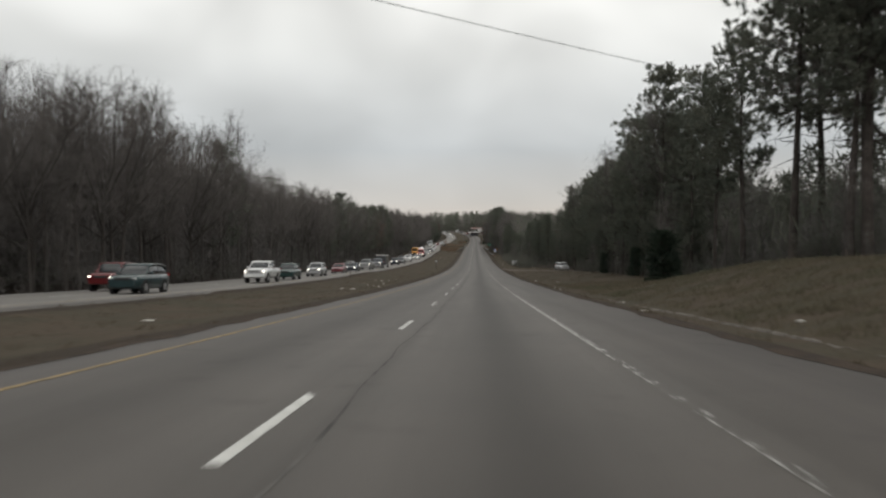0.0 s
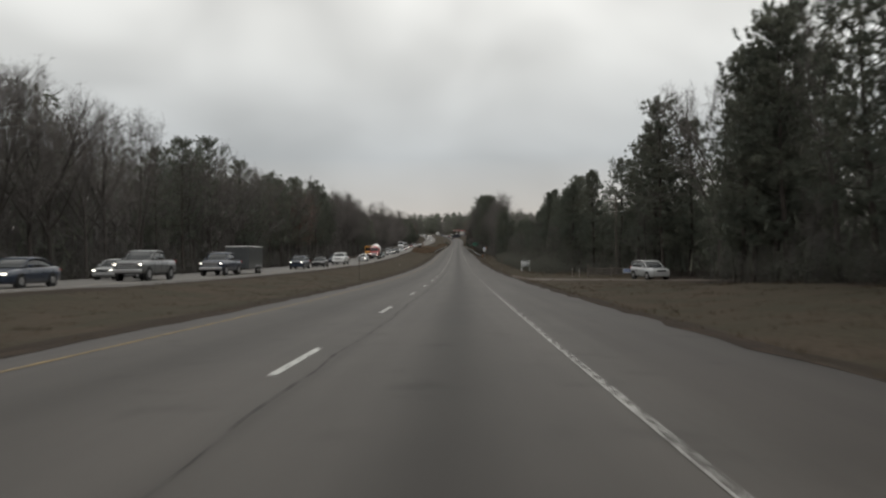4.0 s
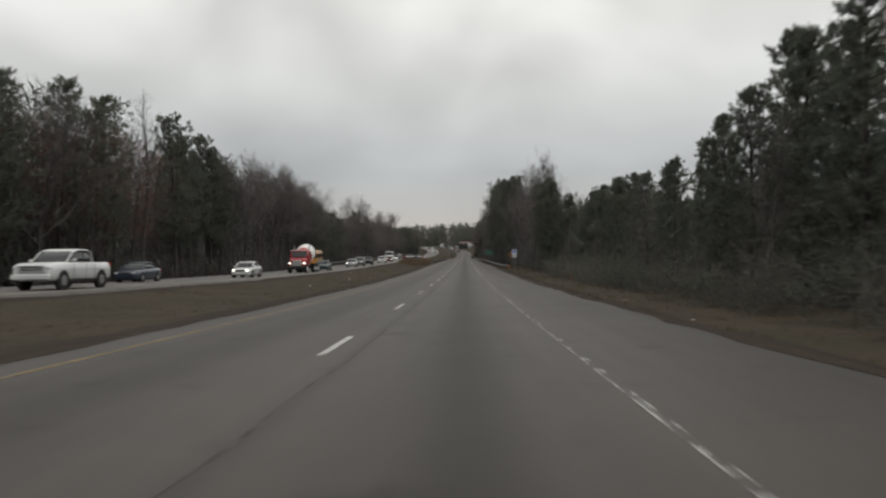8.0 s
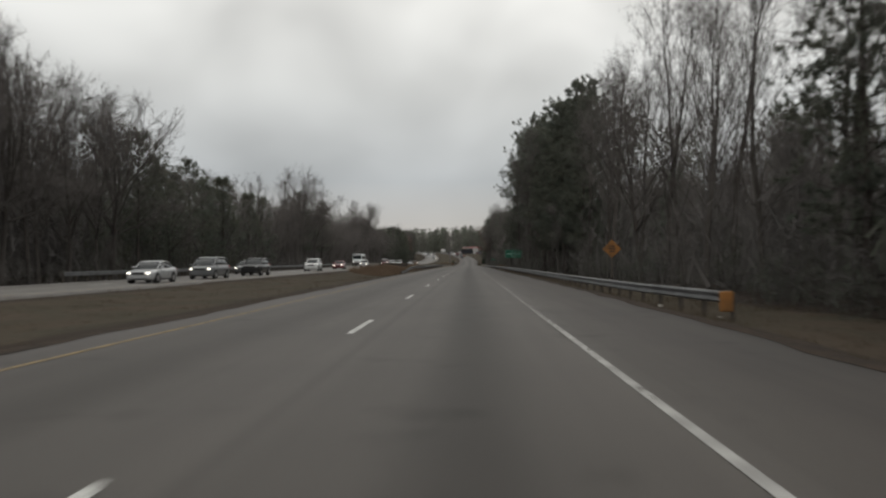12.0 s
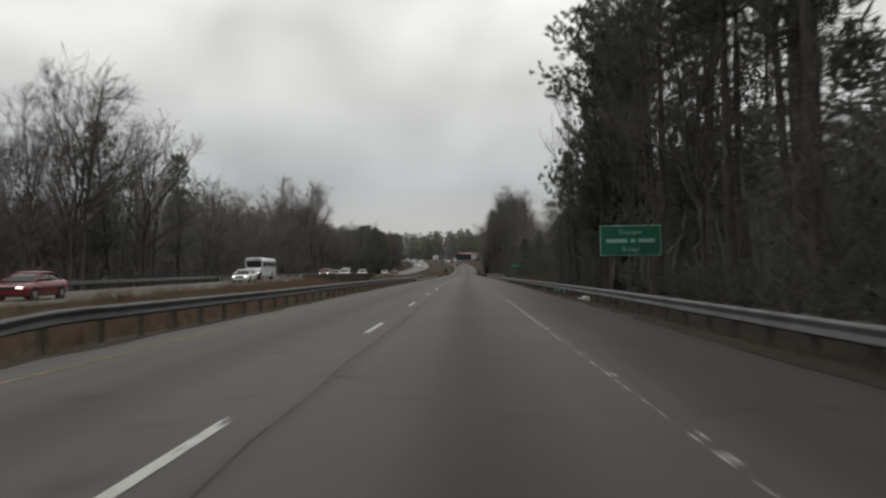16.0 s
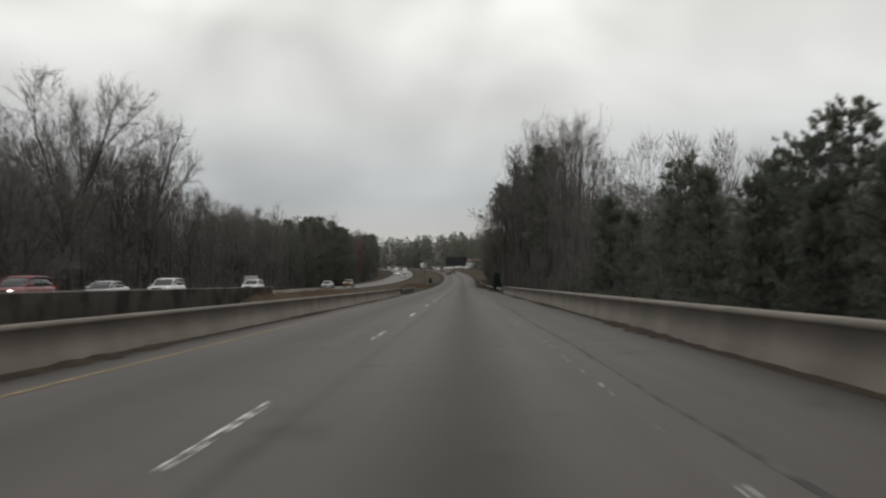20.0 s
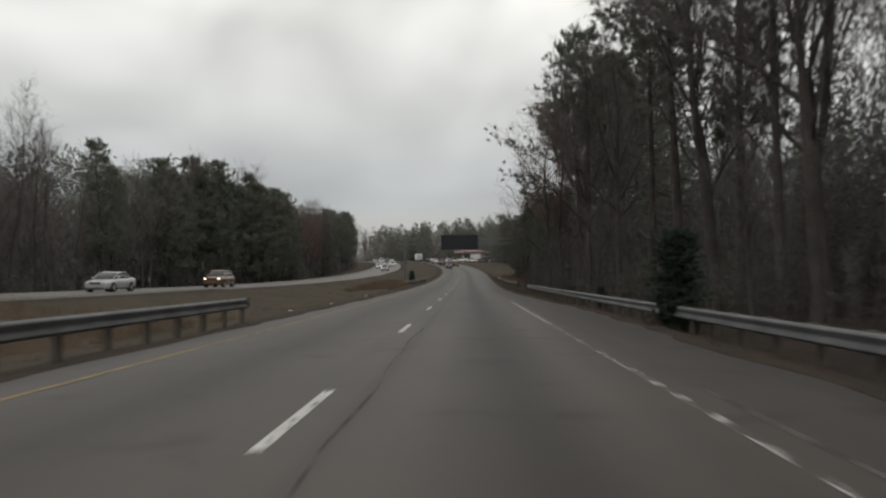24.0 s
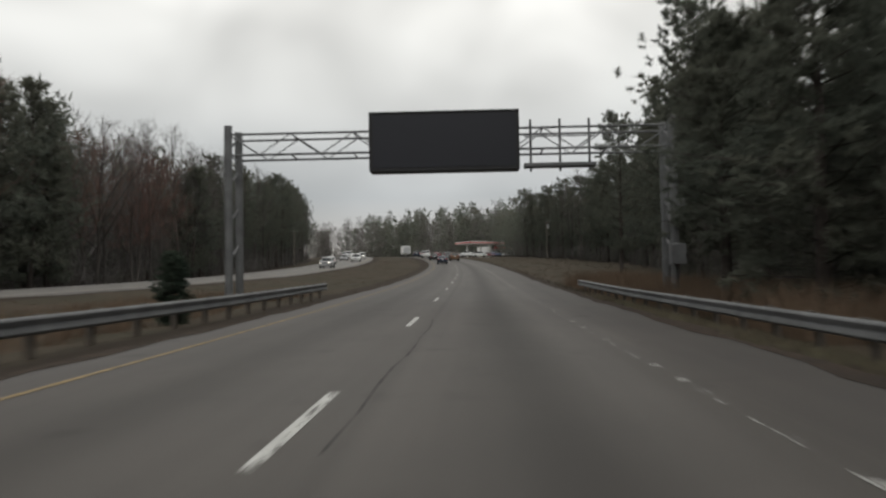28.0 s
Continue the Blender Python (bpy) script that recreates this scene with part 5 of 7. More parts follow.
def woods(side, edge, height, pines, seed, n, fine=1.0, fall=0.05, s0=-30, s1=960, d0=3, d1=36):
    rng = np.random.RandomState(seed)
    so = Soup()
    s, d, base = spread(n, s0, s1, edge, side, d0, d1, rng, 1.3)
    h = height(s) * rng.uniform(0.8, 1.02, n) - fall * np.abs(d - edge(s))
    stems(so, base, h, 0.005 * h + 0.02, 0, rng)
    evergreen = rng.uniform(0, 1, n) < pines(s)
    for flag, slot, per, cover in ((True, 1, int(130 * fine), 0.4), (False, 2, 320, 0.35)):
        b, hh = base[evergreen == flag], h[evergreen == flag]
        bb, hh = np.repeat(b, per, 0), np.repeat(hh, per)
        f = rng.uniform(cover, 1, len(bb))
        r = hh * (0.21 if flag else 0.2) * (1.08 - f) ** 0.5 * np.sqrt(rng.uniform(0.05, 1, len(bb)))
        az = rng.uniform(0, 6.28, len(bb))
        c = bb + np.stack([r * np.cos(az), r * np.sin(az), f * hh], -1)
        if flag:
            t = c + rng.normal(0, 0.45, (len(c), 3)) + (0, 0, 0.15)
            so.blades(c, t, 0.36 / fine, slot, rng)
        else:
            t = c + np.stack([np.cos(az) * 0.4, np.sin(az) * 0.4, np.full(len(c), 0.9)], -1) * rng.uniform(0.5, 1.7, (len(c), 1)) + rng.normal(0, 0.25, (len(c), 3))
            so.blades(c, t, 0.055, slot, rng)
    per = int(80 * fine)
    bb, hh, ev = np.repeat(base, per, 0), np.repeat(h, per), np.repeat(evergreen, per)
    f = 0.03 + 0.62 * rng.uniform(0, 1, len(bb)) ** 1.1
    c = bb + np.stack([rng.normal(0, 1.5, len(bb)), rng.normal(0, 1.5, len(bb)), f * hh], -1)
    t = c + rng.normal(0, 0.55, c.shape) + (0, 0, 1.1)
    for flag, slot in ((True, 1), (False, 3)):
        so.blades(c[ev == flag], t[ev == flag], ((0.42 - 0.45 * f) / fine)[ev == flag], slot, rng)
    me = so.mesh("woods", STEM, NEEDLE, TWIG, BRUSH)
    ob = part("woods", me, None)
    return tagged(ob, "deep mixed woods of bare hardwoods and dark pines", "woods", kind="stuff")


woods(-1, WOODS_LEFT, lambda s: LEFT_H(s) * (1 - 0.5 * step(424, 436, s) * (1 - step(484, 494, s))) * (1 - 0.3 * step(636, 644, s) * (1 - step(664, 670, s))), lambda s: np.maximum(LEFT_PINE(s), 0.85 * step(672, 678, s) * (1 - step(732, 742, s))), 201, 1800, 1.25)
woods(1, WOODS_RIGHT, lambda s: RIGHT_H(s) * (0.58 + 0.42 * step(92, 118, s)) * (1 - 0.4 * step(302, 308, s) * (1 - step(345, 352, s))) * (1 - 0.38 * step(366, 374, s) * (1 - step(448, 456, s))) * (1 - 0.2 * step(572, 580, s) * (1 - step(608, 616, s))) * (1 - 0.12 * step(608, 616, s) * (1 - step(660, 668, s))), RIGHT_PINE, 202, 1500, 2.0, 0.16)


def thicket(side, edge, seed, n, fine=1.0, s0=-30, s1=940):
    """Understorey: dense bare stems, vines and evergreen sprays at the wood's edge and within."""
    rng = np.random.RandomState(seed)
    so = Soup()

    def front(q):
        """Where the undergrowth begins: past the driveway it comes closer to the road than the trees."""
        e = edge(q)
        return e - step(183, 189, q) * (1 - step(284, 296, q)) * (e - 11.9) if side > 0 else e

    s, d, base = spread(n, s0, s1, front, side, -0.6, 20, rng, 1.35)
    keep = ~((side > 0) & (s > 156) & (s < 174))
    base, s, d = base[keep], s[keep], d[keep]
    k = len(base)
    h = rng.uniform(1.5, 10.0, k) * np.clip(0.3 + (np.abs(d) - np.abs(front(s))) / 5, 0.3, 1.0) * np.where((side > 0) & (s > 183) & (s < 298), 0.62, 1.0)
    top = base + np.stack([rng.normal(0, 0.12, k) * h, rng.normal(0, 0.12, k) * h, h], -1)
    so.blades(base - (0, 0, 0.2), top, 0.03 + 0.004 * h, 2, rng)
    per = int(34 * fine)
    bb, tt, hh = np.repeat(base, per, 0), np.repeat(top, per, 0), np.repeat(h, per)
    f = rng.uniform(0.1, 1, len(bb))[:, None]
    c = bb + (tt - bb) * f
    inner = np.repeat(np.clip((np.abs(d) - np.abs(front(s)) - 2) / 4, 0, 1), per)
    e = c + (rng.normal(0, 1, (len(c), 3)) * (0.45, 0.45, 0.3) + (0, 0, 0.35)) * ((0.5 + hh[:, None] * 0.12) * (0.68 if side > 0 else 1.0))
    wid = rng.uniform(0.025, 0.075, len(c)) / math.sqrt(fine) + 0.15 / fine * inner
    sr = np.repeat(s, per)
    thick = ~((side > 0) & (sr > 180) & (sr < 298) & (rng.uniform(0, 1, len(c)) < np.where(inner < 0.6, 0.93, 0.75)))
    so.blades(c[thick], e[thick], wid[thick], 0, rng)
    tuft_n = int(26 * fine)
    pick = np.nonzero(rng.uniform(0, 1, k) < np.where((side > 0) & (s > 120) & (s < 300), 0.75, 0.33))[0]
    m = len(pick)
    c = np.repeat(base[pick] + (0, 0, 0.4), tuft_n, 0)
    c = c + rng.normal(0, 0.5, c.shape) * (1.1, 1.1, 0.9) + np.stack([0 * c[:, 0], 0 * c[:, 0], np.repeat(h[pick], tuft_n) * rng.uniform(0, 0.55, len(c))], -1)
    near = np.repeat((np.abs(d) - np.abs(front(s)))[pick] < 5, tuft_n)
    far = ~near
    so.blades(c[far], c[far] + rng.normal(0, 0.35, (int(far.sum()), 3)) + (0, 0, 0.1), 0.22 / fine, 1, rng)
    c = np.repeat(c[near], 3 if side > 0 else 1, 0) + rng.normal(0, 0.1, (int(near.sum()) * (3 if side > 0 else 1), 3))
    so.blades(c, c + rng.normal(0, 0.2, c.shape) + (0, 0, 0.08), 0.045 if side > 0 else 0.12, 1, rng)
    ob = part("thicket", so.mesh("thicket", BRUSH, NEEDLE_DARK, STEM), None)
    return tagged(ob, "dense dark undergrowth of bare stems and evergreen sprays", "undergrowth", kind="stuff")


thicket(-1, WOODS_LEFT, 211, 7500, 1.15)
thicket(1, WOODS_RIGHT, 212, 7000, 2.4)


def far_hill():
    """Woods that close the view where the road bends away."""
    rng = np.random.RandomState(221)
    so = Soup()
    n = 1900
    x, y = rng.uniform(-350, 230, n), rng.uniform(1000, 1190, n)
    s, d, z0 = nearest(x, y)
    keep = (d > 30) | (d < -34)
    z = (z0 + rise(s, d))[keep]
    x, y = x[keep], y[keep]
    n = len(x)
    base = np.stack([x, y, z], -1)
    h = rng.uniform(15, 24, n)
    stems(so, base, h, 0.004 * h + 0.03, 0, rng)
    ev = rng.uniform(0, 1, n) < np.where(np.abs(x + 20) < 45, 0.55, 0.25)
    for flag, slot, per, width in ((True, 1, 240, 0.7), (False, 2, 300, 0.21)):
        b, hh = np.repeat(base[ev == flag], per, 0), np.repeat(h[ev == flag], per)
        f = rng.uniform(0.0, 1, len(b)) ** 1.25
        r = hh * 0.24 * (1.1 - f) ** 0.5 * np.sqrt(rng.uniform(0, 1, len(b)))
        az = rng.uniform(0, 6.28, len(b))
        c = b + np.stack([r * np.cos(az), r * np.sin(az), f * hh], -1)
        so.blades(c, c + rng.normal(0, 0.8, c.shape) + (0, 0, 0.8), width, slot, rng)
    ob = part("woods", so.mesh("woods", BARK_GREY, NEEDLE, TWIG), None)
    tagged(ob, "far wooded rise with pines and bare trees closing the view", "woods", kind="stuff")


far_hill()


def grass_mass(name, label, material, n, area, seed, h0, h1, width, kind_tag="stuff"):
    rng = np.random.RandomState(seed)
    s, d = area(rng, n)
    x, y, z, p, g = line(s)
    base = np.stack([x + d * np.cos(p), y + d * np.sin(p), z + rise(s, d) - 0.03], -1)
    h = rng.uniform(h0, h1, len(s))
    tip = base + np.stack([rng.normal(0, 0.35, len(s)) * h, rng.normal(0, 0.35, len(s)) * h, h], -1)
    so = Soup()
    so.blades(base, tip, width, 0, rng)
    ob = part(name, so, material)
    return tagged(ob, label, "grass", kind=kind_tag)


def clumped(rng, n, s0, s1, d0, d1, per=14, size=0.16):
    k = n // per
    s, d = rng.uniform(s0, s1, k), rng.uniform(0, 1, k)
    s, d = np.repeat(s, per) + rng.normal(0, size, k * per), np.repeat(d, per)
    lo, hi = d0(s) if callable(d0) else d0, d1(s) if callable(d1) else d1
    return s, lo + (hi - lo) * d + rng.normal(0, size, len(s))


grass_mass("grass", "short dry brown grass on the median", BLADE, 50000, lambda r, n: clumped(r, n, -5, 480, lambda s: FAR_EDGE(s) + 0.4, -4.6), 301, 0.05, 0.16, 0.022)
grass_mass("grass", "short dry brown grass on the median", BLADE, 25000, lambda r, n: clumped(r, n, 560, 860, lambda s: FAR_EDGE(s) + 0.4, -4.6), 302, 0.05, 0.16, 0.022)
grass_mass("grass", "dry brown verge grass beside the shoulder", BLADE, 55000, lambda r, n: clumped(r, n, 0, 478, lambda s: NEAR_RIGHT(s) + 0.3, lambda s: WOODS_RIGHT(s) + 0.3), 303, 0.06, 0.24, 0.025)
grass_mass("grass", "dry brown verge grass beside the shoulder", BLADE, 30000, lambda r, n: clumped(r, n, 562, 880, lambda s: NEAR_RIGHT(s) + 0.3, lambda s: WOODS_RIGHT(s) + 0.3), 304, 0.06, 0.26, 0.025)
grass_mass("grass", "olive winter grass in low tufts on the roadside bank", OLIVE_BLADE, 60000, lambda r, n: clumped(r, n, -8, 78, 9.6, 21, 30, 0.22), 310, 0.08, 0.32, 0.03)
grass_mass("grass", "olive winter grass along the shoulder near the gantry", OLIVE_BLADE, 14000, lambda r, n: clumped(r, n, 652, 704, lambda s: NEAR_RIGHT(s) + 0.25, lambda s: NEAR_RIGHT(s) + 2.4, 24, 0.2), 311, 0.05, 0.22, 0.025)
grass_mass("tall_grass", "tall tan broomsedge in the median by the bridge", STRAW, 34000, lambda r, n: clumped(r, n, 396, 492, lambda s: FAR_EDGE(s) + 1.0, -8.5, 24, 0.25), 305, 0.5, 1.1, 0.022)
grass_mass("tall_grass", "tall tan broomsedge in the median after the bridge", STRAW, 14000, lambda r, n: clumped(r, n, 556, 610, lambda s: FAR_EDGE(s) + 0.6, -8.5, 24, 0.25), 306, 0.3, 0.85, 0.022)
grass_mass("tall_grass", "tan broomsedge behind the guardrail at the bridge", STRAW, 14000, lambda r, n: clumped(r, n, 453, 476, 9.0, 13.0, 24, 0.3), 309, 0.4, 1.2, 0.025)
grass_mass("tall_grass", "tan broomsedge round the gantry post", STRAW, 14000, lambda r, n: clumped(r, n, 668, 712, -13.5, -7.0, 24, 0.25), 307, 0.2, 0.7, 0.022)
grass_mass("tall_grass", "reddish broomsedge at the gantry's roadside post", STRAW, 16000, lambda r, n: clumped(r, n, 686, 726, 8.0, 12, 24, 0.3), 308, 0.5, 1.4, 0.025)


# ---------------------------------------------------------------- vehicles
def loft(stations, section):
    """A closed skin through cross-sections; section(station) gives the right half from bottom to top as (x, z)."""
    bm = bmesh.new()
    rings = []
    for st in stations:
        half = section(st)
        ring = [(x, z) for x, z in half] + [(-x, z) for x, z in reversed(half)]
        rings.append([bm.verts.new((x, st[0], z)) for x, z in ring])
    for a, b in zip(rings, rings[1:]):
        n = len(a)
        for i in range(n):
            bm.faces.new((a[i], a[(i + 1) % n], b[(i + 1) % n], b[i]))
    bm.faces.new(rings[0])
    bm.faces.new(list(reversed(rings[-1])))
    bmesh.ops.recalc_face_normals(bm, faces=bm.faces[:])
    for f in bm.faces:
        f.smooth = len(f.verts) == 4
    return bm


def body_section(st):
    y, w, zb, zt = st
    h = zt - zb
    return [(w * 0.80, zb), (w * 0.95, zb + 0.06 * h), (w, zb + 0.3 * h), (w * 0.995, zb + 0.6 * h), (w * 0.96, zb + 0.86 * h), (w * 0.88, zb + 0.97 * h), (w * 0.6, zt)]


def glass_section(st):
    y, w, zb, zt = st
    h = max(zt - zb, 0.02)
    return [(w, zb), (w * 0.97, zb + 0.3 * h), (w * 0.86, zb + 0.86 * h), (w * 0.78, zb + 0.97 * h), (w * 0.5, zt)]


def roof_section(st):
    y, w, zb, zt = st
    return [(w * 0.96, zt - 0.06), (w * 0.93, zt - 0.015), (w * 0.8, zt + 0.012), (w * 0.5, zt + 0.022)]


def wheel(x, y, r, root, width=0.22, rim_mat=None):
    side = 1 if x > 0 else -1
    bm = rod_bm((x - width / 2, y, r), (x + width / 2, y, r), r, 18)
    bmesh.ops.bevel(bm, geom=[e for e in bm.edges if len(e.link_faces) == 2 and e.calc_face_angle(0) > 1.0], offset=0.035, segments=2, affect="EDGES")
    tyre = part("wheel", bm, TYRE, root)
    hub = rod_bm((x + side * (width / 2 - 0.03), y, r), (x + side * (width / 2 + 0.008), y, r), r * 0.62, 14, r * 0.55)
    part("rim", hub, rim_mat or RIM, tyre)


CAR = {
    "sedan": dict(
        body=[(-2.38, 0.60, 0.36, 0.60), (-2.3, 0.76, 0.24, 0.70), (-2.05, 0.86, 0.2, 0.77), (-1.55, 0.905, 0.19, 0.86), (-0.95, 0.91, 0.19, 0.95), (0.3, 0.91, 0.19, 0.98), (1.4, 0.91, 0.19, 1.01), (2.0, 0.88, 0.22, 1.03), (2.28, 0.82, 0.28, 0.99), (2.36, 0.7, 0.4, 0.86)],
        glass=[(-1.12, 0.78, 0.93, 0.96), (-0.42, 0.80, 0.94, 1.36), (0.1, 0.80, 0.95, 1.44), (0.8, 0.79, 0.95, 1.42), (1.35, 0.76, 0.97, 1.24), (1.78, 0.72, 0.98, 1.01)], roof=(1, 4), axle=(-1.42, 1.36), r=0.325, lamp=0.66),
    "suv": dict(
        body=[(-2.36, 0.66, 0.42, 0.84), (-2.28, 0.82, 0.32, 0.95), (-2.0, 0.92, 0.27, 1.02), (-1.0, 0.945, 0.25, 1.10), (0.3, 0.945, 0.25, 1.12), (1.8, 0.94, 0.26, 1.14), (2.22, 0.90, 0.32, 1.12), (2.34, 0.80, 0.42, 1.0)],
        glass=[(-1.05, 0.82, 1.06, 1.1), (-0.45, 0.85, 1.08, 1.60), (0.1, 0.85, 1.08, 1.70), (1.4, 0.84, 1.1, 1.68), (2.0, 0.82, 1.1, 1.60), (2.28, 0.78, 1.1, 1.14)], roof=(1, 4), axle=(-1.42, 1.40), r=0.37, lamp=0.86),
    "van": dict(
        body=[(-2.5, 0.66, 0.36, 0.76), (-2.4, 0.84, 0.26, 0.88), (-2.1, 0.95, 0.22, 0.98), (-1.4, 0.985, 0.2, 1.10), (0.3, 0.985, 0.2, 1.14), (2.1, 0.975, 0.22, 1.16), (2.45, 0.92, 0.3, 1.12), (2.55, 0.8, 0.42, 1.0)],
        glass=[(-1.75, 0.84, 1.0, 1.06), (-0.75, 0.88, 1.08, 1.62), (-0.1, 0.88, 1.1, 1.74), (1.5, 0.87, 1.12, 1.74), (2.25, 0.85, 1.12, 1.68), (2.48, 0.82, 1.12, 1.18)], roof=(1, 4), axle=(-1.5, 1.5), r=0.345, lamp=0.80),
    "pickup": dict(
        body=[(-2.92, 0.80, 0.62, 1.12), (-2.84, 0.95, 0.50, 1.24), (-2.5, 1.01, 0.44, 1.30), (-1.4, 1.02, 0.42, 1.36), (-1.3, 1.02, 0.42, 1.38), (1.15, 1.02, 0.42, 1.39), (1.25, 1.02, 0.42, 1.34), (2.7, 1.01, 0.46, 1.35), (2.9, 0.99, 0.5, 1.33), (2.95, 0.92, 0.58, 1.2)],
        glass=[(-1.42, 0.90, 1.32, 1.38), (-0.72, 0.93, 1.34, 1.86), (-0.25, 0.93, 1.34, 1.98), (0.75, 0.92, 1.34, 1.98), (1.05, 0.91, 1.34, 1.90), (1.16, 0.89, 1.34, 1.42)], roof=(1, 4), axle=(-1.9, 1.85), r=0.45, lamp=1.05),
    "jeep": dict(
        body=[(-2.15, 0.72, 0.5, 0.98), (-2.08, 0.80, 0.42, 1.10), (-1.7, 0.84, 0.4, 1.14), (-0.8, 0.88, 0.38, 1.17), (1.9, 0.88, 0.4, 1.18), (2.05, 0.84, 0.46, 1.12)],
        glass=[(-0.82, 0.80, 1.14, 1.2), (-0.6, 0.82, 1.16, 1.74), (-0.2, 0.82, 1.16, 1.80), (1.2, 0.82, 1.16, 1.80), (1.85, 0.80, 1.16, 1.76), (1.95, 0.78, 1.16, 1.2)], roof=(1, 4), axle=(-1.35, 1.35), r=0.40, lamp=0.92),
}
COLOURS = {"red": (0.12, 0.012, 0.014), "maroon": (0.16, 0.016, 0.026), "teal": (0.02, 0.042, 0.046), "green": (0.018, 0.048, 0.046), "white": (0.70, 0.71, 0.71), "silver": (0.40, 0.41, 0.42), "grey": (0.14, 0.145, 0.15), "navy": (0.025, 0.035, 0.06), "black": (0.018, 0.018, 0.02), "bronze": (0.16, 0.09, 0.05), "blue": (0.04, 0.07, 0.16)}
CAR_WORD = {"sedan": "sedan car", "suv": "sport utility car", "van": "minivan", "pickup": "crew-cab pickup truck", "jeep": "boxy off-road car"}


def car(style, colour, m, lit=True, label=""):
    """One car at the pose m, its front towards -y."""
    c = CAR[style]
    skin = paint(colour, COLOURS[colour])
    text = label or "%s %s%s" % (colour, CAR_WORD[style], " with lit headlamps on the highway" if lit else " with dark windows on the highway")
    root = empty({"sedan": "sedan", "suv": "suv", "van": "minivan", "pickup": "pickup_truck", "jeep": "off_road_car"}[style], m, text, "car", "cars on the highway")
    body = part("body", loft(c["body"], body_section), skin, root)
    part("window", loft(c["glass"], glass_section), GLASS, root, "dark tinted window glass")
    lo, hi = c["roof"]
    part("roof", loft([(y, w, zb, zt) for y, w, zb, zt in c["glass"][lo:hi + 1]], roof_section), skin, root)
    # pillars
    g = c["glass"]
    for sx in (-1, 1):
        for (ya, wa, za, ta), (yb, wb, zb, tb) in ((g[0], g[1]), (g[-1], g[-2])):
            part("pillar", rod_bm((sx * wa * 0.97, ya, za + 0.02), (sx * wb * 0.87, yb, tb - 0.04), 0.04, 6), skin, root)
        ym = (g[2][0] + g[3][0]) / 2
        part("pillar", rod_bm((sx * g[2][1] * 0.995, ym, g[2][2]), (sx * g[2][1] * 0.85, ym, g[2][3] - 0.08), 0.035, 6), TRIM, root)
        mx = g[1][1] + 0.16
        part("mirror", box_bm((0.2, 0.12, 0.13), (sx * mx, g[0][0] + 0.35, g[0][2] + 0.1), 0.04), skin, root)
    y0, w0 = c["body"][1][0], c["body"][1][1]
    z = c["lamp"]
    for sx in (-1, 1):
        part("headlamp", box_bm((0.21, 0.16, 0.085), (sx * (w0 - 0.14), y0 - 0.02, z), 0.03, Matrix.Rotation(sx * -0.25, 4, "Z")), LAMP_ON if lit else LAMP_OFF, body)
        yb, wb = c["body"][-2][0], c["body"][-2][1]
        part("tail_lamp", box_bm((0.22, 0.1, 0.2), (sx * (wb - 0.13), yb + 0.06, z + 0.16), 0.03), LAMP_RED, body)
    part("grille", box_bm((w0 * 1.05, 0.12, 0.16), (0, y0 - 0.05, z - 0.02), 0.03), TRIM, body)
    part("lower_bumper", box_bm((w0 * 1.6, 0.14, 0.13), (0, y0 + 0.02, c["body"][1][2] + 0.1), 0.04), TRIM, body)
    part("plate", box_bm((0.31, 0.02, 0.15), (0, c["body"][-1][0] + 0.012, z + 0.02), 0.0), SIGN_WHITE, body)
    for y in c["axle"]:
        for sx in (-1, 1):
            wheel(sx * (c["body"][4][1] - 0.09), y, c["r"], root)
            arch = rod_bm((sx * (c["body"][4][1] - 0.2), y, c["r"]), (sx * (c["body"][4][1] + 0.004), y, c["r"]), c["r"] + 0.06, 16)
            part("wheel_arch", arch, TRIM, body)
    if style in ("sedan", "suv", "van", "pickup"):
        belt = g[2][2]
        for sx in (-1, 1):
            for y in (g[1][0] - 0.25, (g[2][0] + g[3][0]) / 2, g[4][0] + 0.1):
                part("door_gap", box_bm((0.012, 0.018, belt - c["body"][4][2] - 0.22), (sx * (c["body"][4][1] - 0.003), y, (belt + c["body"][4][2]) / 2 + 0.02), 0.0), TRIM, body)
            for y in ((g[1][0] + g[2][0]) / 2 + 0.18, g[3][0] + 0.1):
                part("door_handle", box_bm((0.03, 0.2, 0.035), (sx * (c["body"][4][1] - 0.005), y, belt - 0.16), 0.01), skin, body)
            part("side_sill", box_bm((0.05, c["axle"][1] - c["axle"][0] - 2 * c["r"] - 0.1, 0.09), (sx * (c["body"][4][1] - 0.05), (c["axle"][0] + c["axle"][1]) / 2, c["body"][4][2] + 0.06), 0.02), TRIM, body)
    if style == "pickup":
        for k in range(3):
            part("grille_bar", box_bm((1.3, 0.05, 0.06), (0, y0 - 0.12, z - 0.16 + 0.13 * k), 0.02), RIM, body)
        part("front_bumper", box_bm((1.9, 0.2, 0.24), (0, y0 - 0.1, c["body"][1][2] + 0.14), 0.05), RIM if colour != "white" else skin, body)
        part("bed", box_bm((1.62, 1.55, 0.04), (0, 2.0, 1.36), 0.01), TRIM, body)
        part("tailgate_cap", box_bm((1.7, 0.08, 0.05), (0, 2.84, 1.36), 0.01), TRIM, body)
    return root


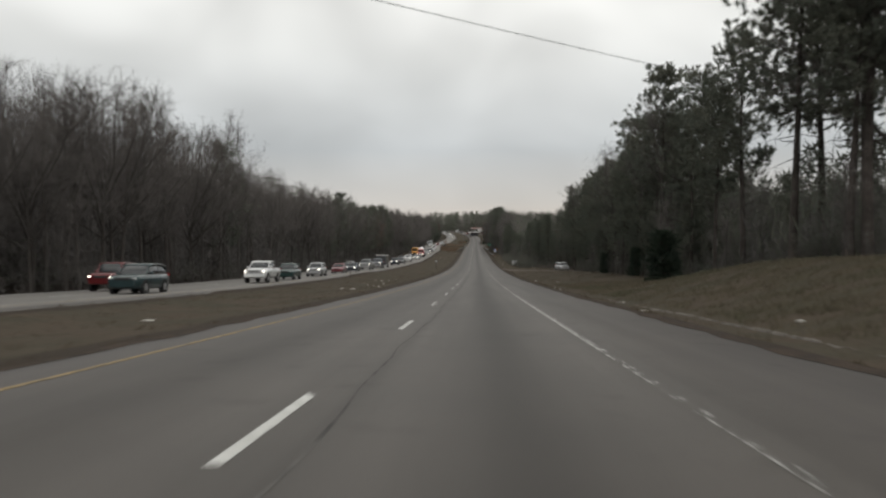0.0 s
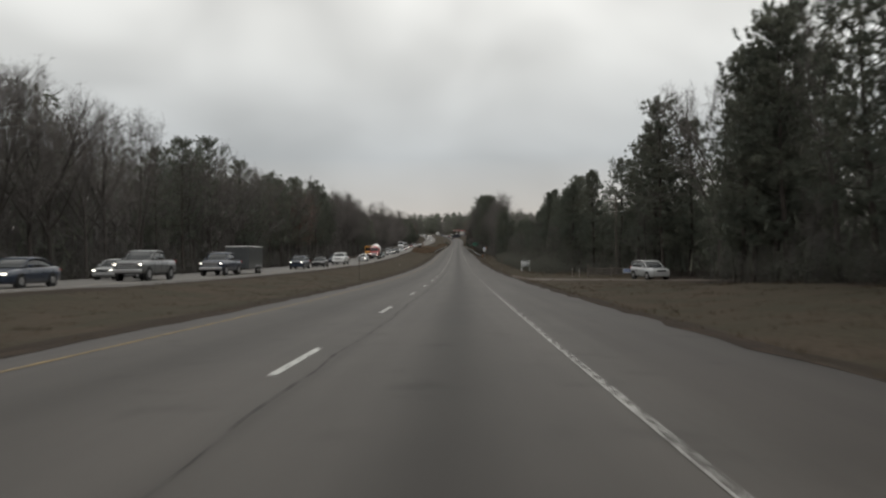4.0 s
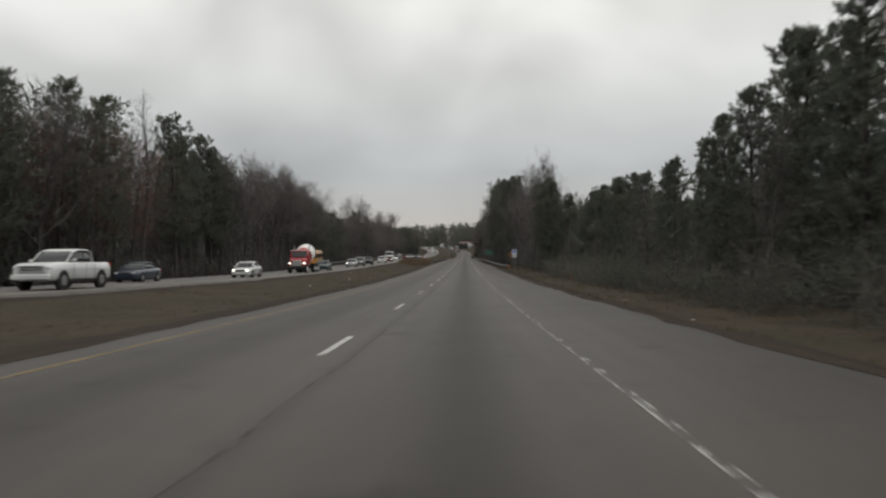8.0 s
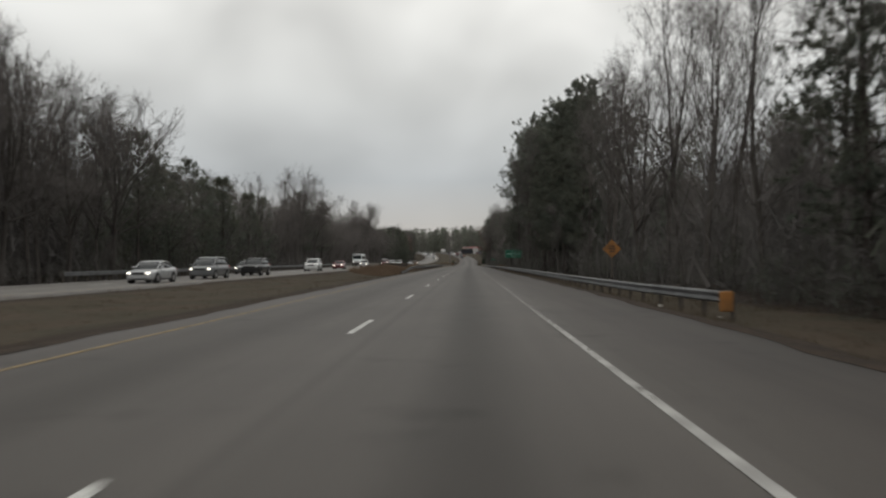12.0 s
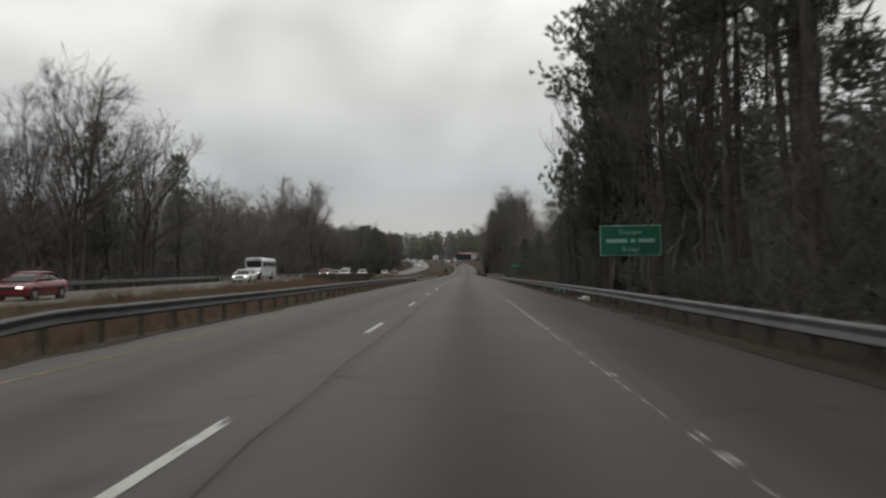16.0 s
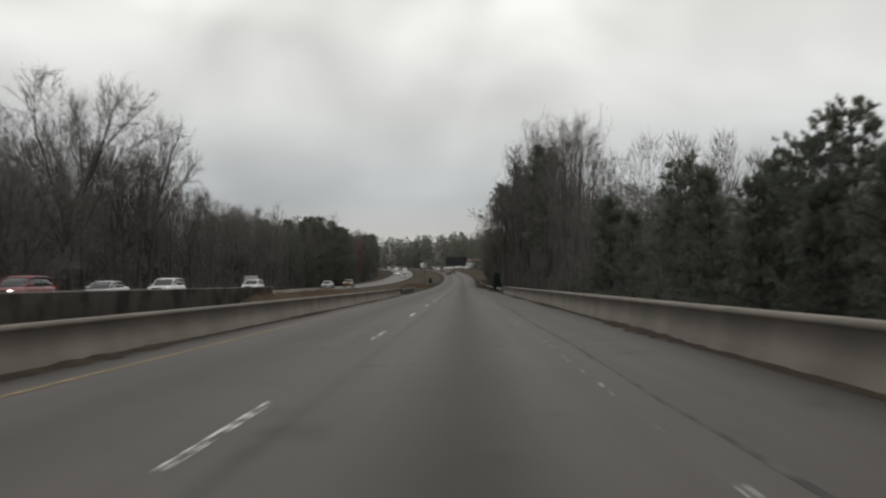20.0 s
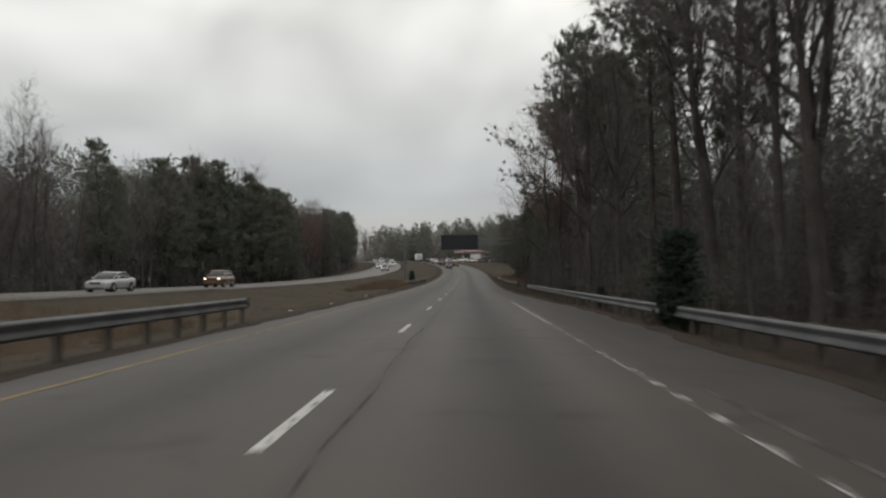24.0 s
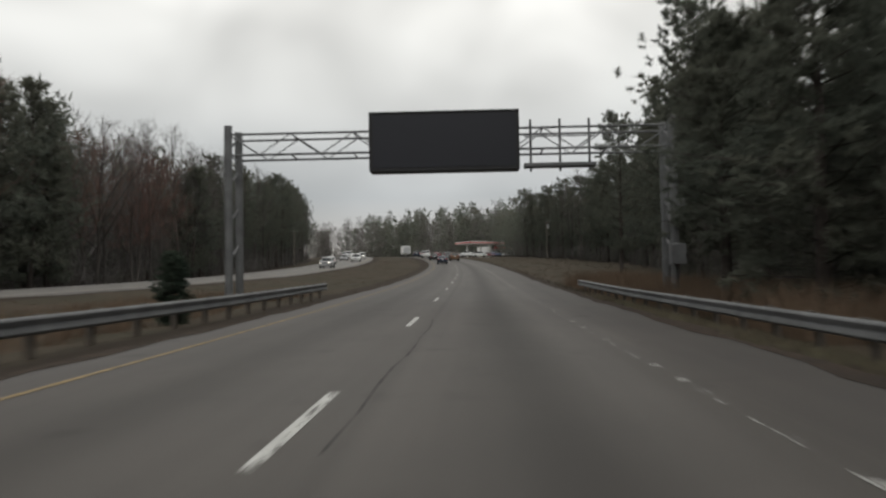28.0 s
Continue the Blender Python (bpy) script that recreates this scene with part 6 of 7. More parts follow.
def lane_pose(s, lane):
    """Pose in the opposite carriageway, facing the other way; lane 0 is the one by the median."""
    d = float(FAR_EDGE(s)) - (2.85, 6.55)[lane]
    a, b = on(s, d, float(FAR_RISE(s))), on(s + 2, float(FAR_EDGE(s + 2)) - (2.85, 6.55)[lane], float(FAR_RISE(s + 2)))
    return Matrix.Translation(a + Vector((0, 0, 0.005))) @ (b - a).to_track_quat("Y", "Z").to_matrix().to_4x4()


TRAFFIC = [
    ("suv", "teal", 45, 0, 0), ("jeep", "red", 50, 1, 1), ("pickup", "white", 73, 0, 1), ("suv", "green", 84, 0, 0), ("suv", "silver", 100, 0, 1), ("sedan", "maroon", 118, 0, 0), ("sedan", "navy", 131, 0, 1),
    ("pickup", "grey", 146, 0, 1), ("sedan", "silver", 150, 1, 1), ("suv", "navy", 196, 0, 1), ("sedan", "black", 210, 0, 0), ("pickup", "white", 228, 0, 0), ("sedan", "navy", 246, 1, 0), ("sedan", "white", 262, 0, 1),
    ("sedan", "green", 304, 0, 0), ("sedan", "silver", 336, 0, 1), ("van", "grey", 348, 0, 1), ("suv", "black", 362, 0, 0), ("sedan", "grey", 372, 1, 1), ("suv", "white", 391, 0, 0), ("sedan", "maroon", 419, 0, 1),
    ("sedan", "white", 464, 0, 1), ("suv", "maroon", 520, 0, 1), ("sedan", "silver", 531, 0, 0), ("suv", "white", 543, 0, 0), ("suv", "white", 572, 0, 0), ("sedan", "silver", 629, 0, 0), ("suv", "bronze", 651, 0, 1),
    ("suv", "silver", 797, 0, 1), ("sedan", "white", 828, 1, 1), ("van", "white", 846, 0, 0), ("sedan", "silver", 862, 1, 0), ("suv", "white", 880, 0, 1), ("pickup", "white", 894, 1, 0), ("sedan", "grey", 908, 0, 0), ("suv", "silver", 930, 1, 0),
]
for style, colour, s, lane, lit in TRAFFIC:
    car(style, colour, lane_pose(s, lane), bool(lit))
# our own direction, far ahead
for style, colour, s, d in (("sedan", "navy", 812, -1.8), ("suv", "bronze", 838, 1.9), ("sedan", "black", 850, -1.8), ("suv", "grey", 858, 1.9), ("pickup", "white", 876, -1.8), ("sedan", "maroon", 884, 1.9), ("suv", "navy", 905, -1.8), ("sedan", "silver", 918, 1.9)):
    car(style, colour, turn(s, d, 0.005, 180) @ pose(0, 0, 0), False, "%s %s seen from behind" % (colour, CAR_WORD[style]))
car("suv", "silver", turn(165.5, 19.3, ground_at(165.5, 19.3) + 0.05, 12), False, "silver grey sport utility car standing on the gravel driveway")


def school_bus(colour, m, label, trim):
    root = empty("bus", m, label, "bus", "buses")
    skin = paint("bus_" + colour, {"yellow": (0.62, 0.27, 0.02), "white": (0.62, 0.65, 0.66)}[colour])
    sec = lambda st: [(st[1] * 0.96, st[2]), (st[1], st[2] + 0.08), (st[1], st[3] - 0.42), (st[1] * 0.96, st[3] - 0.2), (st[1] * 0.82, st[3] - 0.06), (st[1] * 0.5, st[3])]
    body = part("body", loft([(-2.9, 1.16, 0.55, 2.95), (-2.75, 1.2, 0.5, 3.05), (4.7, 1.2, 0.5, 3.08), (4.85, 1.14, 0.55, 3.0)], sec), skin, root)
    part("hood", loft([(-4.6, 0.78, 0.62, 1.28), (-4.45, 0.98, 0.55, 1.42), (-3.6, 1.06, 0.55, 1.6), (-2.85, 1.12, 0.55, 1.78)], body_section), skin, root)
    part("windscreen", box_bm((2.1, 0.08, 0.92), (0, -2.87, 2.2), 0.05), GLASS, body)
    part("destination_board", box_bm((1.5, 0.08, 0.24), (0, -2.86, 2.83), 0.03), TRIM, body)
    part("grille", box_bm((1.1, 0.08, 0.5), (0, -4.58, 1.0), 0.05), TRIM if colour == "yellow" else RIM, root)
    part("bumper", box_bm((2.3, 0.16, 0.3), (0, -4.7, 0.62), 0.05), TRIM, root)
    for sx in (-1, 1):
        part("headlamp", box_bm((0.22, 0.08, 0.18), (sx * 0.82, -4.5, 1.0), 0.04), LAMP_ON, root)
        part("marker_lamp", box_bm((0.2, 0.06, 0.16), (sx * 0.86, -2.86, 2.84), 0.03), LAMP_RED, root)
        for k in range(10):
            part("side_window", box_bm((0.04, 0.52, 0.66), (sx * 1.19, -1.75 + k * 0.66, 2.18), 0.02), GLASS, body)
        part("driver_window", box_bm((0.04, 0.7, 0.78), (sx * 1.19, -2.4, 2.12), 0.02), GLASS, body)
        for z in (1.72, 1.28, 0.86):
            part("rub_rail", box_bm((0.03, 7.3, 0.05), (sx * 1.205, 1.0, z), 0.01), trim, body)
        part("mirror", box_bm((0.16, 0.08, 0.36), (sx * 1.36, -3.1, 2.05), 0.03), TRIM, root)
        wheel(sx * 1.02, -3.75, 0.5, root, 0.28)
        wheel(sx * 1.02, 2.6, 0.5, root, 0.4)
        part("wheel_arch", rod_bm((sx * 1.0, 2.6, 0.52), (sx * 1.207, 2.6, 0.52), 0.6, 16), TRIM, body)
    return root


school_bus("yellow", lane_pose(313, 1), "yellow school bus with black rub rails and lit headlamps", TRIM)
school_bus("white", lane_pose(487, 1), "white painted former school bus with a row of side windows", RIM)


def mixer_truck(m):
    root = empty("mixer_truck", m, "red concrete mixer truck with a white and red drum", "truck")
    skin = paint("mixer_red", (0.34, 0.03, 0.04))
    part("chassis", box_bm((0.9, 8.6, 0.3), (0, 0.2, 0.95), 0.03), TRIM, root)
    part("hood", loft([(-4.5, 0.8, 0.8, 1.55), (-4.35, 0.98, 0.75, 1.7), (-3.6, 1.05, 0.75, 1.85), (-2.9, 1.1, 0.75, 1.95)], body_section), skin, root)
    cab = part("cab", loft([(-3.0, 1.14, 0.8, 2.2), (-2.85, 1.18, 0.8, 2.75), (-2.4, 1.18, 0.8, 2.9), (-1.6, 1.18, 0.8, 2.9), (-1.5, 1.12, 0.85, 2.82)], body_section), skin, root)
    part("windscreen", box_bm((1.9, 0.06, 0.66), (0, -2.97, 2.3), 0.04, Matrix.Rotation(-0.2, 4, "X")), GLASS, cab)
    part("sun_visor", box_bm((2.1, 0.3, 0.06), (0, -3.05, 2.8), 0.02), WHITE, cab)
    part("grille", box_bm((1.2, 0.06, 0.7), (0, -4.52, 1.2), 0.05), RIM, root)
    part("bumper", box_bm((2.3, 0.2, 0.34), (0, -4.62, 0.72), 0.05), TRIM, root)
    for sx in (-1, 1):
        part("headlamp", box_bm((0.26, 0.08, 0.18), (sx * 0.86, -4.46, 1.2), 0.03), LAMP_ON, root)
        part("side_window", box_bm((0.04, 0.8, 0.6), (sx * 1.16, -2.3, 2.3), 0.03), GLASS, cab)
        part("exhaust_stack", rod_bm((sx * 0.95, -1.35, 1.0), (sx * 0.95, -1.35, 3.4), 0.08, 8), RIM, root)
        wheel(sx * 1.0, -3.7, 0.52, root, 0.3, WHITE)
        for y in (1.2, 2.5, 3.8):
            wheel(sx * 0.98, y, 0.52, root, 0.42, WHITE)
        part("mudguard", box_bm((0.5, 4.0, 0.05), (sx * 0.98, 2.5, 1.12), 0.02), TRIM, root)
    prof = [(-1.2, 0.45), (-1.0, 0.75), (-0.2, 1.08), (0.9, 1.2), (1.9, 1.15), (3.0, 0.85), (3.9, 0.55), (4.1, 0.5)]
    tilt = Matrix.Translation((0, 0, 2.15)) @ Matrix.Rotation(0.20, 4, "X")
    for k, ((ya, ra), (yb, rb)) in enumerate(zip(prof, prof[1:])):
        part("drum_ring", (lambda b: (b.transform(tilt), b)[1])(rod_bm((0, ya, 0), (0, yb, 0), ra, 20, rb)), RED if k in (1, 4) else WHITE, root)
    part("chute_frame", joined(box_bm((0.1, 0.1, 1.6), (-0.7, 4.3, 2.6), 0.01), box_bm((0.1, 0.1, 1.6), (0.7, 4.3, 2.6), 0.01), box_bm((1.5, 0.1, 0.1), (0, 4.3, 3.4), 0.01), box_bm((1.2, 0.6, 0.5), (0, 4.35, 3.1), 0.08)), TRIM, root)
    return root


mixer_truck(lane_pose(289, 0))


def box_trailer(m):
    root = empty("cargo_trailer", m, "dark grey enclosed cargo trailer with a pale roof edge", "trailer")
    skin = paint("trailer_grey", (0.075, 0.08, 0.085))
    part("box", box_bm((2.2, 5.2, 2.1), (0, 0, 1.55), 0.06), skin, root)
    part("roof_edge", box_bm((2.24, 5.24, 0.08), (0, 0, 2.6), 0.02), WHITE, root)
    part("tongue", rod_bm((0, -2.5, 0.55), (0, -3.9, 0.5), 0.06, 8), TRIM, root)
    for sx in (-1, 1):
        for y in (0.4, 1.3):
            wheel(sx * 1.08, y, 0.34, root)
        part("fender", box_bm((0.26, 1.9, 0.06), (sx * 1.16, 0.85, 0.76), 0.02), RIM, root)
    return root


box_trailer(lane_pose(170, 0))
car("pickup", "navy", lane_pose(162.5, 0), True, "dark blue pickup truck towing a cargo trailer")


def box_truck(m):
    root = empty("box_truck", m, "white box truck seen from behind in far traffic", "truck")
    part("cargo_box", box_bm((2.4, 5.5, 2.5), (0, 0.6, 2.1), 0.05), WHITE, root)
    part("cab", loft([(-3.6, 0.9, 0.6, 1.5), (-3.4, 1.05, 0.5, 2.2), (-2.4, 1.1, 0.5, 2.35), (-2.2, 1.05, 0.5, 2.3)], body_section), WHITE, root)
    part("rear_door", box_bm((2.1, 0.04, 2.1), (0, 3.37, 2.05), 0.02), SIGN_BACK, root)
    for sx in (-1, 1):
        for y in (-2.6, 2.2):
            wheel(sx * 1.0, y, 0.45, root, 0.3)
    return root


box_truck(turn(930, -1.8, 0.005, 180))


# ---------------------------------------------------------------- gantry with the message board
def gantry(s, d0, d1):
    m = turn(s, 0, 0)
    root = empty("sign_gantry", m, "grey steel truss gantry carrying a dark message board over the road", "gantry")
    y0 = -0.2
    for d in (d0, d1):
        g = ground_at(s, d)
        for y in (-0.75, 0.75):
            post = part("post", joined(rod_bm((d, y, g - 0.3), (d, y, 7.35), 0.17, 14), box_bm((0.7, 0.7, 0.5), (d, y, g + 0.1), 0.03)), STEEL, root)
        for z in (1.6, 3.2, 4.8, 6.3):
            part("post_brace", rod_bm((d, -0.75, z), (d, 0.75, z + 0.8), 0.05, 6), STEEL, root)
    for y in (-0.75, 0.75):
        for z in (6.1, 6.98):
            part("chord", rod_bm((d0, y, z), (d1, y, z), 0.05, 8), STEEL, root)
        n = 14
        for k in range(n):
            a, b = d0 + (d1 - d0) * k / n, d0 + (d1 - d0) * (k + 1) / n
            part("diagonal", rod_bm((a, y, 6.1 if k % 2 else 6.98), (b, y, 6.98 if k % 2 else 6.1), 0.025, 6), STEEL, root)
    for k in range(0, 15, 2):
        a = d0 + (d1 - d0) * k / 14
        for z in (6.1, 6.98):
            part("cross_tie", rod_bm((a, -0.75, z), (a, 0.75, z), 0.035, 6), STEEL, root)
    board = part("message_board", box_bm((6.06, 0.9, 2.42), (0.36, -1.45, 6.32), 0.04), TRIM, root, "dark blank full-width message board")
    part("board_face", box_bm((5.8, 0.03, 2.16), (0.36, -1.905, 6.33), 0.0), PANEL, board)
    part("board_rim", joined(box_bm((6.06, 0.06, 0.07), (0.36, -1.91, 7.5), 0.01), box_bm((6.06, 0.06, 0.07), (0.36, -1.91, 5.14), 0.01), box_bm((0.07, 0.06, 2.3), (-2.64, -1.91, 6.32), 0.01), box_bm((0.07, 0.06, 2.3), (3.36, -1.91, 6.32), 0.01)), SIGN_BLACK, board)
    walkway = part("catwalk", box_bm((2.9, 0.6, 0.16), (5.05, -1.35, 5.3), 0.02), STEEL, root)
    for x in (3.9, 5.1, 6.3):
        part("hanger", rod_bm((x, -1.1, 5.1), (x, -1.1, 7.25), 0.05, 8), STEEL, root)
    for z in (5.95, 6.45):
        part("handrail", rod_bm((3.6, -1.62, z), (6.45, -1.62, z), 0.025, 6), STEEL, walkway)
    part("control_cabinet", box_bm((0.6, 0.45, 0.85), (d1, -1.15, 3.4), 0.03), STEEL, root)
    part("control_cabinet", box_bm((0.6, 0.45, 0.85), (d1, -1.15, 1.6), 0.03), STEEL, root)
    return root


gantry(704.15, -8.8, 9.75)


# ---------------------------------------------------------------- signs
def post_sign(s, d, label, category="sign", rz=0.0):
    return empty("road_sign", turn(s, d, ground_at(s, d), rz), label, category, "roadside signs")


def bar(x, z, w, h, material, parent, y=-0.02, name="text_bar"):
    return part(name, box_bm((w, 0.006, h), (x, y, z), 0.0), material, parent)


sg = post_sign(203.6, 11.35, "white wooden for-sale board on two posts with a black heading", rz=-12)
for x in (-0.55, 0.55):
    part("post", box_bm((0.075, 0.08, 1.82), (x, 0.03, 0.72), 0.01), SIGN_WHITE, sg)
brd = part("board", box_bm((1.1, 0.025, 0.9), (0, -0.04, 1.16), 0.005), SIGN_WHITE, sg)
part("heading_panel", box_bm((1.1, 0.012, 0.25), (0, -0.06, 1.485), 0.0), SIGN_BLACK, brd)
words("heading_text", "FOR SALE", 0.225, (0, -0.069, 1.485), SIGN_WHITE, brd)
words("acres_text", "30 Acres", 0.21, (0, -0.057, 1.24), SIGN_BLACK, brd)
for z in (1.0, 0.83):
    bar(0, z, 0.9, 0.085, mat("text_grey", (0.12, 0.13, 0.17)), brd, -0.056)

sg = post_sign(295.0, 8.75, "white and blue roadside notice sign on one post")
part("post", box_bm((0.09, 0.07, 2.9), (0, 0.04, 1.35), 0.01), STEEL, sg)
brd = part("upper_panel", box_bm((0.64, 0.02, 0.66), (0, -0.02, 2.66), 0.004), SIGN_WHITE, sg)
bar(0, 2.78, 0.52, 0.16, SIGN_BLUE, brd, -0.034, "blue_patch")
bar(0.1, 2.9, 0.24, 0.07, SIGN_BLUE, brd, -0.034, "blue_patch")
for z in (2.6, 2.5):
    bar(0, z, 0.5, 0.05, SIGN_BLUE, brd, -0.033)
lowp = part("lower_panel", box_bm((0.64, 0.02, 0.36), (0, -0.02, 2.12), 0.004), SIGN_BACK, sg)
for z in (2.2, 2.12, 2.04):
    bar(0, z, 0.48, 0.035, SIGN_WHITE, lowp, -0.034)

sg = post_sign(415.4, 9.5, "green bridge name sign with white border on two posts")
for x in (-0.9, 0.9):
    part("post", box_bm((0.12, 0.09, 3.7), (x, 0.06, 1.6), 0.01), RUST, sg)
brd = part("panel", box_bm((2.75, 0.03, 1.38), (0, -0.02, 2.85), 0.02), SIGN_TEXT, sg)
part("panel_face", box_bm((2.67, 0.012, 1.30), (0, -0.037, 2.85), 0.0), SIGN_GREEN, brd)
words("text", "Trooper", 0.3, (0, -0.048, 3.22), SIGN_TEXT, brd)
for x, w in ((-0.62, 0.95), (0.1, 0.2), (0.72, 0.75)):
    bar(x, 2.84, w, 0.17, SIGN_TEXT, brd, -0.047)
words("text", "Bridge", 0.3, (0, -0.048, 2.45), SIGN_TEXT, brd)

sg = post_sign(330, 10.3, "orange diamond warning sign on a dark post")
part("post", box_bm((0.08, 0.06, 2.6), (0, 0.03, 1.2), 0.01), RUST, sg)
brd = part("diamond", box_bm((0.76, 0.02, 0.76), (0, -0.02, 2.25), 0.004, Matrix.Rotation(radians(45), 4, "Y")), SIGN_ORANGE, sg)
for k in range(3):
    bar(0, 2.39 - 0.14 * k, 0.42 - 0.09 * abs(k - 1), 0.06, SIGN_BLACK, brd, -0.035)

sg = post_sign(473, 7.75, "small green creek name sign on a post")
part("post", box_bm((0.08, 0.06, 2.5), (0, 0.03, 1.0), 0.01), RUST, sg)
brd = part("panel", box_bm((0.95, 0.02, 0.28), (0, -0.02, 2.08), 0.004), SIGN_GREEN, sg)
bar(0, 2.08, 0.7, 0.08, mat("sign_text_dull", (0.09, 0.24, 0.18), 0.6), brd, -0.034)

# signs for the other carriageway, seen from behind
for s, d, w, h, z, label in ((96.5, -13.9, 0.46, 0.34, 2.0, "back of a small square road sign on a steel post"), (164.0, -6.9, 0.42, 0.34, 1.85, "back of a small road sign standing in the median grass"), (604, float(FAR_EDGE(604)) - 11.4, 2.2, 1.15, 2.3, "grey back of a rectangular sign past the bridge")):
    sg = post_sign(s, d, label, rz=8)
    part("post", box_bm((0.06, 0.05, z + 0.7), (0, 0, (z + 0.7) / 2 - 0.5), 0.008), RUST, sg)
    pn = part("panel", box_bm((w, 0.012, h), (0, 0.035, z), 0.003), SIGN_BACK, sg)
    part("stiffener", box_bm((w * 0.8, 0.02, 0.04), (0, 0.02, z), 0.003), STEEL, pn)

# marker posts at the verge
STAKE = mat("weathered_stake", (0.27, 0.24, 0.22), 0.8, 0, 0.25, 2.0, 12.0, 0, (0.18, 0.15, 0.13))
MARKER = mat("marker_rust_red", (0.30, 0.13, 0.095), 0.8, 0, 0.2, 2.0, 12.0, 0, (0.24, 0.10, 0.075))
for s, d, h, top in ((257, 11.2, 1.0, MARKER), (178, 14.1, 0.95, STAKE), (176, 14.55, 0.9, STAKE)):
    mk = empty("marker_post", turn(s, d, ground_at(s, d)), ("faded red" if top is MARKER else "dull pale") + " plastic marker post standing in the verge", "marker post", "marker posts")
    part("stake", box_bm((0.075, 0.03, h + 0.2), (0, 0, h / 2 - 0.1), 0.008), top, mk)
    part("band", box_bm((0.08, 0.034, 0.12), (0, 0, h * 0.8), 0.003), SIGN_BACK if top is STAKE else RUST, mk)


# ---------------------------------------------------------------- driveway with its board fence
dv = Soup()
ss = np.linspace(0, 1, 40)
cl = np.stack([169.5 - 12 * ss ** 0.7, 6.4 + 36 * ss], -1)
rdv = np.random.RandomState(17)
half = 4.6 - 2.7 * np.minimum(1, ss * 4.0) + rdv.uniform(-0.25, 0.25, 40)
v = []
for (s, d), w2 in zip(cl, half):
    for q, up in ((-1.08, -0.4), (-1.0, 0.005), (-0.5, 0.05), (0, 0.03), (0.5, 0.05), (1.0, 0.005), (1.08, -0.4)):
        v.append(on(s + q * w2, d, ground_at(s + q * w2, d) + up + 0.03 * (abs(q) < 1.05)))
i = np.arange(39)[:, None] * 7 + np.arange(6)[None]
dv.add(np.array(v), np.stack([i, i + 1, i + 8, i + 7], -1).reshape(-1, 4))
tagged(part("driveway", dv, ASPHALT_RED), "pale gravel driveway leaving the shoulder between trees", "driveway", kind="structure")

fence = empty("board_fence", turn(175, 15.3, ground_at(175, 16)), "grey weathered wooden board fence with a white notice", "fence")
for x in (0.0, 2.35, 4.7):
    part("post", box_bm((0.13, 0.13, 1.5), (x, 0, 0.55), 0.015), WOOD, fence)
for z in (0.35, 0.62, 0.9):
    part("board", box_bm((4.7, 0.035, 0.15), (2.35, -0.08, z), 0.006), WOOD, fence)
nb = part("notice", box_bm((0.95, 0.015, 0.45), (4.0, -0.11, 0.66), 0.003), mat("notice_board", (0.34, 0.37, 0.41), 0.6), fence, "white notice board nailed to the fence")
for z in (0.84, 0.74, 0.64):
    bar(4.0, z - 0.06, 0.7, 0.04, SIGN_BLUE, nb, -0.122)


# ---------------------------------------------------------------- poles and wires
POLE_WOOD = mat("weathered_pole_wood", (0.15, 0.135, 0.12), 0.9, 0, 0.35, 1.0, 14.0, 0.4, (0.10, 0.088, 0.078), spec=0.1)


def utility_pole(s, d, h, label, lamp=False, box=False):
    g = ground_at(s, d)
    root = empty("utility_pole", turn(s, d, g), label, "utility pole", "utility poles")
    part("pole", rod_bm((0, 0, -0.6), (0, 0, h), 0.15, 12, 0.1), POLE_WOOD, root)
    part("crossarm", box_bm((1.6, 0.1, 0.12), (0, -0.12, h - 0.5), 0.015), WOOD, root)
    for x in (-0.7, 0, 0.7):
        part("insulator", rod_bm((x, -0.12, h - 0.44), (x, -0.12, h - 0.24), 0.05, 8), SIGN_BACK, root)
    if lamp:
        part("lamp_arm", rod_bm((0, 0, h - 2.2), (0.5, -0.6, h - 2.0), 0.03, 6), STEEL, root)
        part("lamp_head", box_bm((0.3, 0.5, 0.16), (0.55, -0.75, h - 2.02), 0.05), SIGN_BACK, root)
    if box:
        part("transformer", rod_bm((0.34, 0, h - 2.0), (0.34, 0, h - 1.0), 0.24, 14), SIGN_BACK, root)
    return root


utility_pole(187.5, 20.7, 9.4, "weathered wooden utility pole with a lamp by the trees", lamp=True)
utility_pole(156.1, 29, 10.5, "wooden utility pole with transformer among the trees", box=True)
utility_pole(862, 27, 9.5, "wooden utility pole with a pale box on open ground", box=True)
utility_pole(60, 33, 11.8, "wooden utility pole hidden in the pines")
utility_pole(-2, -36, 12.1, "wooden utility pole beyond the opposite carriageway")
utility_pole(830, float(FAR_EDGE(830)) - 14, 7.5, "slim pale pole beside the opposite carriageway")


def wire(a, b, sag, label, r=0.018):
    pts = np.array([a + (b - a) * f - Vector((0, 0, 4 * sag * f * (1 - f))) for f in np.linspace(0, 1, 25)])
    so = Soup()
    so.tube(pts, np.full(25, r), 5)
    return tagged(part("overhead_wire", so, TRIM), label, "wire", "overhead wires")


wire(on(60, 33, 11.3 + ground_at(60, 33)), on(-2, -36, 11.6 + ground_at(-2, -36)), 0.9, "dark overhead cable crossing high above the highway", 0.016)
wire(on(187.5, 20.7, 7.4 + ground_at(187.5, 20.7)), on(156.1, 29, 8.0 + ground_at(156, 29)), 0.7, "thin overhead cable strung between wooden poles")
wire(on(156.1, 29, 9.9 + ground_at(156, 29)), on(60, 33, 9.6 + ground_at(60, 33)), 1.2, "thin overhead cable strung between wooden poles")


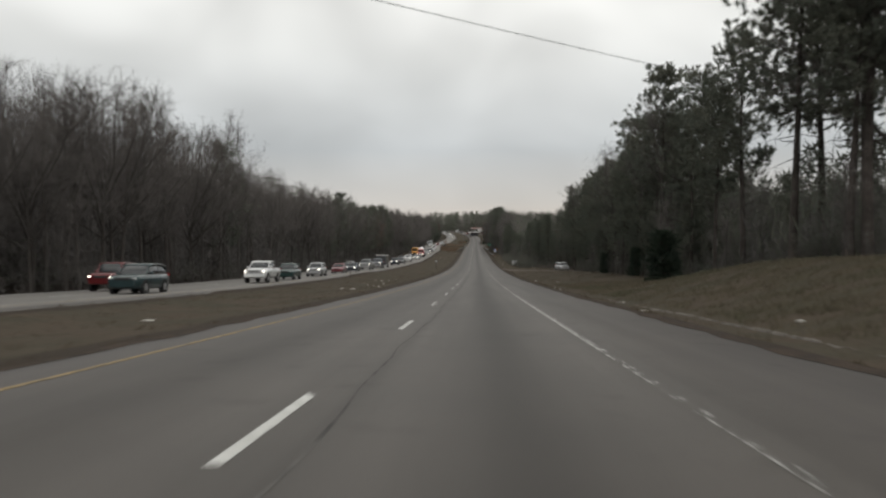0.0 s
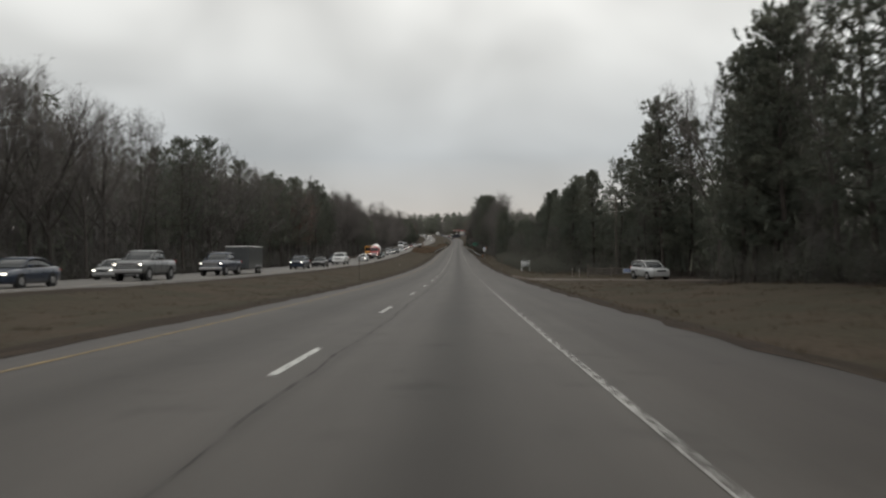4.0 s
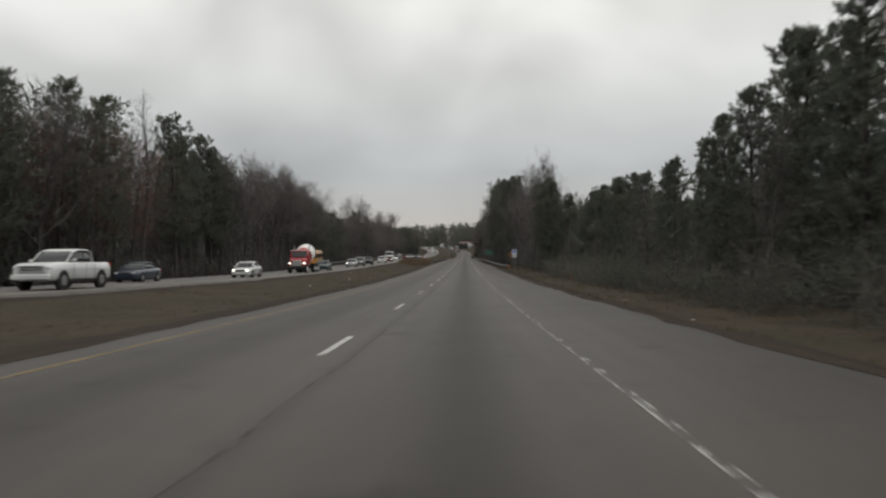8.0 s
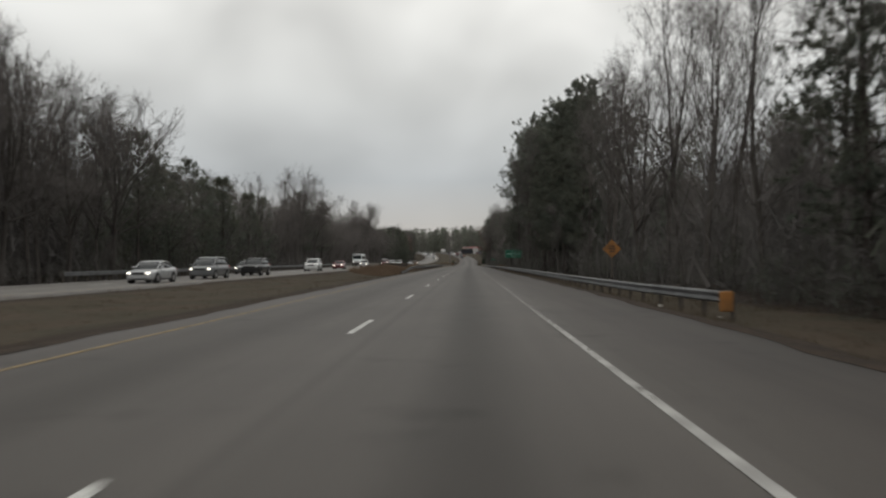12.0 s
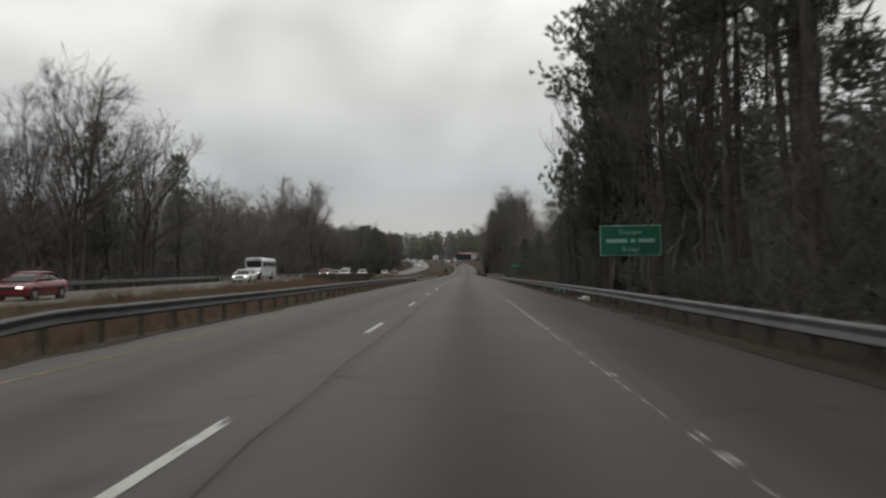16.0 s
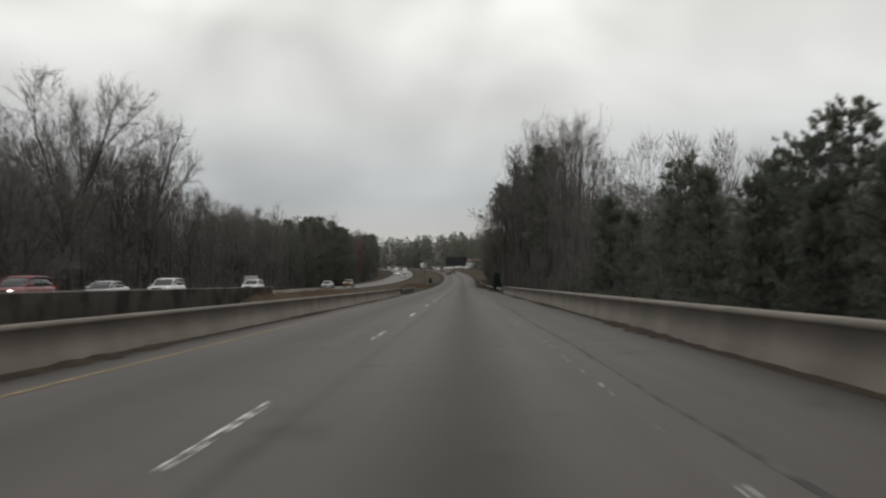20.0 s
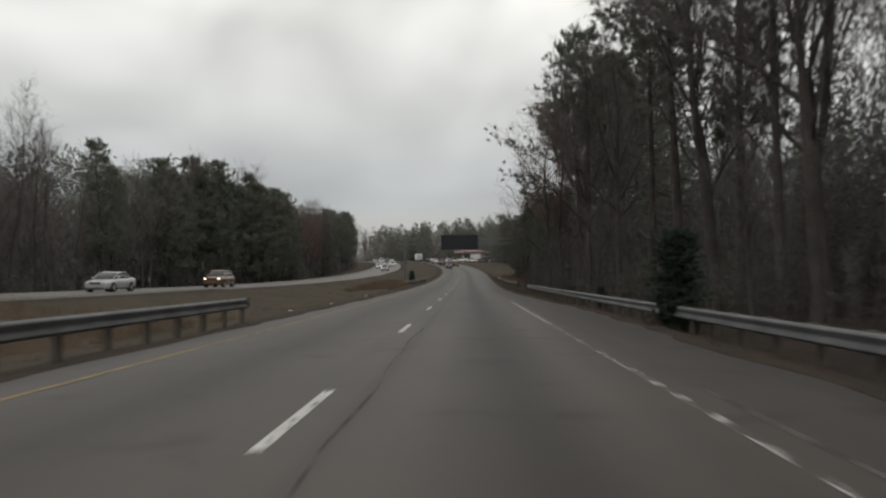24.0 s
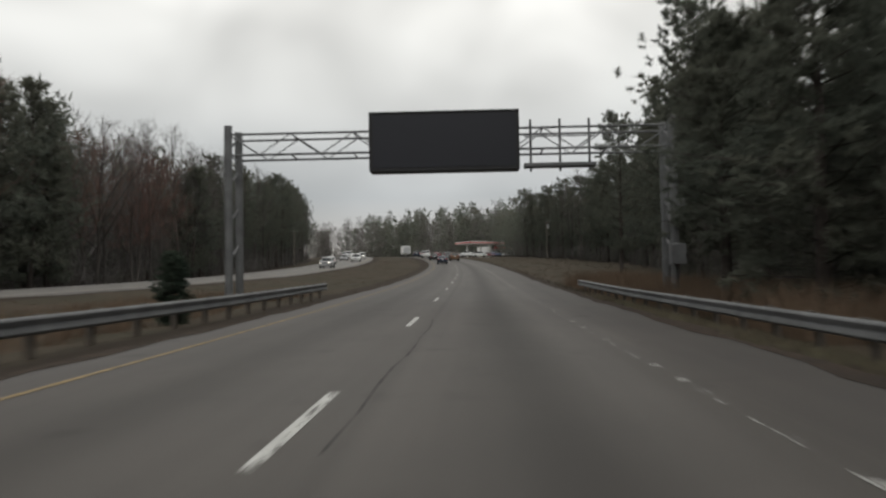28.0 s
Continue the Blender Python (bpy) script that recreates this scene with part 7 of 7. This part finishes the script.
# ---------------------------------------------------------------- petrol station at the bend
st = empty("petrol_station", turn(955, 36, -0.2 + ground_at(955, 36), 20), "white canopy and shop with a red band beside the bend", "building")
part("canopy", box_bm((16, 9, 0.9), (-6, 0, 5.0), 0.08), WHITE, st)
part("red_band", box_bm((16.1, 9.1, 0.4), (-6, 0, 5.05), 0.02), RED, st)
for x in (-12, -6, 0):
    part("canopy_post", box_bm((0.4, 0.4, 4.6), (x, 0, 2.3), 0.03), WHITE, st)
sh = part("shop", box_bm((16, 9, 4.2), (10, 8, 2.1), 0.06), WHITE, st)
part("shop_fascia", box_bm((16.2, 0.2, 0.8), (10, 3.45, 3.7), 0.02), RED, sh)
for x in (4.5, 8, 11.5, 15):
    part("shop_window", box_bm((2.6, 0.1, 2.0), (x, 3.47, 1.6), 0.02), GLASS, sh)
for k, (style, colour) in enumerate((("suv", "white"), ("sedan", "silver"), ("pickup", "white"), ("van", "white"), ("sedan", "red"), ("suv", "blue"), ("sedan", "white"), ("suv", "silver"))):
    car(style, colour, turn(930 + 1.5 * (k % 3), 13 + 3.4 * k, ground_at(930, 13 + 3.4 * k) + 0.05, 75 + 10 * (k % 2)), False, "%s %s parked on the roadside lot" % (colour, CAR_WORD[style]))


# ---------------------------------------------------------------- litter and debris
so = Soup()
rr = np.random.RandomState(51)
for _ in range(190):
    s = rr.uniform(-4, 44)
    d = 9.2 + rr.normal(0, 0.04) + 0.05 * math.sin(s * 0.7) - 0.02 * max(s - 26, 0)
    a, b, c = rr.uniform(0.03, 0.08), rr.uniform(0.12, 0.4), rr.uniform(0.005, 0.03)
    m = turn(s, d, ground_at(s, d) + 0.01, rr.uniform(-6, 6))
    top = [(x * a * rr.uniform(0.7, 1), y * b * rr.uniform(0.7, 1), c * rr.uniform(0.6, 1)) for x, y in ((-1, -1), (1, -1), (1, 1), (-1, 1))]
    low = [(x * a * 1.1, y * b * 1.1, -0.05) for x, y in ((-1, -1), (1, -1), (1, 1), (-1, 1))]
    so.add([m @ Vector(q) for q in low + top], [(4, 5, 6, 7), (0, 1, 5, 4), (1, 2, 6, 5), (2, 3, 7, 6), (3, 0, 4, 7)])
tagged(part("rubble", so, mat("crumbled_concrete", (0.14, 0.128, 0.114), 0.95, 0, 0.4, 2.0, 14.0, 0.4, (0.08, 0.072, 0.063), spec=0.1)), "thin line of pale broken concrete along the foot of the grass bank", "rubble", kind="stuff")
lit = random.Random(41)


def scrap(s, d, size, label, material):
    bm = bmesh.new()
    bmesh.ops.create_icosphere(bm, subdivisions=2, radius=0.5)
    for vv in bm.verts:
        vv.co *= 1 + lit.uniform(-0.28, 0.28)
        vv.co.x *= size[0]
        vv.co.y *= size[1]
        vv.co.z = max(vv.co.z, -0.2) * size[2]
    ob = part("litter", bm, material)
    ob.matrix_world = turn(s, d, ground_at(s, d) + 0.02, lit.uniform(0, 180))
    tagged(ob, label, "litter", "roadside litter")


for s, d in ((56, 7.6), (60.5, 8.3), (84, 8.2), (87, 10.5), (96, 8.8), (24, -8.5), (61, -8.0), (63, -9.2), (66, -7.4), (64.5, -6.4), (92, -9.5), (93, -8.7), (95, -8), (211, 8.4), (224, 9.1), (247, -9.4), (264, -9), (268, -7.5), (306, 8.9), (309, 8.0), (371, -8.2), (374, -7.4), (22, 10.5), (31, 8.1), (40, 9.0)):
    scrap(s, d, (lit.uniform(0.12, 0.5), lit.uniform(0.08, 0.22), lit.uniform(0.04, 0.12)), "crumpled white paper scrap lying in the grass", TRASH)
for s, d, w in ((68.6, -7.3, 0.35), (77.7, -9.1, 0.45), (81.3, -10.0, 0.3), (76.4, -7.4, 0.6), (80.3, -7.9, 0.3), (67.3, 8.2, 0.5), (65.1, 8.1, 0.3), (96.7, -10.8, 0.45), (96.2, -9.9, 0.3), (90.9, 8.5, 0.5), (284.7, -11.3, 0.25), (290.5, -12.6, 0.3), (611.6, -7.3, 0.5), (617, -6.2, 0.3), (629.6, -5.9, 0.4), (640, -7.2, 0.5)):
    scrap(s, d, (w * 0.65, w * 0.35, 0.07), "flattened pale plastic and paper litter on the grass", TRASH)
scrap(413.4, 7.05, (0.85, 0.5, 0.28), "pale bag of rubbish under the guardrail", TRASH)
scrap(433, 7.3, (0.4, 0.3, 0.25), "white torn plastic caught under the guardrail", TRASH)
scrap(435, 8.6, (1.1, 0.4, 0.4), "pale green plastic sheet behind the guardrail", mat("green_plastic", (0.28, 0.40, 0.35), 0.5))
scrap(446.8, 6.75, (0.9, 0.4, 0.12), "broken grey board under the guardrail", CONCRETE)
scrap(597, 7.6, (0.35, 0.2, 0.25), "white scrap caught at a guardrail post", TRASH)
